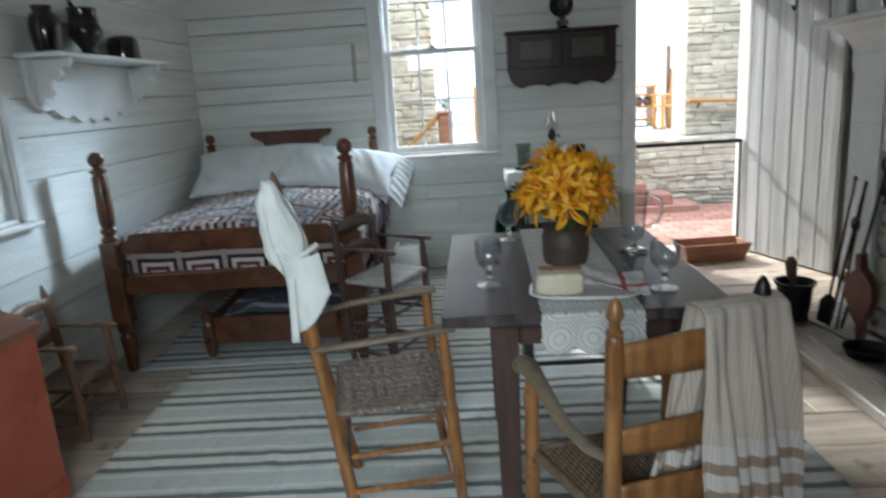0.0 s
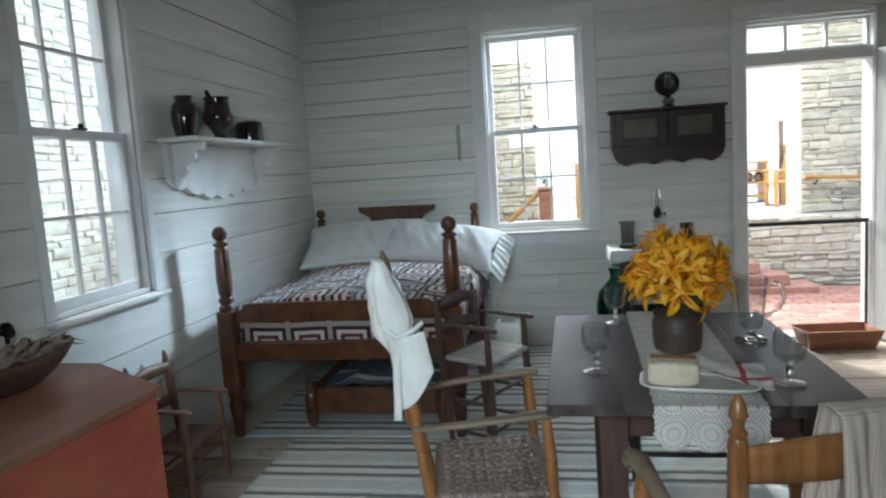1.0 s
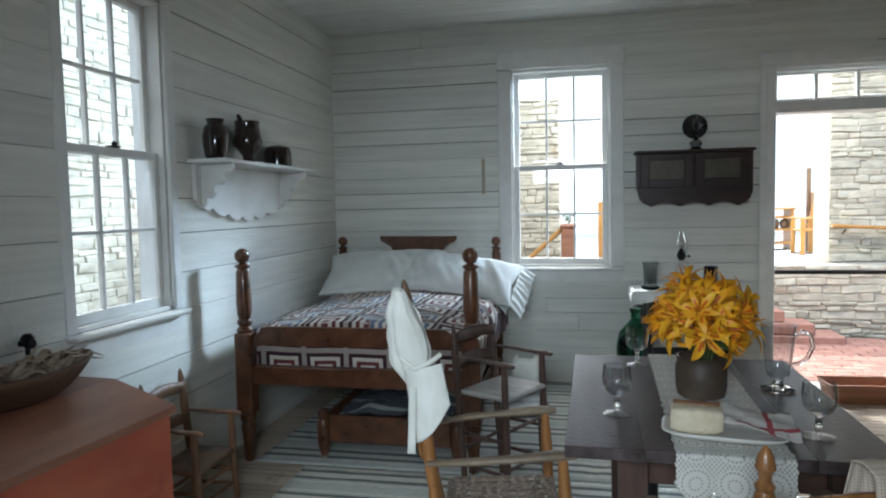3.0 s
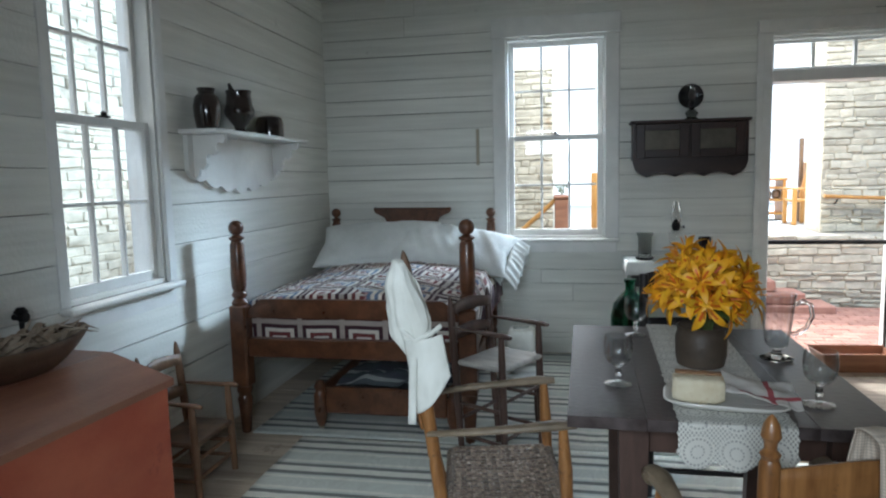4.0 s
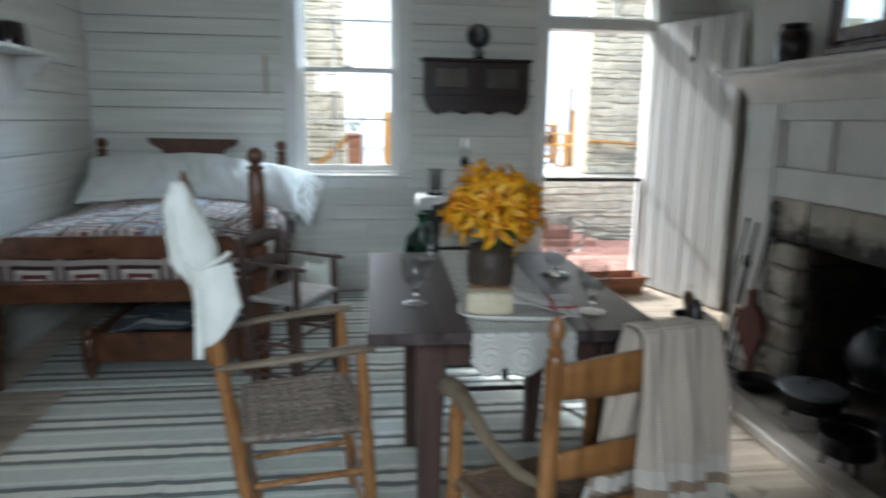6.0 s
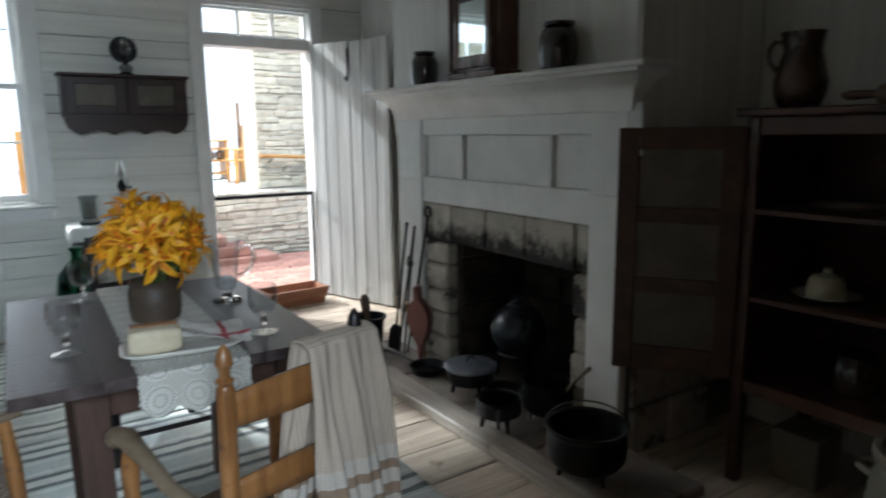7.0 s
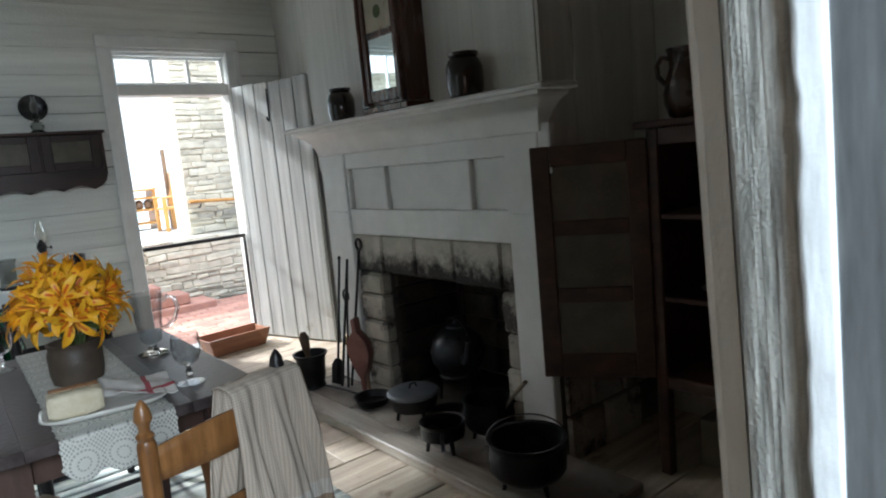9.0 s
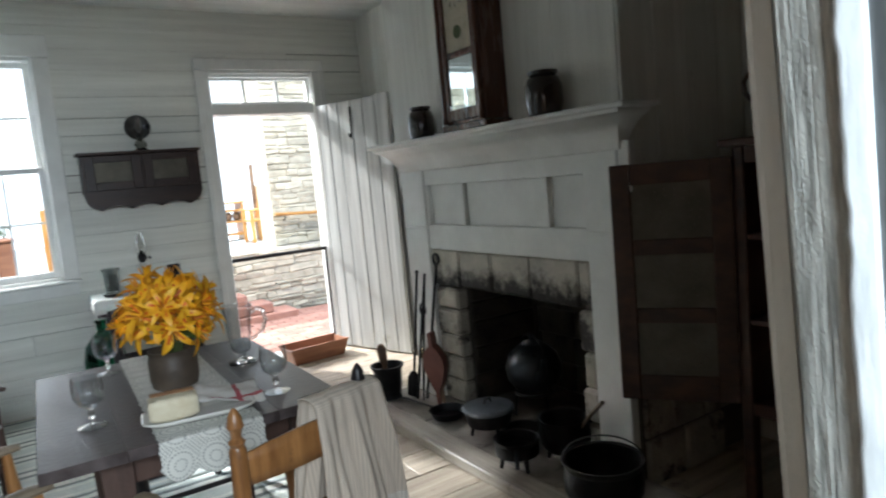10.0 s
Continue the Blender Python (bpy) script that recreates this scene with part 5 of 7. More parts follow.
def brim_fn(u, v):
    w = 0.072 - 0.006 * v
    x = 0.045 + (u - 0.5) * 2 * w + 0.055 * v + 0.02 * (1 - v)
    y = -0.045 - 0.03 * math.sin(math.pi * u) + 0.004 * wob(u * 5, v * 5, 1)
    z = -0.075 - 0.19 * v + 0.10 * (u - 0.35) * (v + 0.2) + 0.02 * math.sin(math.pi * u) * v * -1
    return (x, y, z)
g = Geo()
g.sheet(brim_fn, 24, 20)
part("brim", g, M_bonnet, bn, thick=0.004, sharp=80)
part("band", Geo().tube([(-0.02, -0.052, -0.045), (0.04, -0.078, -0.075), (0.10, -0.066, -0.055), (0.13, -0.03, -0.04)], 0.008, 8), M_bonnet, bn)
g = Geo()
g.sheet(lambda u, v: (0.016 + 0.03 * u - 0.012 * v, -0.072 - 0.004 * math.sin(v * 7), -0.13 - 0.20 * v), 2, 8)
part("ribbon", g, M_bonnet, bn, "hanging cotton tie", thick=0.002, sharp=80)

# armchair at the table with a towel over its back
ang2 = math.degrees(math.atan2(0.089, 0.312))
c2 = thing("ladder_back_armchair", "honey coloured ladder-back armchair with rush seat", "chair", pose(0.649, 1.690, 0, 0, 0, ang2))
for i, sx in enumerate((-0.162, 0.162)):
    # Right post is honey wood too; black here stands for its shade.
    part("back_post", post(Geo(), (sx, 0.03, 0.0), (sx, 0.0, 0.935), 0.0185, 0.07), M_honey if i == 0 else M_black, c2)
    fx = sx * 1.25
    part("front_post", Geo().rod((fx, 0.37, 0.0), (fx - 0.01 * (1 if sx > 0 else -1), 0.365, 0.64), [(0, 0.016), (0.4, 0.019), (0.62, 0.020), (0.64, 0.015), (0.70, 0.021), (0.82, 0.017), (0.9, 0.021), (1, 0.012)], 14), M_honey, c2)
    pts = [(sx, 0.02, 0.585), (sx * 1.08, 0.09, 0.575), (sx * 1.18, 0.19, 0.592), (sx * 1.24, 0.29, 0.642), (sx * 1.26, 0.34, 0.660), (sx * 1.27, 0.39, 0.655), (sx * 1.27, 0.41, 0.640)]
    part("arm", Geo().tube(pts, [0.013, 0.015, 0.017, 0.021, 0.026, 0.028, 0.018], 10, 0.75), M_greywood, c2)
    part("arm_knob", Geo().lathe([(0.004, -0.012), (0.026, -0.010), (0.032, 0.0), (0.030, 0.012), (0.018, 0.018), (0.003, 0.019)], 20, pose(sx * 1.265, 0.372, 0.652)), M_greywood, c2)
    for z in (0.14, 0.27):
        part("side_stretcher", spindle(Geo(), (sx, 0.025, z), (fx, 0.37, z), 0.0095), M_honey, c2)
for z in (0.12, 0.25):
    part("front_stretcher", spindle(Geo(), (-0.20, 0.37, z), (0.20, 0.37, z), 0.010), M_honey, c2)
part("back_stretcher", spindle(Geo(), (-0.16, 0.025, 0.2), (0.16, 0.025, 0.2), 0.010), M_honey, c2)
for z in (0.475, 0.60, 0.765):
    g = Geo()
    h = 0.062 if z < 0.7 else 0.075
    g.sheet(lambda u, v, z=z, h=h: (-0.158 + 0.316 * u, 0.012 - 0.022 * math.sin(math.pi * u), z + h * v * (0.85 + 0.25 * math.sin(math.pi * u))), 16, 3)
    part("slat", g, M_honey, c2, thick=0.009)
woven_seat(c2, ((-0.15, 0.04), (0.15, 0.04), (0.19, 0.365), (-0.19, 0.365)), 0.425, M_rushlight, 28)
tw = Geo()
def towel_fn(u, v):
    x = -0.005 + 0.18 * u + 0.03 * (v - 0.35) * (u - 0.4)
    if v < 0.62:
        t = v / 0.62
        z, y = -0.60 * (1 - t) ** 1.0, -0.035 - 0.035 * (1 - t)
    elif v < 0.70:
        t = (v - 0.62) / 0.08
        z, y = 0.012 * math.sin(math.pi * t), -0.035 + 0.07 * t
    else:
        t = (v - 0.70) / 0.30
        z, y = -0.40 * t, 0.035 + 0.02 * t
        x += 0.02 * (0.5 - u) - 0.07 * t
    amp = min(1.0, abs(z) * 6 + 0.25)
    y += amp * (0.012 * math.sin(u * 15 + z * 5 + 1.5 * wob(z * 3, 1, 1)) + 0.016 * wob(u * 5, z * 4, 2) + 0.005 * math.sin(u * 41 + z * 9)) * (-1 if v < 0.66 else 1)
    x *= 1 + 0.32 * min(1, abs(z) * 2) * (1 if v < 0.62 else 0.4)
    return (x, y, z)
tw.sheet(towel_fn, 46, 90)
whole("towel", tw, M_towel, "brown and white checked towel over the chair back", "towel", pose(0.664, 1.695, 0.885, 0, 0, ang2), thick=0.003, sharp=80)

# black chair on the far side of the table
c3 = thing("black_chair", "black painted chair beyond the table", "chair", pose(0.66, 3.40, 0))
for sx in (-0.19, 0.20):
    part("front_leg", Geo().rod((sx, -0.19, 0), (sx, -0.19, 0.44), [(0, 0.016), (0.3, 0.022), (0.8, 0.024), (1, 0.02)], 12), M_black, c3)
    part("back_post", Geo().rod((sx * 0.9, 0.19, 0), (sx * 0.9, 0.22, 0.885), [(0, 0.017), (0.5, 0.022), (1, 0.020)], 12), M_black, c3)
    part("side_stretcher", spindle(Geo(), (sx, -0.19, 0.18), (sx * 0.9, 0.19, 0.18), 0.010), M_black, c3)
part("front_stretcher", spindle(Geo(), (-0.19, -0.19, 0.125), (0.20, -0.19, 0.125), 0.011), M_black, c3)
part("back_stretcher", spindle(Geo(), (-0.17, 0.19, 0.09), (0.18, 0.19, 0.09), 0.013), M_black, c3)
part("seat", Geo().box(-0.215, -0.215, 0.44, 0.225, 0.175, 0.468, 0.012), M_black, c3)
g = Geo()
g.sheet(lambda u, v: (-0.19 + 0.39 * u, 0.222 + 0.02 * math.sin(math.pi * u), 0.80 + v * (0.07 + 0.035 * math.sin(math.pi * u) ** 0.5)), 16, 4)
part("top_slat", g, M_black, c3, thick=0.014)
g = Geo()
g.sheet(lambda u, v: (-0.165 + 0.34 * u, 0.212 + 0.02 * math.sin(math.pi * u), 0.62 + 0.06 * v), 12, 2)
part("slat", g, M_black, c3, thick=0.012)


def slat_chair(name, label, m, w, d, seat, back, arm, material, seatmat, slim=1.0, arms=True):
    """A small chair that faces +x."""
    c = thing(name, label, "chair", m)
    for s in (-1, 1):
        y = s * w / 2
        part("back_post", Geo().rod((-d / 2 + 0.01, y, 0), (-d / 2 - 0.05, y, back), [(0, 0.013), (0.45, 0.018), (0.8, 0.018), (0.92, 0.015), (0.97, 0.010), (1, 0.004)], 12), material, c)
        part("front_post", Geo().rod((d / 2 + 0.015, y * 1.06, 0), (d / 2, y * 1.05, arm if arms else seat), [(0, 0.014), (0.5, 0.018), (0.85, 0.016), (1, 0.013)], 12), material, c)
        if arms:
            part("arm", Geo().tube([(-d / 2 - 0.03, y, arm + 0.01), (0, y * 1.03, arm + 0.008), (d / 2 + 0.02, y * 1.06, arm + 0.006), (d / 2 + 0.05, y * 1.06, arm + 0.002)], [0.012 * slim, 0.018 * slim, 0.024 * slim, 0.016 * slim], 10, 0.5 / slim), material, c)
        for z in (seat * 0.3, seat * 0.6):
            part("side_stretcher", spindle(Geo(), (-d / 2, y, z), (d / 2 + 0.01, y * 1.05, z), 0.009), material, c)
    for z in (seat * 0.35, seat * 0.7):
        part("front_stretcher", spindle(Geo(), (d / 2 + 0.01, -w / 2, z), (d / 2 + 0.01, w / 2, z), 0.009), material, c)
    part("back_stretcher", spindle(Geo(), (-d / 2, -w / 2, seat * 0.45), (-d / 2, w / 2, seat * 0.45), 0.009), material, c)
    for z in (seat + (back - seat) * 0.32, seat + (back - seat) * 0.72):
        g = Geo()
        g.sheet(lambda u, v, z=z: (-d / 2 - 0.05 * z / back + 0.012 - 0.02 * math.sin(math.pi * u), -w / 2 + w * u, z + 0.055 * v * (0.8 + 0.3 * math.sin(math.pi * u))), 12, 2)
        part("slat", g, material, c, thick=0.009)
    part("seat", Geo().box(-d / 2 - 0.005, -w / 2 - 0.012, seat - 0.018, d / 2 + 0.02, w / 2 + 0.012, seat + 0.006, 0.008), seatmat, c)
    return c


slat_chair("youth_chair", "dark wooden child's armchair beside the bed post", pose(-0.175, 3.50, 0, 0, 0, -28), 0.30, 0.24, 0.50, 0.80, 0.645, M_tableleg, M_seatpaint)
slat_chair("childs_chair", "small brown child's armchair against the west wall", pose(-1.52, 3.075, 0, 0, 0, 0), 0.285, 0.20, 0.24, 0.61, 0.405, M_kid, M_oldwood, 0.6)

stl = thing("low_stool", "low dark wooden stool beside the bed", "stool", pose(-0.12, 3.93, 0))
part("top", Geo().box(-0.13, -0.11, 0.255, 0.13, 0.11, 0.28, 0.008), M_tableleg, stl)
for sx in (-0.10, 0.10):
    for sy in (-0.08, 0.08):
        part("leg", Geo().rod((sx * 1.1, sy * 1.1, 0.013), (sx, sy, 0.255), [(0, 0.012), (0.5, 0.017), (1, 0.014)], 10), M_tableleg, stl)


def folded(z, h, seed):
    g = Geo()
    def fn(u, v):
        a = 2 * math.pi * u
        k = (abs(math.cos(a)) ** 6 + abs(math.sin(a)) ** 6) ** (-1 / 6)
        r = math.sin(math.pi * (0.02 + 0.96 * v)) ** 0.22
        return ((0.12 + 0.006 * wob(u * 5, v, seed)) * k * math.cos(a) * r, 0.10 * k * math.sin(a) * r, z + h * (1 - math.cos(math.pi * v)) / 2 + 0.004 * wob(u * 7, v * 4, seed))
    return g.sheet(fn, 40, 10)


lin = thing("folded_linens", "pile of folded white linens on the stool", "linens", pose(-0.12, 3.93, 0.281))
for k in range(3):
    part("folded_cloth", folded(0.046 * k + 0.001, 0.044, k), M_linen, lin, sharp=80)
whole("small_cushion", folded(0.0, 0.14, 9), M_bonnet, "plump cream cushion on the folded linens", "cushion", pose(-0.10, 3.93, 0.422) @ Matrix.Diagonal((0.62, 0.7, 0.9, 1)), sharp=80)

# ---- dining table ----
tbl = thing("dining_table", "dark stained wooden table with square legs", "table", pose(0.51, 2.425, 0, 0, 0, -1))
for k in range(4):
    a = -0.352 + 0.176 * k
    part("top_board", Geo().box(a + 0.0003, -0.468, 0.772, a + 0.1757, 0.468, 0.80 - rng.uniform(0, 0.0003), 0.0009), M_table, tbl)
for sx in (-0.195, 0.28):
    for sy in (-0.30, 0.39):
        m = pose(sx, sy, 0)
        k = 0.14 if sy > 0 else -0.04
        part("leg", Geo().add([(-0.024, k - 0.024, 0), (0.024, k - 0.024, 0), (0.024, k + 0.024, 0), (-0.024, k + 0.024, 0), (-0.036, -0.036, 0.77), (0.036, -0.036, 0.77), (0.036, 0.036, 0.77), (-0.036, 0.036, 0.77)], [(0, 3, 2, 1), (4, 5, 6, 7), (0, 1, 5, 4), (1, 2, 6, 5), (2, 3, 7, 6), (3, 0, 4, 7)], m), M_tableleg, tbl)
for sy in (-0.30, 0.39):
    part("apron", Geo().box(-0.158, sy - 0.012, 0.66, 0.243, sy + 0.012, 0.771, 0.003), M_tableleg, tbl)
for sx in (-0.195, 0.28):
    part("apron", Geo().box(sx - 0.012, -0.263, 0.66, sx + 0.012, 0.353, 0.771, 0.003), M_tableleg, tbl)
TZ = 0.802

rn = Geo()
def runner_fn(u, v):
    s = v * 1.05
    scal = 0.011 * abs(math.sin(v * 62)) * (1 if u in (0.0, 1.0) else 0)
    x = -0.125 + 0.25 * u + (scal if u == 0.0 else -scal if u == 1.0 else 0)
    z, y = 0.001 + 0.001 * wob(u * 7, v * 9, 1), -0.474 + (s - 0.085)
    if s < 0.085:
        t = 0.085 - s
        y = -0.474 - 0.008 - 0.008 * math.sin(u * 14) * t * 6
        z = -t - 0.020 * (t / 0.085) ** 2 * abs(math.sin(u * 3 * math.pi)) + 0.02 * (t / 0.085) * (abs(2 * u - 1)) ** 6
    return (x, y, z)
runner = thing("table_runner", "cream crochet lace runner hanging over the edge", "table runner", pose(0.527, 2.425, TZ, 0, 0, -2))
FOLD = 0.085 / 1.05
rn.sheet(lambda u, v: runner_fn(u, FOLD * v), 48, 20)
part("overhang", rn, M_lace, runner, "scalloped lace end hanging down", thick=0.0015, sharp=80)
rn = Geo()
rn.sheet(lambda u, v: runner_fn(u, FOLD + (1 - FOLD) * v), 48, 150)
part("centre_panel", rn, M_lace, runner, thick=0.0015, sharp=80)

vase = turned("vase", "brown stoneware crock holding yellow lilies", "vase", [(0.056, 0), (0.063, 0.004), (0.068, 0.03), (0.069, 0.082), (0.064, 0.098), (0.066, 0.106), (0.068, 0.113), (0.060, 0.113), (0.058, 0.09), (0.05, 0.03), (0.01, 0.015)], pose(0.518, 2.405, TZ + 0.0025), M_vase, 36)
bq = thing("lily_bouquet", "dense bunch of orange-yellow lilies", "flowers", pose(0.522, 2.40, TZ + 0.02))
r3 = random.Random(11)


def lily(g, gt, gs, c, d, size, spin):
    """One lily: six narrow pointed petals that bend back, a streak on each, and stamens."""
    q = Vector(d).to_track_quat("Z", "Y").to_matrix().to_4x4()
    m = Matrix.Translation(c) @ q @ pose(0, 0, 0, 0, 0, spin)
    for k in range(6):
        a = 60 * k + r3.uniform(-9, 9)
        long = size * r3.uniform(0.88, 1.1)
        wide, back, twist = size * (0.165 if k % 2 else 0.215), r3.uniform(0.45, 1.0), r3.uniform(-0.10, 0.10)

        def fn(u, v, long=long, wide=wide, lift=0.0, span=1.0):
            t = v * span
            w = wide * (0.16 + 1.1 * t) * (1 - t ** 2.4) ** 0.9 * (1.25 if t > 0.3 else 1.0 + 0.8 * t)
            r = 0.006 + long * (0.10 * t + 0.78 * t ** 1.7)
            z = long * (0.80 * t - back * 0.55 * t ** 2.8)
            x = (2 * u - 1) * w * (0.32 if lift else 1.0)
            return (r - lift * 0.5, x + twist * long * t * t, z + abs(2 * u - 1) * w * (0.10 if lift else 0.32) + lift)
        mm = m @ pose(0, 0, 0, 0, 0, a)
        g.sheet(fn, 2, 8, mm)
        gt.sheet(lambda u, v: fn(u, v, lift=0.0016, span=0.62), 1, 5, mm)
    for k in range(4):
        b = math.radians(90 * k + 20)
        gs.tube([m @ Vector((0.004 * math.cos(b), 0.004 * math.sin(b), 0.01)), m @ Vector((0.13 * size * math.cos(b), 0.13 * size * math.sin(b), 0.72 * size))], [0.001, 0.0018], 5)


ctr = Vector((-0.008, 0, 0.195))
n_l = 40
for k in range(n_l):
    f = (k + 0.5) / n_l
    zc = 1 - 1.5 * f
    a = k * 2.39996 + r3.uniform(-0.25, 0.25)
    rr = math.sqrt(max(0, 1 - zc * zc))
    d = Vector((rr * math.cos(a), rr * math.sin(a), zc * 0.8 + 0.12)).normalized()
    d = (d + Vector([r3.uniform(-0.3, 0.3) for _ in range(3)])).normalized()
    size = r3.uniform(0.066, 0.096)
    c = ctr + Vector((rr * math.cos(a) * 0.096, rr * math.sin(a) * 0.092, zc * 0.080 + (0.012 if k < 6 else 0.0))) * r3.uniform(0.60, 1.14)
    g, gt, gs = Geo(), Geo(), Geo()
    lily(g, gt, gs, c, d, size, r3.uniform(0, 60))
    fl = part("lily", g, M_petal, bq, sharp=80)
    part("throat", gt, M_throat, fl, "orange-red streaks", sharp=80)
    part("flower_centre", gs, M_stamen, fl)
g = Geo()
for k in range(16):
    a = k * 2.4
    g.tube([(0.012 * math.cos(a), 0.012 * math.sin(a), 0.02), (0.025 * math.cos(a), 0.025 * math.sin(a), 0.10), (0.05 * math.cos(a), 0.05 * math.sin(a), 0.17)], 0.0025, 5)
part("stem_bunch", g, M_leaf, bq)
g = Geo()
for k in range(6):
    a = k * 2.4 + 0.7
    g.plate([(-0.05, 0), (-0.01, 0.011), (0.05, 0), (-0.01, -0.011)], 0, 0.001, pose(0.06 * math.cos(a), 0.06 * math.sin(a), 0.14 + 0.02 * math.sin(k * 1.7), 20 * math.sin(k), 25, math.degrees(a)))
part("foliage", g, M_leaf, bq)


def goblet(m):
    gl = thing("goblet", "clear pressed glass goblet on the table", "goblet", m, group="glasses on the table")
    part("bowl", Geo().lathe([(0.004, 0.0525), (0.020, 0.055), (0.030, 0.064), (0.0355, 0.078), (0.0375, 0.095), (0.0368, 0.115), (0.0345, 0.130), (0.0335, 0.130), (0.0355, 0.112), (0.0363, 0.095), (0.0343, 0.080), (0.028, 0.067), (0.018, 0.0595), (0.003, 0.057)], 36), M_thin, gl)
    part("stem", Geo().lathe([(0.0075, 0.0105), (0.0065, 0.022), (0.010, 0.030), (0.0065, 0.038), (0.0075, 0.048), (0.012, 0.0522)], 28), M_glass, gl)
    part("foot", Geo().lathe([(0.034, 0.0005), (0.035, 0.003), (0.022, 0.006), (0.009, 0.0103)], 32), M_thin, gl)
    return gl


go = goblet(pose(0.279, 2.203, TZ))
for x, y in ((0.373, 2.747), (0.722, 2.098)):
    copy_thing(go, pose(x, y, TZ))
pit = thing("glass_pitcher", "clear glass pitcher with a handle", "pitcher", pose(0.744, 2.50, TZ, 0, 0, -25))
part("body", Geo().lathe([(0.012, 0.0285), (0.022, 0.034), (0.031, 0.045), (0.036, 0.08), (0.041, 0.13), (0.046, 0.175), (0.049, 0.192), (0.0478, 0.192), (0.0448, 0.175), (0.0398, 0.13), (0.0348, 0.08), (0.0295, 0.047), (0.020, 0.037), (0.004, 0.032)], 40), M_thin, pit)
part("foot", Geo().lathe([(0.044, 0.0005), (0.046, 0.004), (0.036, 0.009), (0.018, 0.015), (0.013, 0.022), (0.012, 0.028)], 36), M_glass, pit)
part("handle", Geo().tube([(0.044, 0, 0.162), (0.062, 0, 0.176), (0.082, 0, 0.168), (0.088, 0, 0.135), (0.074, 0, 0.100), (0.052, 0, 0.082), (0.038, 0, 0.078)], 0.0062, 10), M_glass, pit)

pl = thing("platter", "cream oval platter on the runner", "platter", pose(0.51, 2.07, TZ + 0.003, 0, 0, -8))
g = Geo()
def platter_fn(u, v):
    a = 2 * math.pi * u
    e = 5.0
    cx_, sx_ = math.cos(a), math.sin(a)
    k = (abs(cx_) ** e + abs(sx_) ** e) ** (-1 / e)
    z = 0.003 + 0.016 * max(0, (v - 0.7) / 0.3) ** 1.5
    return (0.135 * k * cx_ * v, 0.075 * k * sx_ * v, z)
g.sheet(platter_fn, 48, 8)
part("dish", g, M_plate, pl, thick=0.004, sharp=80)
br = Geo()
def loaf_fn(u, v):
    a, t = 2 * math.pi * u, v
    r = math.sin(math.pi * min(1, max(0, 0.03 + 0.94 * t))) ** 0.14
    k = (abs(math.cos(a)) ** 7 + abs(math.sin(a)) ** 7) ** (-1 / 7)
    return (-0.062 + 0.124 * t, 0.046 * r * k * math.cos(a), 0.036 + 0.034 * r * k * math.sin(a) + 0.004 * wob(t * 12, a, 3))
br.sheet(loaf_fn, 28, 24)
loaf = thing("bread_loaf", "pale loaf of bread with a dark crust", "bread", pose(0.452, 2.075, TZ + 0.009, 0, 0, -8) @ Matrix.Diagonal((0.92, 0.95, 0.88, 1)))
part("loaf", br, M_bread, loaf, sharp=80)
g = Geo()
g.sheet(lambda u, v: (-0.056 + 0.112 * u, 0.002 + 0.040 * v, 0.0712 - 0.004 * v ** 6 + 0.001 * wob(u * 9, v * 9, 1)), 8, 8)
part("crust", g, M_cut, loaf, thick=0.003)
g = Geo()
g.sheet(lambda u, v: (-0.05 + 0.16 * u, -0.075 + 0.17 * v, 0.024 * (1 - u) ** 1.5 + 0.006 + 0.006 * wob(u * 6, v * 6, 4) + 0.005 * math.sin(v * 9 + u * 5)), 26, 26)
whole("napkin", g, M_napkin, "cream linen napkin with red stripes", "napkin", pose(0.565, 2.10, TZ + 0.016, 0, 0, -8), thick=0.002, sharp=80)

# ---- north wall: cupboard, lamps, washstand ----
cb = thing("wall_cupboard", "dark wooden wall cupboard with scalloped bottom", "cupboard", pose(0.968, YN - 0.005, 1.31))
part("back", Geo().box(-0.36, -0.016, 0.13, 0.38, 0.0, 0.38, 0.003), M_darkwood, cb)
part("top", Geo().box(-0.40, -0.155, 0.385, 0.40, 0.0, 0.405, 0.006), M_darkwood, cb)
for s in (-1, 1):
    o = [(-0.145, 0.383), (0.0, 0.383), (0.0, 0.13), (-0.145, 0.13)]
    part("side", Geo().plate(o, -0.010, 0.010, Matrix(((0, 0, 1, s * 0.372), (1, 0, 0, 0), (0, 1, 0, 0), (0, 0, 0, 1)))), M_darkwood, cb)
part("bottom_shelf", Geo().box(-0.36, -0.135, 0.125, 0.36, -0.017, 0.14, 0.003), M_darkwood, cb)
out = [(-0.382, 0.144)]
for k in range(49):
    x = -0.382 + 0.764 * k / 48
    e = min(1, (0.382 - abs(x)) / 0.07)
    out.append((x, 0.085 - 0.075 * math.sqrt(1 - (1 - e) ** 2) + 0.026 * abs(math.cos((k - 24) * math.pi / 12))))
out.append((0.382, 0.144))
part("apron", Geo().plate(out, -0.007, 0.007, pose(0, -0.140, 0, 90)), M_darkwood, cb)
for a, b in ((-0.36, -0.008), (0.008, 0.36)):
    fr_ = Geo()
    fr_.box(a, -0.150, 0.145, a + 0.06, -0.134, 0.38, 0.003).box(b - 0.06, -0.150, 0.145, b, -0.134, 0.38, 0.003).box(a + 0.06, -0.150, 0.145, b - 0.06, -0.134, 0.20, 0.003).box(a + 0.06, -0.150, 0.335, b - 0.06, -0.134, 0.38, 0.003)
    dr = part("door", fr_, M_darkwood, cb)
    part("panel", Geo().box(a + 0.06, -0.140, 0.20, b - 0.06, -0.136, 0.335, 0.001), M_tin, dr, "dull grey door panel")
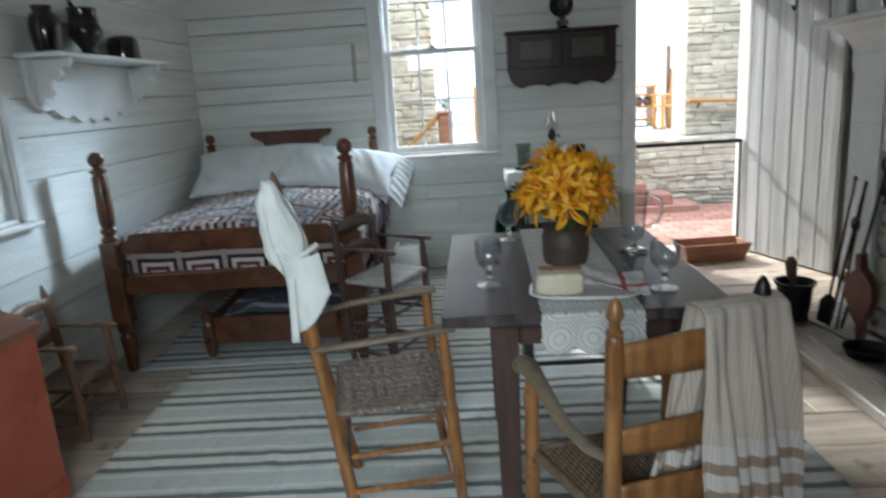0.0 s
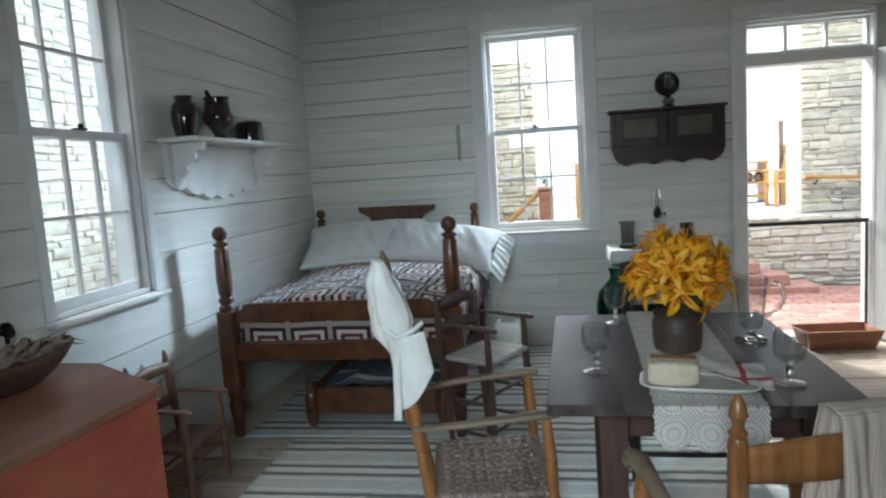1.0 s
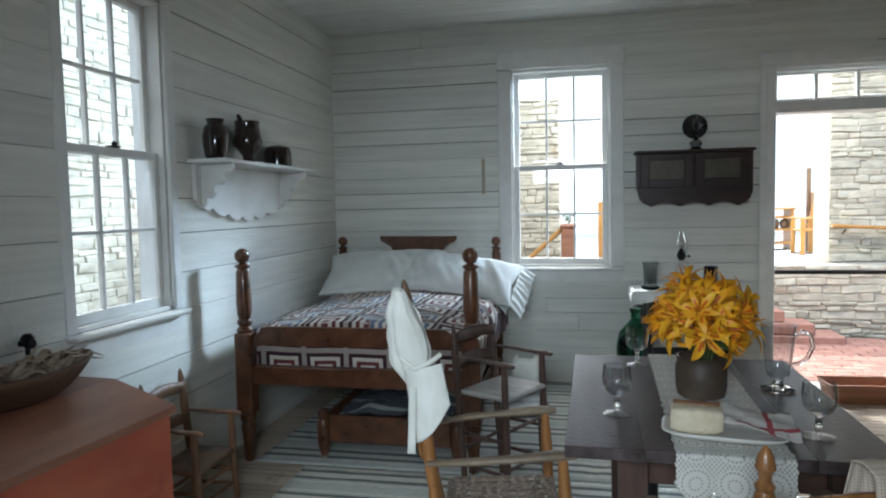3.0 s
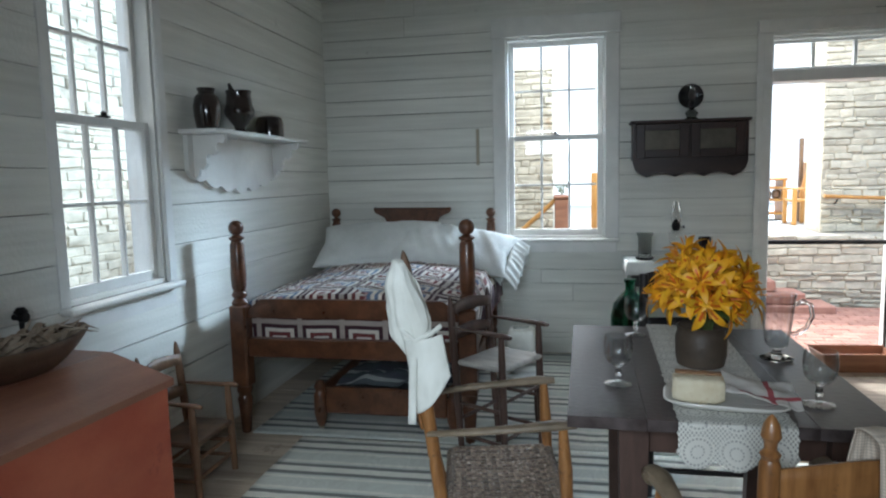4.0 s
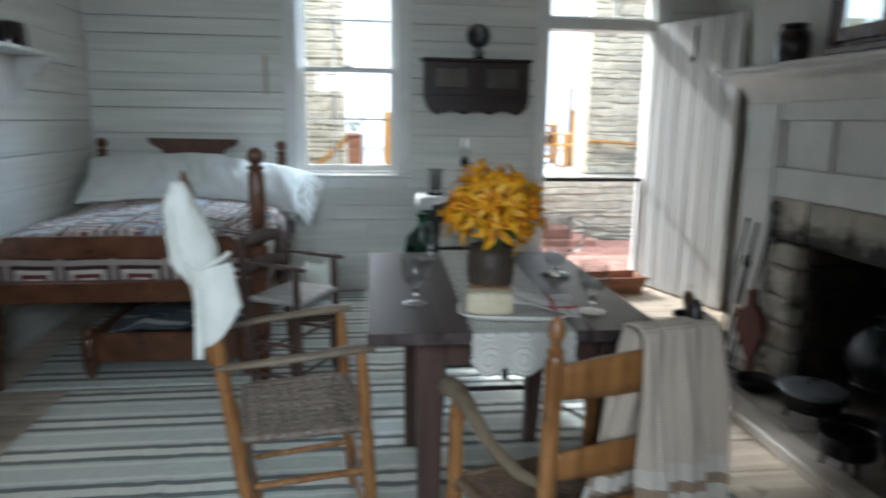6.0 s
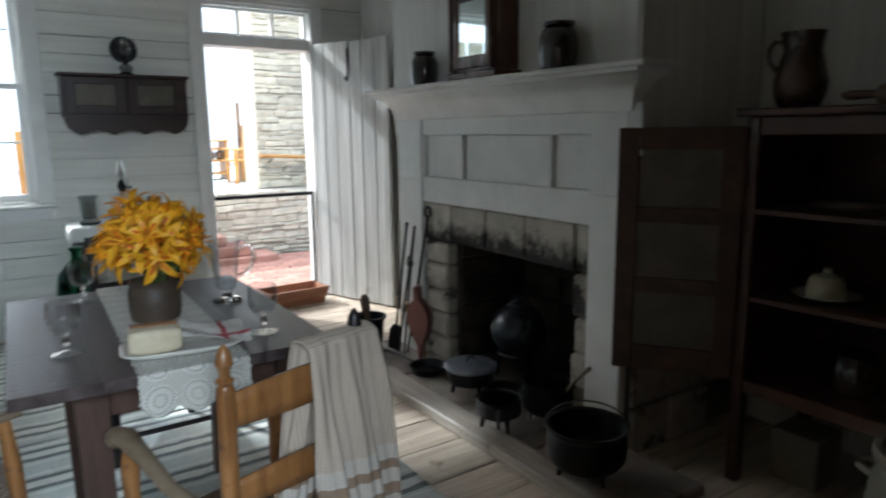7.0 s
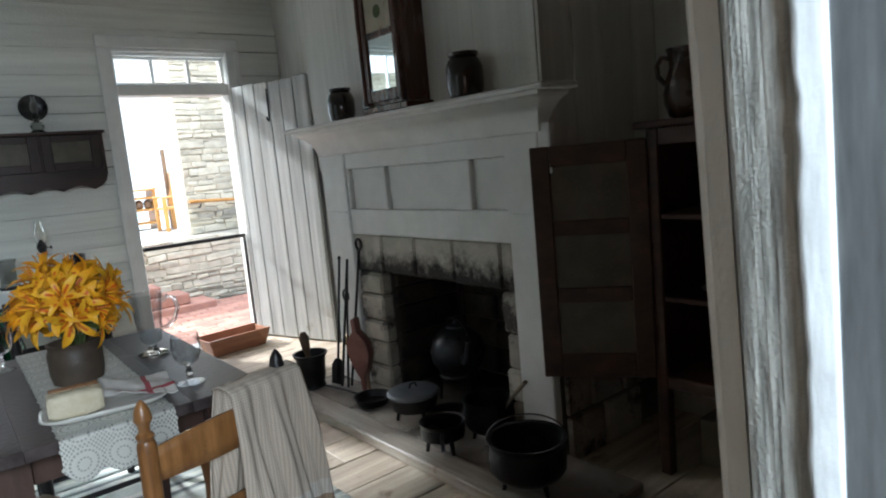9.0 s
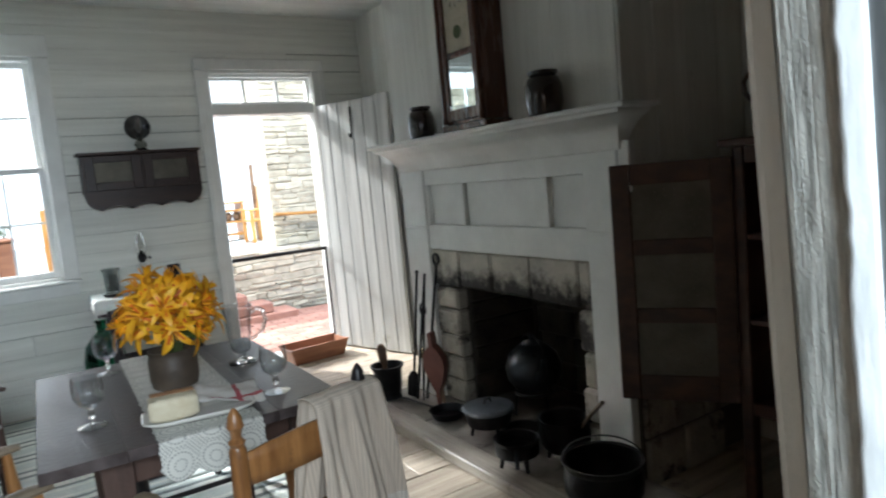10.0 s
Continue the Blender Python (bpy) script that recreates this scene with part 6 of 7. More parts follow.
part("centre_stile", Geo().box(-0.007, -0.148, 0.145, 0.007, -0.134, 0.38, 0.002), M_darkwood, cb)

lp = thing("reflector_lamp", "oil lamp with a round mirror reflector", "oil lamp", pose(0.985, 5.405, 1.716))
part("base", Geo().lathe([(0.045, 0), (0.048, 0.006), (0.030, 0.016), (0.040, 0.03), (0.043, 0.045), (0.030, 0.065), (0.016, 0.072), (0.018, 0.09)], 20), M_smoke, lp)
part("burner", Geo().lathe([(0.020, 0.09), (0.024, 0.10), (0.018, 0.12), (0.014, 0.125)], 16), M_iron, lp)
part("chimney", Geo().lathe([(0.018, 0.122), (0.030, 0.155), (0.028, 0.18), (0.016, 0.215), (0.015, 0.235), (0.0135, 0.235), (0.026, 0.18), (0.028, 0.155), (0.012, 0.124)], 20), M_glass, lp)
part("reflector", Geo().lathe([(0.002, 0.0), (0.045, 0.003), (0.075, 0.012), (0.083, 0.020), (0.086, 0.020), (0.078, 0.009), (0.002, -0.004)], 32, pose(0, 0.06, 0.165, 90)), M_tarnish, lp, "tarnished round metal reflector")
part("stem", Geo().tube([(0, 0.02, 0.10), (0, 0.052, 0.11), (0, 0.062, 0.14)], 0.004, 6), M_iron, lp)

stick = whole("wall_peg_strip", Geo().box(-0.012, -0.012, 0, 0.012, 0.0, 0.27, 0.003), M_peg, "narrow worn wooden strip fixed to the planks", "wall strip", pose(-0.536, YN - 0.015, 1.44))

ws = thing("washstand", "dark wooden washstand against the plank wall", "washstand", pose(0.86, 5.24, 0))
part("top", Geo().box(-0.33, -0.18, 0.73, 0.33, 0.20, 0.75, 0.005), M_black, ws)
part("frame", Geo().box(-0.30, -0.15, 0.58, 0.30, 0.18, 0.73, 0.005), M_black, ws)
for sx in (-0.285, 0.285):
    for sy in (-0.135, 0.165):
        part("leg", Geo().rod((sx, sy, 0), (sx, sy, 0.58), [(0, 0.014), (0.3, 0.022), (0.6, 0.018), (0.9, 0.024), (1, 0.02)], 12), M_black, ws)
part("shelf", Geo().box(-0.28, -0.13, 0.20, 0.28, 0.16, 0.22, 0.004), M_black, ws)
g = Geo()
def wcloth(u, v):
    x, y = -0.36 + 0.72 * u, -0.205 + 0.40 * v
    ox, oy = max(0, abs(x) - 0.333), max(0, -y - 0.183)
    z = 0.0
    if ox > 0:
        z -= min(0.09, ox * 3.6)
        x = math.copysign(0.336 + 0.004 * math.sin(y * 60), x)
    if oy > 0:
        z -= min(0.09, oy * 4.2)
        y = -0.187 - 0.004 * math.sin(x * 50)
    return (x, y, z)
g.sheet(wcloth, 70, 44)
whole("washstand_cloth", g, M_linen, "white cloth hanging over the washstand edge", "cloth", pose(0.86, 5.24, 0.755), thick=0.003, sharp=80)
WZ = 0.758
turned("tumbler", "ribbed grey glass jar on the washstand", "jar", [(0.045, 0), (0.047, 0.004), (0.044, 0.02), (0.048, 0.14), (0.056, 0.155), (0.056, 0.165), (0.050, 0.165), (0.044, 0.14), (0.040, 0.02), (0.005, 0.012)], pose(0.655, 5.17, WZ + 0.02), M_smoke, 28)
turned("saucer", "small dark dish beneath the glass jar", "saucer", [(0.05, 0), (0.06, 0.01), (0.062, 0.019), (0.02, 0.019)], pose(0.655, 5.17, WZ), M_iron, 24)
ol = thing("oil_lamp", "clear glass oil lamp with dark burner", "oil lamp", pose(0.862, 5.20, WZ))
part("font", Geo().lathe([(0.055, 0), (0.057, 0.006), (0.025, 0.025), (0.012, 0.06), (0.014, 0.09), (0.040, 0.115), (0.052, 0.145), (0.045, 0.175), (0.020, 0.192), (0.016, 0.2)], 24), M_glass, ol)
part("burner", Geo().lathe([(0.020, 0.198), (0.026, 0.215), (0.030, 0.232), (0.022, 0.25), (0.012, 0.268), (0.006, 0.275)], 18), M_iron, ol)
part("key", Geo().rod((0.02, 0, 0.22), (0.055, 0, 0.222), [(0, 0.003), (0.7, 0.003), (0.75, 0.010), (1, 0.010)], 8), M_iron, ol)
part("chimney", Geo().lathe([(0.024, 0.245), (0.036, 0.285), (0.034, 0.31), (0.020, 0.36), (0.018, 0.40), (0.0165, 0.40), (0.032, 0.31), (0.034, 0.285), (0.020, 0.247)], 24), M_glass, ol)
turned("mug", "dark brown stoneware mug on the washstand", "mug", [(0.042, 0), (0.046, 0.004), (0.048, 0.06), (0.044, 0.13), (0.046, 0.155), (0.040, 0.155), (0.038, 0.12), (0.036, 0.02), (0.004, 0.012)], pose(1.045, 5.16, WZ), M_glaze)
turned("demijohn", "dark green glass bottle on the floor", "bottle", [(0.10, 0.0), (0.115, 0.01), (0.122, 0.06), (0.122, 0.40), (0.105, 0.49), (0.055, 0.55), (0.030, 0.58), (0.030, 0.625), (0.038, 0.63), (0.038, 0.65), (0.024, 0.65)], pose(0.535, 4.90, 0.013), M_green, 32)

ty = thing("wooden_trough", "shallow reddish brown wooden trough by the door", "trough", pose(2.03, 5.27, 0.0, 0, 0, 4))
def trough_board(a, b, m=None):
    return Geo().add([a[0], a[1], a[2], a[3], b[0], b[1], b[2], b[3]], [(0, 3, 2, 1), (4, 5, 6, 7), (0, 1, 5, 4), (1, 2, 6, 5), (2, 3, 7, 6), (3, 0, 4, 7)], m)
part("bottom", Geo().box(-0.20, -0.07, 0.0, 0.20, 0.07, 0.014, 0.003), M_tray, ty)
for s in (-1, 1):
    part("long_side", trough_board([(-0.21, s * 0.072, 0.0), (0.21, s * 0.072, 0.0), (0.21, s * 0.086, 0.0), (-0.21, s * 0.086, 0.0)], [(-0.245, s * 0.118, 0.135), (0.245, s * 0.118, 0.135), (0.245, s * 0.132, 0.135), (-0.245, s * 0.132, 0.135)]), M_tray, ty)
    part("end", trough_board([(s * 0.20, -0.07, 0.0145), (s * 0.212, -0.07, 0.0145), (s * 0.212, 0.07, 0.0145), (s * 0.20, 0.07, 0.0145)], [(s * 0.234, -0.113, 0.125), (s * 0.246, -0.113, 0.125), (s * 0.246, 0.113, 0.125), (s * 0.234, 0.113, 0.125)]), M_tray, ty)

# ---- mantel shelf: crocks and clock ----
MZ = 1.555


def crock(m, k, label):
    return turned("crock", label, "crock", [(0.056 * k, 0), (0.064 * k, 0.006), (0.072 * k, 0.05 * k), (0.072 * k, 0.115 * k), (0.060 * k, 0.145 * k), (0.050 * k, 0.152 * k), (0.058 * k, 0.160 * k), (0.058 * k, 0.172 * k), (0.047 * k, 0.172 * k), (0.045 * k, 0.14 * k), (0.05 * k, 0.03)], m, M_glaze, 30, "crocks on the mantel")


crock(pose(2.10, 3.45, MZ), 1.0, "small shiny dark brown glazed crock")
crock(pose(2.10, 2.455, MZ), 1.08, "large shiny dark brown glazed crock")
cl = thing("mantel_clock", "tall red-brown wooden clock with mirror door", "clock", pose(2.105, 2.965, MZ))
part("case", Geo().box(-0.05, -0.165, 0.0, 0.085, 0.165, 0.88, 0.006), M_clock, cl)
part("base", Geo().box(-0.075, -0.185, 0.0, 0.09, 0.185, 0.035, 0.006), M_clock, cl)
part("cornice", Geo().box(-0.075, -0.185, 0.88, 0.09, 0.185, 0.915, 0.006), M_clock, cl)
dg = Geo()
for s in (-1, 1):
    dg.box(-0.068, s * 0.105, 0.05, -0.051, s * 0.16, 0.86, 0.004)
dg.box(-0.068, -0.105, 0.05, -0.051, 0.105, 0.105, 0.004).box(-0.068, -0.105, 0.345, -0.051, 0.105, 0.375, 0.004).box(-0.068, -0.105, 0.82, -0.051, 0.105, 0.86, 0.004)
door = part("clock_door", dg, M_clock, cl)
part("mirror", Geo().box(-0.058, -0.105, 0.105, -0.052, 0.105, 0.345, 0.001), M_mirror, door, "old mirror glass")
part("dial", Geo().box(-0.058, -0.105, 0.375, -0.052, 0.105, 0.82, 0.001), M_dial, door, "faded paper dial")
part("tablet_spot", Geo().lathe([(0.002, 0), (0.028, 0.0), (0.030, 0.002), (0.002, 0.003)], 20, pose(-0.059, 0.0, 0.46, 0, -90)), M_leaf, door)
for k in range(12):
    part("hour_mark", Geo().box(-0.0025, 0.066, 0, 0.0025, 0.086, 0.0012, 0.0003, pose(-0.0585, 0, 0.66, 0, -90) @ pose(0, 0, 0, 0, 0, 30 * k)), M_black, door)
g = Geo().box(-0.003, -0.01, 0, 0.003, 0.062, 0.0015, 0.0004, pose(-0.0605, 0, 0.66, 0, -90) @ pose(0, 0, 0, 0, 0, 40))
part("clock_hand", g, M_black, door)
for s in (-1, 1):
    part("half_column", Geo().lathe([(0.016, 0.04), (0.016, 0.06), (0.012, 0.08), (0.014, 0.45), (0.012, 0.83), (0.016, 0.85), (0.016, 0.87)], 14, pose(-0.066, s * 0.150, 0)), M_clock, cl)

# ---- hearth things ----
HZ = 0.052


def three_legs(parent, r, h, tip=0.012):
    for k in range(3):
        a = 2 * math.pi * k / 3 + 0.4
        part("leg", Geo().rod((r * math.cos(a), r * math.sin(a), 0), (0.85 * r * math.cos(a), 0.85 * r * math.sin(a), h), [(0, tip * 0.7), (0.5, tip * 0.8), (1, tip)], 8), M_iron, parent)


def pot_shell(r, h, z0, wall=0.006):
    return [(0.55 * r, z0), (0.85 * r, z0 + 0.02), (0.98 * r, z0 + 0.3 * h), (r, z0 + 0.6 * h), (0.96 * r, z0 + 0.88 * h), (1.03 * r, z0 + h), (1.03 * r, z0 + h + 0.008), (0.93 * r, z0 + h + 0.004), (0.9 * r, z0 + 0.85 * h), (0.93 * r, z0 + 0.5 * h), (0.8 * r, z0 + 0.04), (0.05, z0 + 0.03)]


cd = thing("cauldron", "large black cast iron cauldron with a bail", "cauldron", pose(1.88, 2.04, HZ))
part("pot", Geo().lathe(pot_shell(0.148, 0.16, 0.04), 36), M_iron, cd)
three_legs(cd, 0.10, 0.06)
part("bail", Geo().tube([(0.150 * math.cos(t) * 0.72, 0.150 * math.cos(t) * -0.72 + 0.0, 0.195 + 0.11 * math.sin(t) * 0.9) for t in [math.pi * k / 16 for k in range(17)]], 0.003, 6), M_tarnish, cd, "thin wire bail handle")
kt = thing("iron_pot", "black iron pot with a long handle", "pot", pose(2.10, 2.48, HZ))
part("pot", Geo().lathe(pot_shell(0.115, 0.15, 0.03), 32), M_iron, kt)
three_legs(kt, 0.08, 0.045)
part("handle", Geo().tube([(0.0, -0.095, 0.15), (0.0, -0.16, 0.23), (0.0, -0.24, 0.31)], [0.008, 0.011, 0.013], 8, 0.7), M_greywood, kt, "pale wooden handle")
sp = thing("spider_pot", "small three-legged black iron pot", "pot", pose(1.875, 2.545, HZ))
part("pot", Geo().lathe(pot_shell(0.098, 0.085, 0.045), 30), M_iron, sp)
three_legs(sp, 0.075, 0.06)
part("handle", Geo().tube([(-0.06, -0.075, 0.12), (-0.085, -0.10, 0.10), (-0.095, -0.115, 0.06)], 0.009, 8, 0.6), M_enamel, sp)
do = thing("dutch_oven", "black dutch oven with a flat lid", "dutch oven", pose(2.01, 2.93, HZ))
part("pot", Geo().lathe([(0.07, 0.045), (0.105, 0.06), (0.118, 0.11), (0.122, 0.128), (0.116, 0.128), (0.02, 0.07)], 32), M_iron, do)
lid = part("lid", Geo().lathe([(0.128, 0.1295), (0.130, 0.142), (0.122, 0.150), (0.06, 0.160), (0.01, 0.163)], 36), M_lid, do, "slightly domed bluish lid")
part("lid_handle", Geo().tube([(-0.022, 0, 0.161), (-0.014, 0, 0.182), (0.014, 0, 0.182), (0.022, 0, 0.161)], 0.005, 8), M_enamel, lid)
three_legs(do, 0.09, 0.06)
sk = thing("skillet", "black iron skillet lying on the hearth", "skillet", pose(1.99, 3.28, HZ))
part("pan", Geo().lathe([(0.07, 0.0), (0.082, 0.005), (0.098, 0.042), (0.102, 0.045), (0.094, 0.043), (0.078, 0.010), (0.01, 0.008)], 32), M_iron, sk)
part("handle", Geo().tube([(-0.03, 0.093, 0.04), (-0.06, 0.20, 0.05), (-0.09, 0.33, 0.055)], [0.010, 0.009, 0.013], 8, 0.45), M_iron, sk)
s2 = thing("shallow_pan", "black shallow pan beside the pots", "pan", pose(2.10, 2.78, HZ))
part("pan", Geo().lathe([(0.065, 0.0), (0.075, 0.004), (0.095, 0.05), (0.099, 0.052), (0.091, 0.05), (0.07, 0.010), (0.01, 0.008)], 30), M_iron, s2)
part("handle", Geo().tube([(-0.05, -0.07, 0.048), (-0.12, -0.12, 0.055), (-0.14, -0.14, 0.055)], 0.008, 8, 0.5), M_iron, s2)
ke = thing("kettle", "large dark iron kettle on a trivet in the fireplace", "kettle", pose(2.37, 2.99, 0.042) @ Matrix.Diagonal((1.03, 1.03, 1.0, 1)))
part("trivet", Geo().tube([(0.10 * math.cos(t), 0.10 * math.sin(t), 0.13) for t in [2 * math.pi * k / 20 for k in range(21)]], 0.008, 6), M_iron, ke)
three_legs(ke, 0.11, 0.13, 0.010)
part("body", Geo().lathe([(0.07, 0.14), (0.10, 0.15), (0.135, 0.20), (0.145, 0.26), (0.125, 0.33), (0.075, 0.375), (0.055, 0.385), (0.05, 0.395), (0.02, 0.405), (0.012, 0.42), (0.018, 0.43), (0.004, 0.44)], 36), M_enamel, ke)
part("spout", Geo().tube([(-0.06, -0.115, 0.24), (-0.09, -0.18, 0.29), (-0.11, -0.215, 0.37)], [0.028, 0.02, 0.013], 10), M_enamel, ke)
part("bail", Geo().tube([(0.03 * math.cos(t), 0.12 * math.cos(t), 0.36 + 0.07 * math.sin(t)) for t in [math.pi * k / 14 for k in range(15)]], 0.006, 6), M_iron, ke)
an = thing("andirons", "dark log irons inside the firebox", "andiron", pose(2.52, 2.62, 0.042))
part("bar", Geo().tube([(0.15, 0, 0.10), (-0.10, 0, 0.10), (-0.12, 0, 0.14), (-0.12, 0, 0.30)], 0.012, 8), M_iron, an)
part("foot", Geo().tube([(-0.12, -0.07, 0.004), (-0.12, -0.03, 0.09), (-0.12, 0.03, 0.09), (-0.12, 0.07, 0.004)], 0.010, 8), M_iron, an)
part("foot", Geo().tube([(0.15, 0, 0.10), (0.15, 0, 0.0)], 0.010, 8), M_iron, an)

mo = thing("mortar", "dark iron mortar with a wooden pestle", "mortar", pose(1.915, 3.80, 0.0))
part("bowl", Geo().lathe([(0.062, 0.0), (0.075, 0.006), (0.068, 0.025), (0.078, 0.07), (0.086, 0.175), (0.100, 0.195), (0.102, 0.205), (0.090, 0.205), (0.080, 0.17), (0.065, 0.04), (0.01, 0.03)], 32, pose(0, 0, 0.056)), M_iron, mo)
part("pestle", Geo().rod((0.0, 0.0, 0.10), (-0.02, 0.02, 0.385), [(0, 0.02), (0.3, 0.016), (0.55, 0.014), (0.62, 0.024), (0.9, 0.030), (1, 0.014)], 14), M_oldwood, mo)
FOOT = 0.056


def tool(name, label, feet, top, head):
    t_ = thing(name, label, "fire iron", pose(feet[0], feet[1], FOOT), group="fire irons")
    a, b = Vector((0, 0, 0.0)), Vector(top) - Vector((feet[0], feet[1], FOOT))
    part("rod", Geo().tube([a + (b - a) * 0.02, a.lerp(b, 0.5), b], 0.0075, 8), M_iron, t_)
    if head == "shovel":
        part("blade", Geo().plate([(-0.05, 0.0), (0.05, 0.0), (0.052, 0.11), (0.02, 0.15), (-0.02, 0.15), (-0.052, 0.11)], -0.004, 0.004, pose(0, 0, 0.004) @ b.to_track_quat("Y", "Z").to_matrix().to_4x4()), M_iron, t_)
        part("knob", Geo().lathe([(0.004, -0.012), (0.012, 0.0), (0.004, 0.014)], 10, Matrix.Translation(b)), M_iron, t_)
    if head == "tongs":
        part("second_leg", Geo().tube([(0.03, -0.02, 0.002), a.lerp(b, 0.6) + Vector((0.014, 0, 0)), b], 0.0065, 8), M_iron, t_)
        c = a.lerp(b, 0.72)
        part("joint_ring", Geo().tube([c + Vector((0.0, 0.028 * math.cos(t), 0.034 * math.sin(t))) for t in [2 * math.pi * k / 16 for k in range(17)]], 0.006, 6), M_iron, t_)
    if head == "loop":
        part("loop", Geo().tube([b + Vector((0, 0.028 * math.cos(t), 0.03 + 0.03 * math.sin(t))) for t in [2 * math.pi * k / 16 for k in range(17)]], 0.008, 6), M_iron, t_)
    return t_


tool("fire_shovel", "long black iron fire shovel leaning on the wall", (2.02, 3.70), (2.135, 3.72, 0.79), "shovel")
tool("fire_tongs", "long black iron tongs leaning on the pilaster", (2.00, 3.62), (2.135, 3.63, 0.79), "tongs")
tool("fire_poker", "black iron poker with a ring handle", (2.04, 3.58), (2.15, 3.515, 0.85), "loop")
be = thing("bellows", "red leather bellows hanging by the fireplace", "bellows", pose(2.075, 3.47, FOOT, 0, -6, 22) @ Matrix.Diagonal((0.85, 0.85, 0.92, 1)))
o = [(0.0, 0.0), (0.012, 0.0), (0.016, 0.09), (0.055, 0.16), (0.085, 0.25), (0.078, 0.32), (0.04, 0.37), (0.016, 0.39), (0.014, 0.47), (-0.014, 0.47), (-0.016, 0.39), (-0.04, 0.37), (-0.078, 0.32), (-0.085, 0.25), (-0.055, 0.16), (-0.016, 0.09), (-0.012, 0.0)]
up = Matrix(((0, 0, 1, 0), (1, 0, 0, 0), (0, 1, 0, 0), (0, 0, 0, 1)))
part("board", Geo().plate(o, -0.03, -0.018, up), M_leather, be)
part("board", Geo().plate(o, 0.018, 0.03, up), M_oldwood, be)
part("leather", Geo().plate([(x * 0.94, y) for x, y in o[2:15]] , -0.0175, 0.0175, up), M_leather, be)
wp = thing("copper_ladle", "small shiny metal ladle among the fire irons", "ladle", pose(2.115, 3.69, 0.30))
part("cup", Geo().lathe([(0.004, -0.03), (0.022, -0.02), (0.034, 0.0), (0.036, 0.014), (0.033, 0.012), (0.02, -0.014), (0.004, -0.024)], 20, pose(0, 0, 0, 60, 0, 70)), M_brass, wp)
part("handle", Geo().tube([(0.0, 0.0, 0.02), (0.01, 0.0, 0.12), (0.014, 0.0, 0.25)], 0.004, 6), M_iron, wp)

# ---- pie safe in the recess ----
sf = thing("pie_safe", "dark wooden pie safe with one door open", "cupboard", pose(2.37, 1.79, 0))
LY = -1.06
for x in (0.0, 0.50):
    for yy_ in (0.0, LY):
        part("corner_post", Geo().box(x, yy_, 0.0, x + 0.045, yy_ - 0.045, 1.355, 0.004), M_safe, sf)
part("top", Geo().box(-0.035, 0.035, 1.357, 0.57, LY - 0.08, 1.385, 0.006), M_safe, sf)
part("top_rail", Geo().box(0.004, -0.046, 1.295, 0.03, LY - 0.001, 1.355, 0.003), M_safe, sf)
part("bottom_rail", Geo().box(0.004, -0.046, 0.36, 0.03, LY - 0.001, 0.408, 0.003), M_safe, sf)
for z in (0.41, 0.725, 1.04):
    part("shelf", Geo().box(0.006, -0.046, z - 0.02, 0.50, LY - 0.001, z, 0.003), M_safe, sf)
part("back", Geo().box(0.51, -0.046, 0.36, 0.53, LY - 0.001, 1.355, 0.003), M_safe, sf)
for yy_ in (-0.014, LY - 0.020):
    part("side_panel", Geo().box(0.046, yy_ - 0.012, 0.36, 0.499, yy_, 1.355, 0.003), M_safe, sf)
da = math.degrees(math.atan2(2.155 - 1.79, 2.125 - 2.37))
dm = pose(-0.003, -0.004, 0, 0, 0, da)
DW, D0, D1 = 0.435, 0.40, 1.325
ph = 0.207
rails = [(D0, D0 + 0.10), (D0 + 0.10 + ph, D0 + 0.16 + ph), (D0 + 0.16 + 2 * ph, D0 + 0.22 + 2 * ph), (D1 - 0.08, D1)]
sd = part("door", Geo().box(0, -0.011, D0, 0.075, 0.011, D1, 0.004, dm), M_safe, sf, "open door with three tin panels")
part("stile", Geo().box(DW - 0.075, -0.011, D0, DW, 0.011, D1, 0.004, dm), M_safe, sd)
for a, b in rails:
    part("rail", Geo().box(0.075, -0.0105, a, DW - 0.075, 0.0105, b, 0.003, dm), M_safe, sd)
for (a, b), (c, d) in zip(rails, rails[1:]):
    part("tin_panel", Geo().box(0.074, -0.003, b - 0.002, DW - 0.074, 0.003, c + 0.002, 0.001, dm), M_tin, sd, "dull punched tin panel")
    g = Geo()
    cxp, czp = DW / 2, (b + c) / 2
    for ring, cnt in ((0.03, 8), (0.06, 14), (0.085, 18)):
        for k in range(cnt):
            t = 2 * math.pi * k / cnt
            g.lathe([(0.0035, 0), (0.0025, 0.0025), (0.0005, 0.003)], 5, dm @ pose(cxp + ring * 1.25 * math.cos(t), 0.003, czp + ring * math.sin(t), -90))
    part("punched_dots", g, M_tin, sd)["kind"] = "stuff"

bd = thing("butter_dish", "cream domed butter dish inside the safe", "butter dish", pose(2.52, 1.55, 0.727))
part("plate", Geo().lathe([(0.05, 0), (0.06, 0.004), (0.105, 0.022), (0.110, 0.024), (0.10, 0.026), (0.055, 0.010), (0.005, 0.008)], 32), M_plate, bd)
part("dome", Geo().lathe([(0.062, 0.0125), (0.064, 0.03), (0.060, 0.07), (0.048, 0.088), (0.02, 0.095), (0.012, 0.10), (0.014, 0.112), (0.003, 0.118)], 28), M_butter, bd)
for i, (x, y) in enumerate(((2.52, 1.52), (2.55, 1.30))):
    turned("plate", "white stoneware plate on the safe shelf", "plate", [(0.05, 0), (0.06, 0.004), (0.10, 0.018), (0.106, 0.02), (0.098, 0.022), (0.055, 0.010), (0.005, 0.008)], pose(x, y, 1.042), M_plate, 32, "plates in the safe")
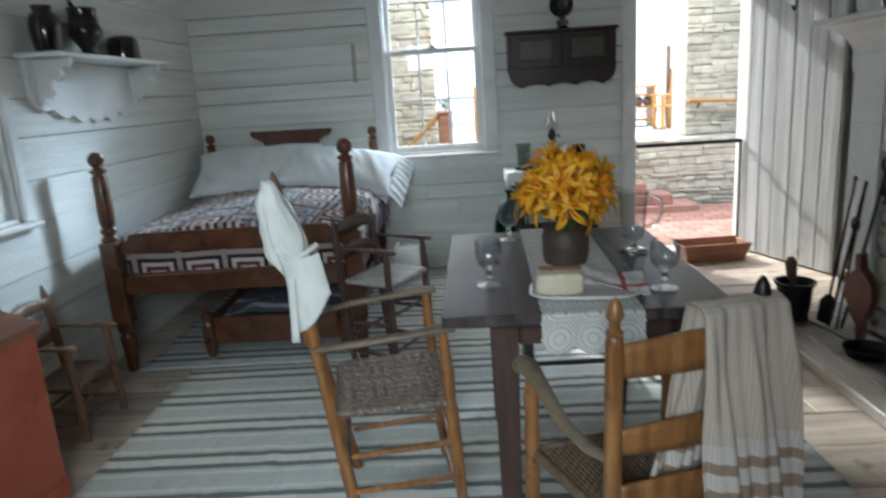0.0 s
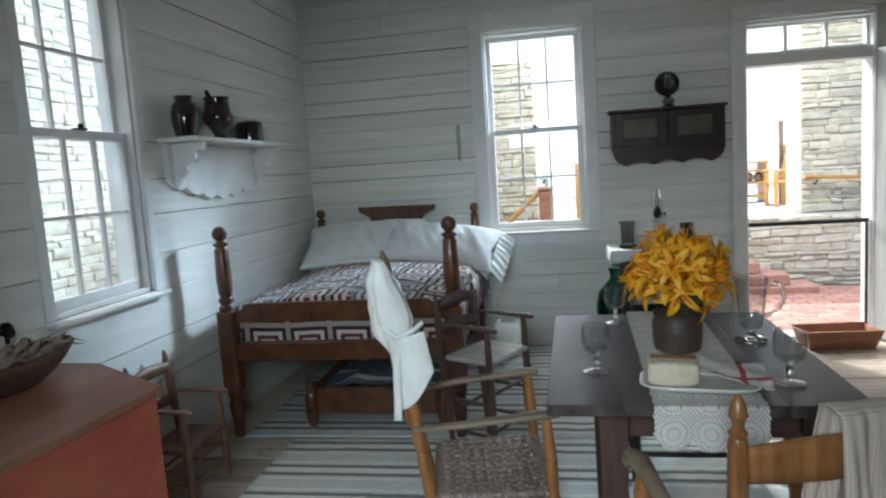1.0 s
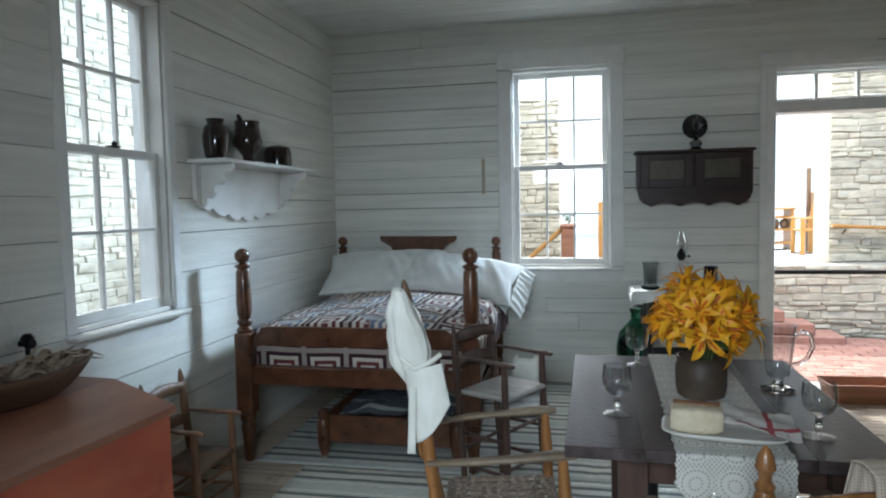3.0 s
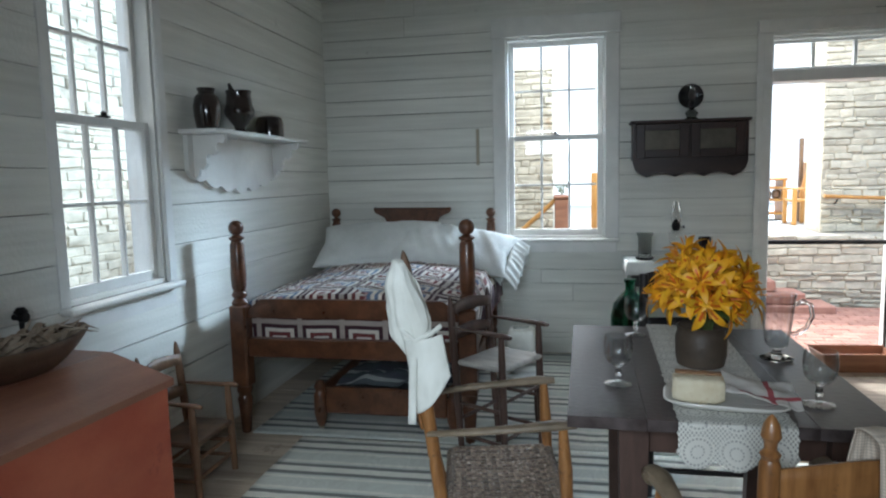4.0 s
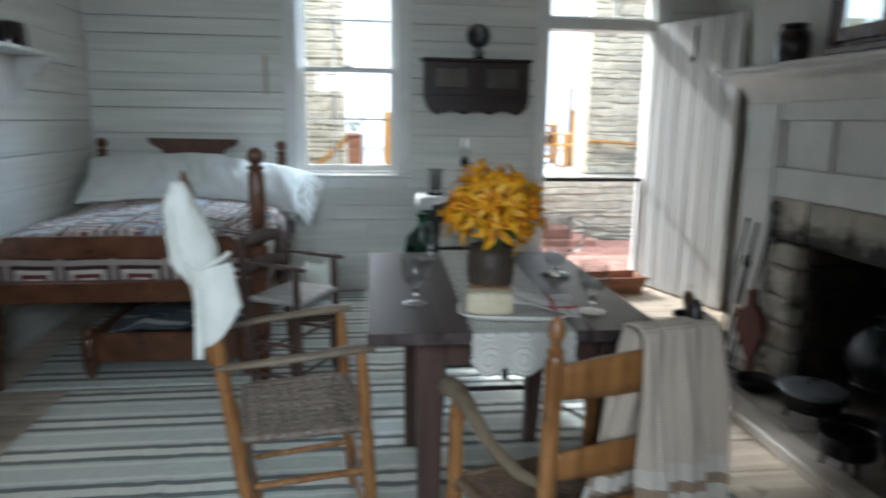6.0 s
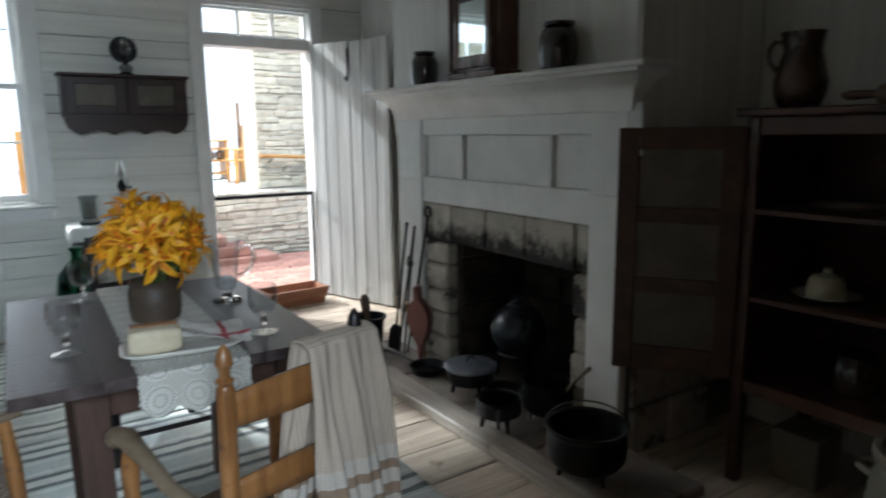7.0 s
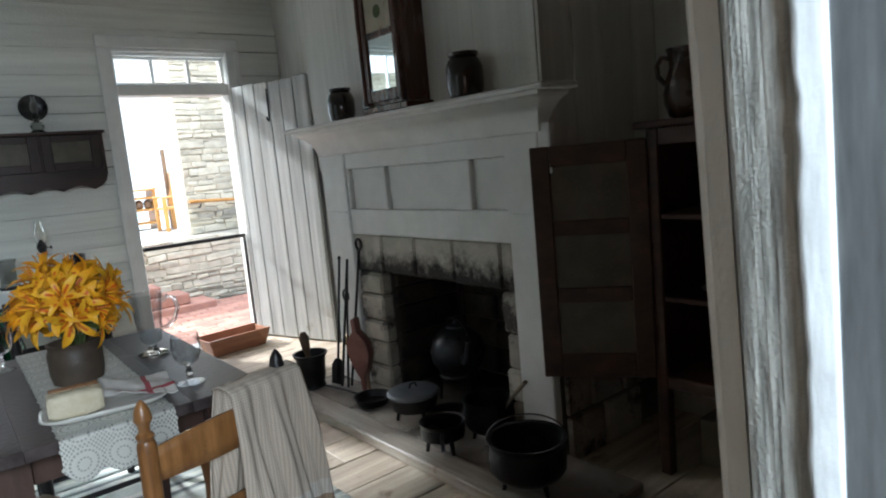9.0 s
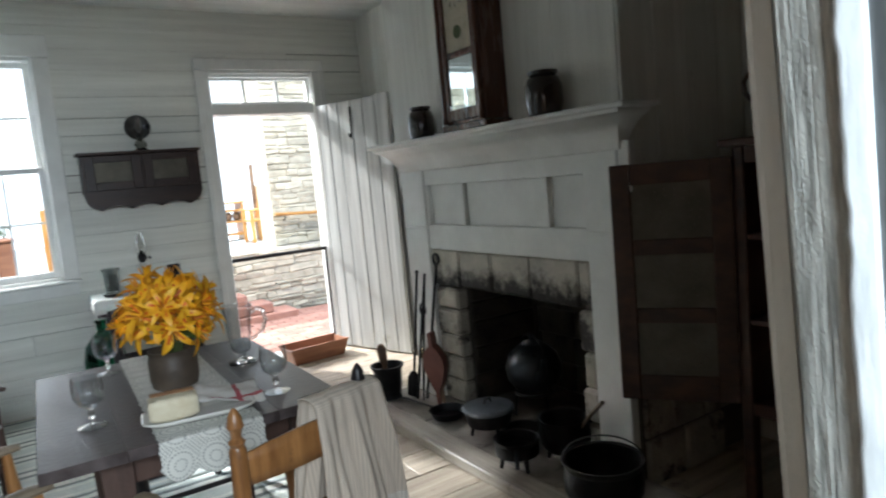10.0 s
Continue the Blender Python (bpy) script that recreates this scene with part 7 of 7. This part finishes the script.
turned("canning_jar", "dim glass canning jar in the safe", "jar", [(0.042, 0), (0.046, 0.006), (0.046, 0.10), (0.034, 0.125), (0.036, 0.15), (0.030, 0.15), (0.030, 0.12), (0.04, 0.01), (0.004, 0.008)], pose(2.60, 1.12, 1.042), M_smoke, 24)
turned("stone_crock", "dark glazed crock on the safe's bottom shelf", "crock", [(0.06, 0), (0.07, 0.01), (0.08, 0.08), (0.07, 0.14), (0.06, 0.15), (0.05, 0.15), (0.05, 0.02)], pose(2.56, 1.45, 0.412), M_glaze, 24)
jg = thing("brown_pitcher", "brown glazed stoneware pitcher on the safe", "pitcher", pose(2.50, 1.69, 1.387, 0, 0, 207) @ Matrix.Diagonal((0.98, 0.98, 0.98, 1)))
part("body", Geo().lathe([(0.062, 0), (0.068, 0.006), (0.085, 0.05), (0.088, 0.09), (0.074, 0.15), (0.062, 0.19), (0.066, 0.235), (0.074, 0.255), (0.068, 0.256), (0.058, 0.22), (0.055, 0.19), (0.07, 0.12), (0.075, 0.04), (0.005, 0.02)], 36), M_jug, jg)
part("handle", Geo().tube([(0, -0.062, 0.222), (0, -0.088, 0.228), (0, -0.105, 0.20), (0, -0.102, 0.16), (0, -0.076, 0.125)], 0.009, 8), M_jug, jg)
rp = thing("rolling_pin", "old wooden rolling pin on the safe", "rolling pin", pose(2.46, 1.20, 1.418))
part("roller", Geo().rod((0, 0.22, 0), (0, -0.22, 0), [(0, 0.026), (0.02, 0.031), (0.98, 0.031), (1, 0.026)], 18), M_oldwood, rp)
for s in (-1, 1):
    part("handle", Geo().rod((0, s * 0.2205, 0), (0, s * 0.33, 0), [(0, 0.010), (0.3, 0.014), (0.8, 0.016), (1, 0.008)], 12), M_oldwood, rp)
cr = thing("stoneware_churn", "tall grey stoneware churn on the floor", "churn", pose(2.09, 1.03, 0.0) @ Matrix.Diagonal((1.15, 1.15, 1.2, 1)))
part("jar", Geo().lathe([(0.115, 0.0), (0.125, 0.008), (0.138, 0.08), (0.142, 0.25), (0.130, 0.34), (0.118, 0.365), (0.128, 0.38), (0.132, 0.40), (0.128, 0.412), (0.112, 0.412), (0.108, 0.37), (0.125, 0.25), (0.11, 0.02), (0.01, 0.015)], 40), M_stoneware, cr)
part("ear", Geo().tube([(-0.03, 0.126, 0.33), (-0.02, 0.155, 0.335), (0.02, 0.155, 0.335), (0.03, 0.126, 0.33)], 0.010, 8), M_stoneware, cr)
box = thing("floor_crate", "pale small box under the safe", "box", pose(2.62, 1.62, 0))
part("crate", Geo().box(-0.09, -0.09, 0.0, 0.09, 0.09, 0.2, 0.006), M_stoneware, box)

# ---- planks and stones of walls and floor ----
def plank_rows(parent, axis, plane, a0, a1, holes, heights, material, front, jitter=0.004):
    """Horizontal planks over a wall, cut round the holes. front: the way the planks look, +1 or -1."""
    z = 0.0
    for h in heights:
        z1 = min(z + h, ZC - 0.002)
        if z1 - z < 0.01:
            break
        segs = [(a0, a1)]
        for s, e, lo, hi in holes:
            if z1 > lo + 0.01 and z < hi - 0.01:
                segs = [q for p in segs for q in ((p[0], min(p[1], s)), (max(p[0], e), p[1])) if q[1] - q[0] > 0.02]
        for s, e in segs:
            cuts = [s, e]
            if e - s > 2.2 and rng.random() < 0.6:
                cuts = [s, rng.uniform(s + 0.6, e - 0.6), e]
            for c0, c1 in zip(cuts, cuts[1:]):
                t = 0.014 + rng.uniform(-jitter, jitter) * 0.5
                gap = 0.0012 + rng.random() ** 4 * 0.010
                lo, hi = sorted((plane, plane + front * t))
                if axis == "x":
                    gg = Geo().box(c0 + 0.0008, lo, z + gap / 2, c1 - 0.0008, hi, z1 - gap / 2, 0.0025)
                else:
                    gg = Geo().box(lo, c0 + 0.0008, z + gap / 2, hi, c1 - 0.0008, z1 - gap / 2, 0.0025)
                part("board", gg, material, parent)
        z = z1


def plank_columns(parent, plane, y0, y1, z0, z1, material, widths=(0.22, 0.34)):
    """Upright planks on a wall that looks west."""
    y = y0
    while y < y1 - 0.01:
        w = min(rng.uniform(*widths), y1 - y)
        if y1 - y - w < 0.06:
            w = y1 - y
        t = 0.013 + rng.uniform(-0.002, 0.003)
        part("board", Geo().box(plane - t, y + 0.0015, z0, plane, y + w - 0.0015, z1, 0.0025), material, parent)
        y += w


hn = [0.156, 0.112, 0.134, 0.133, 0.109, 0.136, 0.13, 0.125, 0.13, 0.175, 0.12, 0.12, 0.14, 0.12, 0.117, 0.143, 0.18, 0.14, 0.15, 0.15]
plank_rows(wall_n, "x", YN, XW, XE, [(W_N["x0"] - 0.02, W_N["x1"] + 0.02, 0.86, 2.40), (D_N["x0"] - 0.02, D_N["x1"] + 0.02, 0.0, 2.29)], hn, M_wall_x, -1)
hw = [0.235, 0.205, 0.21, 0.22, 0.181, 0.196, 0.168, 0.18, 0.183, 0.177, 0.168, 0.19, 0.25, 0.25]
plank_rows(wall_w, "y", XW, YS, YN - 0.018, [(W_W["y0"] - 0.02, W_W["y1"] + 0.02, 0.86, 2.40)], hw, M_wall_y, 1)
plank_columns(wall_e, XE, B1, YN - 0.018, 0.0, ZC - 0.003, M_wall_z)
plank_columns(recess, XR, 0.50, B0 - 0.018, 0.0, ZC - 0.003, M_wall_z)
plank_columns(breast, FX, B0, B1, 1.30, ZC - 0.003, M_wall_z, (0.30, 0.46))
x = FX - 0.012
for w in (0.20, 0.19, 0.21, 0.19):
    part("board", Geo().box(x + 0.0015, B0 - 0.015, 0.42, min(x + w, XR) - 0.0015, B0, ZC - 0.003, 0.0025), M_wall_z, breast)
    x += w
for i, (x0, x1, z0, z1) in enumerate(((2.21, 2.45, 0.0, 0.20), (2.21, 2.37, 0.205, 0.415), (2.375, 2.60, 0.205, 0.415), (2.455, 2.72, 0.0, 0.20), (2.605, 2.90, 0.205, 0.415))):
    part("stone", Geo().box(x0, B0 - 0.02 - rng.uniform(0, 0.012), z0, x1 - 0.006, B0, z1 - 0.006, 0.012), M_hearthstone, breast)

# stones round the fire opening and inside it
ya = 2.327
for w in (0.075, 0.32, 0.30, 0.29, 0.27):
    y1_ = min(ya + w, 3.583)
    part("stone", Geo().box(FX - 0.028 - rng.uniform(0, 0.008), ya + 0.003, OZ - 0.01 + rng.uniform(0, 0.02), FX, y1_ - 0.003, 0.934, 0.010), M_lintel, breast)
    ya = y1_
for s0, s1 in ((2.327, OY0 + 0.015), (OY1 - 0.015, 3.583)):
    z = 0.047
    while z < OZ - 0.03:
        h = min(rng.uniform(0.12, 0.2), OZ - 0.012 - z)
        e = rng.uniform(-0.012, 0.02)
        part("stone", Geo().box(FX - 0.026 - rng.uniform(0, 0.010), s0, z + 0.003, FX + 0.05, s1 + (e if s0 < 3 else 0), z + h - 0.004, 0.014), M_hearthstone, breast)
        z += h
z = 0.042
while z < OZ:
    h = min(rng.uniform(0.10, 0.17), OZ + 0.02 - z)
    y = OY0
    while y < OY1 - 0.02:
        w = min(rng.uniform(0.15, 0.34), OY1 - y)
        part("stone", Geo().box(FX + 0.55 - rng.uniform(0.01, 0.035), y + 0.004, z + 0.003, FX + 0.56, y + w - 0.004, z + h - 0.003, 0.012), M_soot, breast)
        y += w
    for yy_, s in ((OY0, 1), (OY1, -1)):
        part("stone", Geo().box(FX + 0.06, yy_, z + 0.003, FX + 0.50, yy_ + s * rng.uniform(0.012, 0.03), z + h - 0.003, 0.010), M_soot, breast)
    z += h
part("stone", Geo().box(FX + 0.02, OY0 + 0.005, OZ - 0.02, FX + 0.54, OY1 - 0.005, OZ + 0.0, 0.006), M_soot, breast)

y = 0.30
while y < YN:
    w = rng.uniform(0.20, 0.29)
    y1_ = min(y + w, YN + 0.15)
    cuts = [XW, rng.uniform(-0.9, 2.0), XR]
    for c0, c1 in zip(cuts, cuts[1:]):
        part("plank", Geo().box(c0 + 0.001, y + 0.003, -0.024, c1 - 0.001, y1_ - 0.003, rng.uniform(-0.0025, 0.0), 0.003), M_floor, floor)
    y = y1_
g = Geo()
g.box(XW + 0.018, YN - 0.03, 0.0, 1.40, YN - 0.016, 0.12, 0.004)
whole("baseboard", g, M_wall_x, "white baseboard along the north wall", "baseboard", kind="structure")
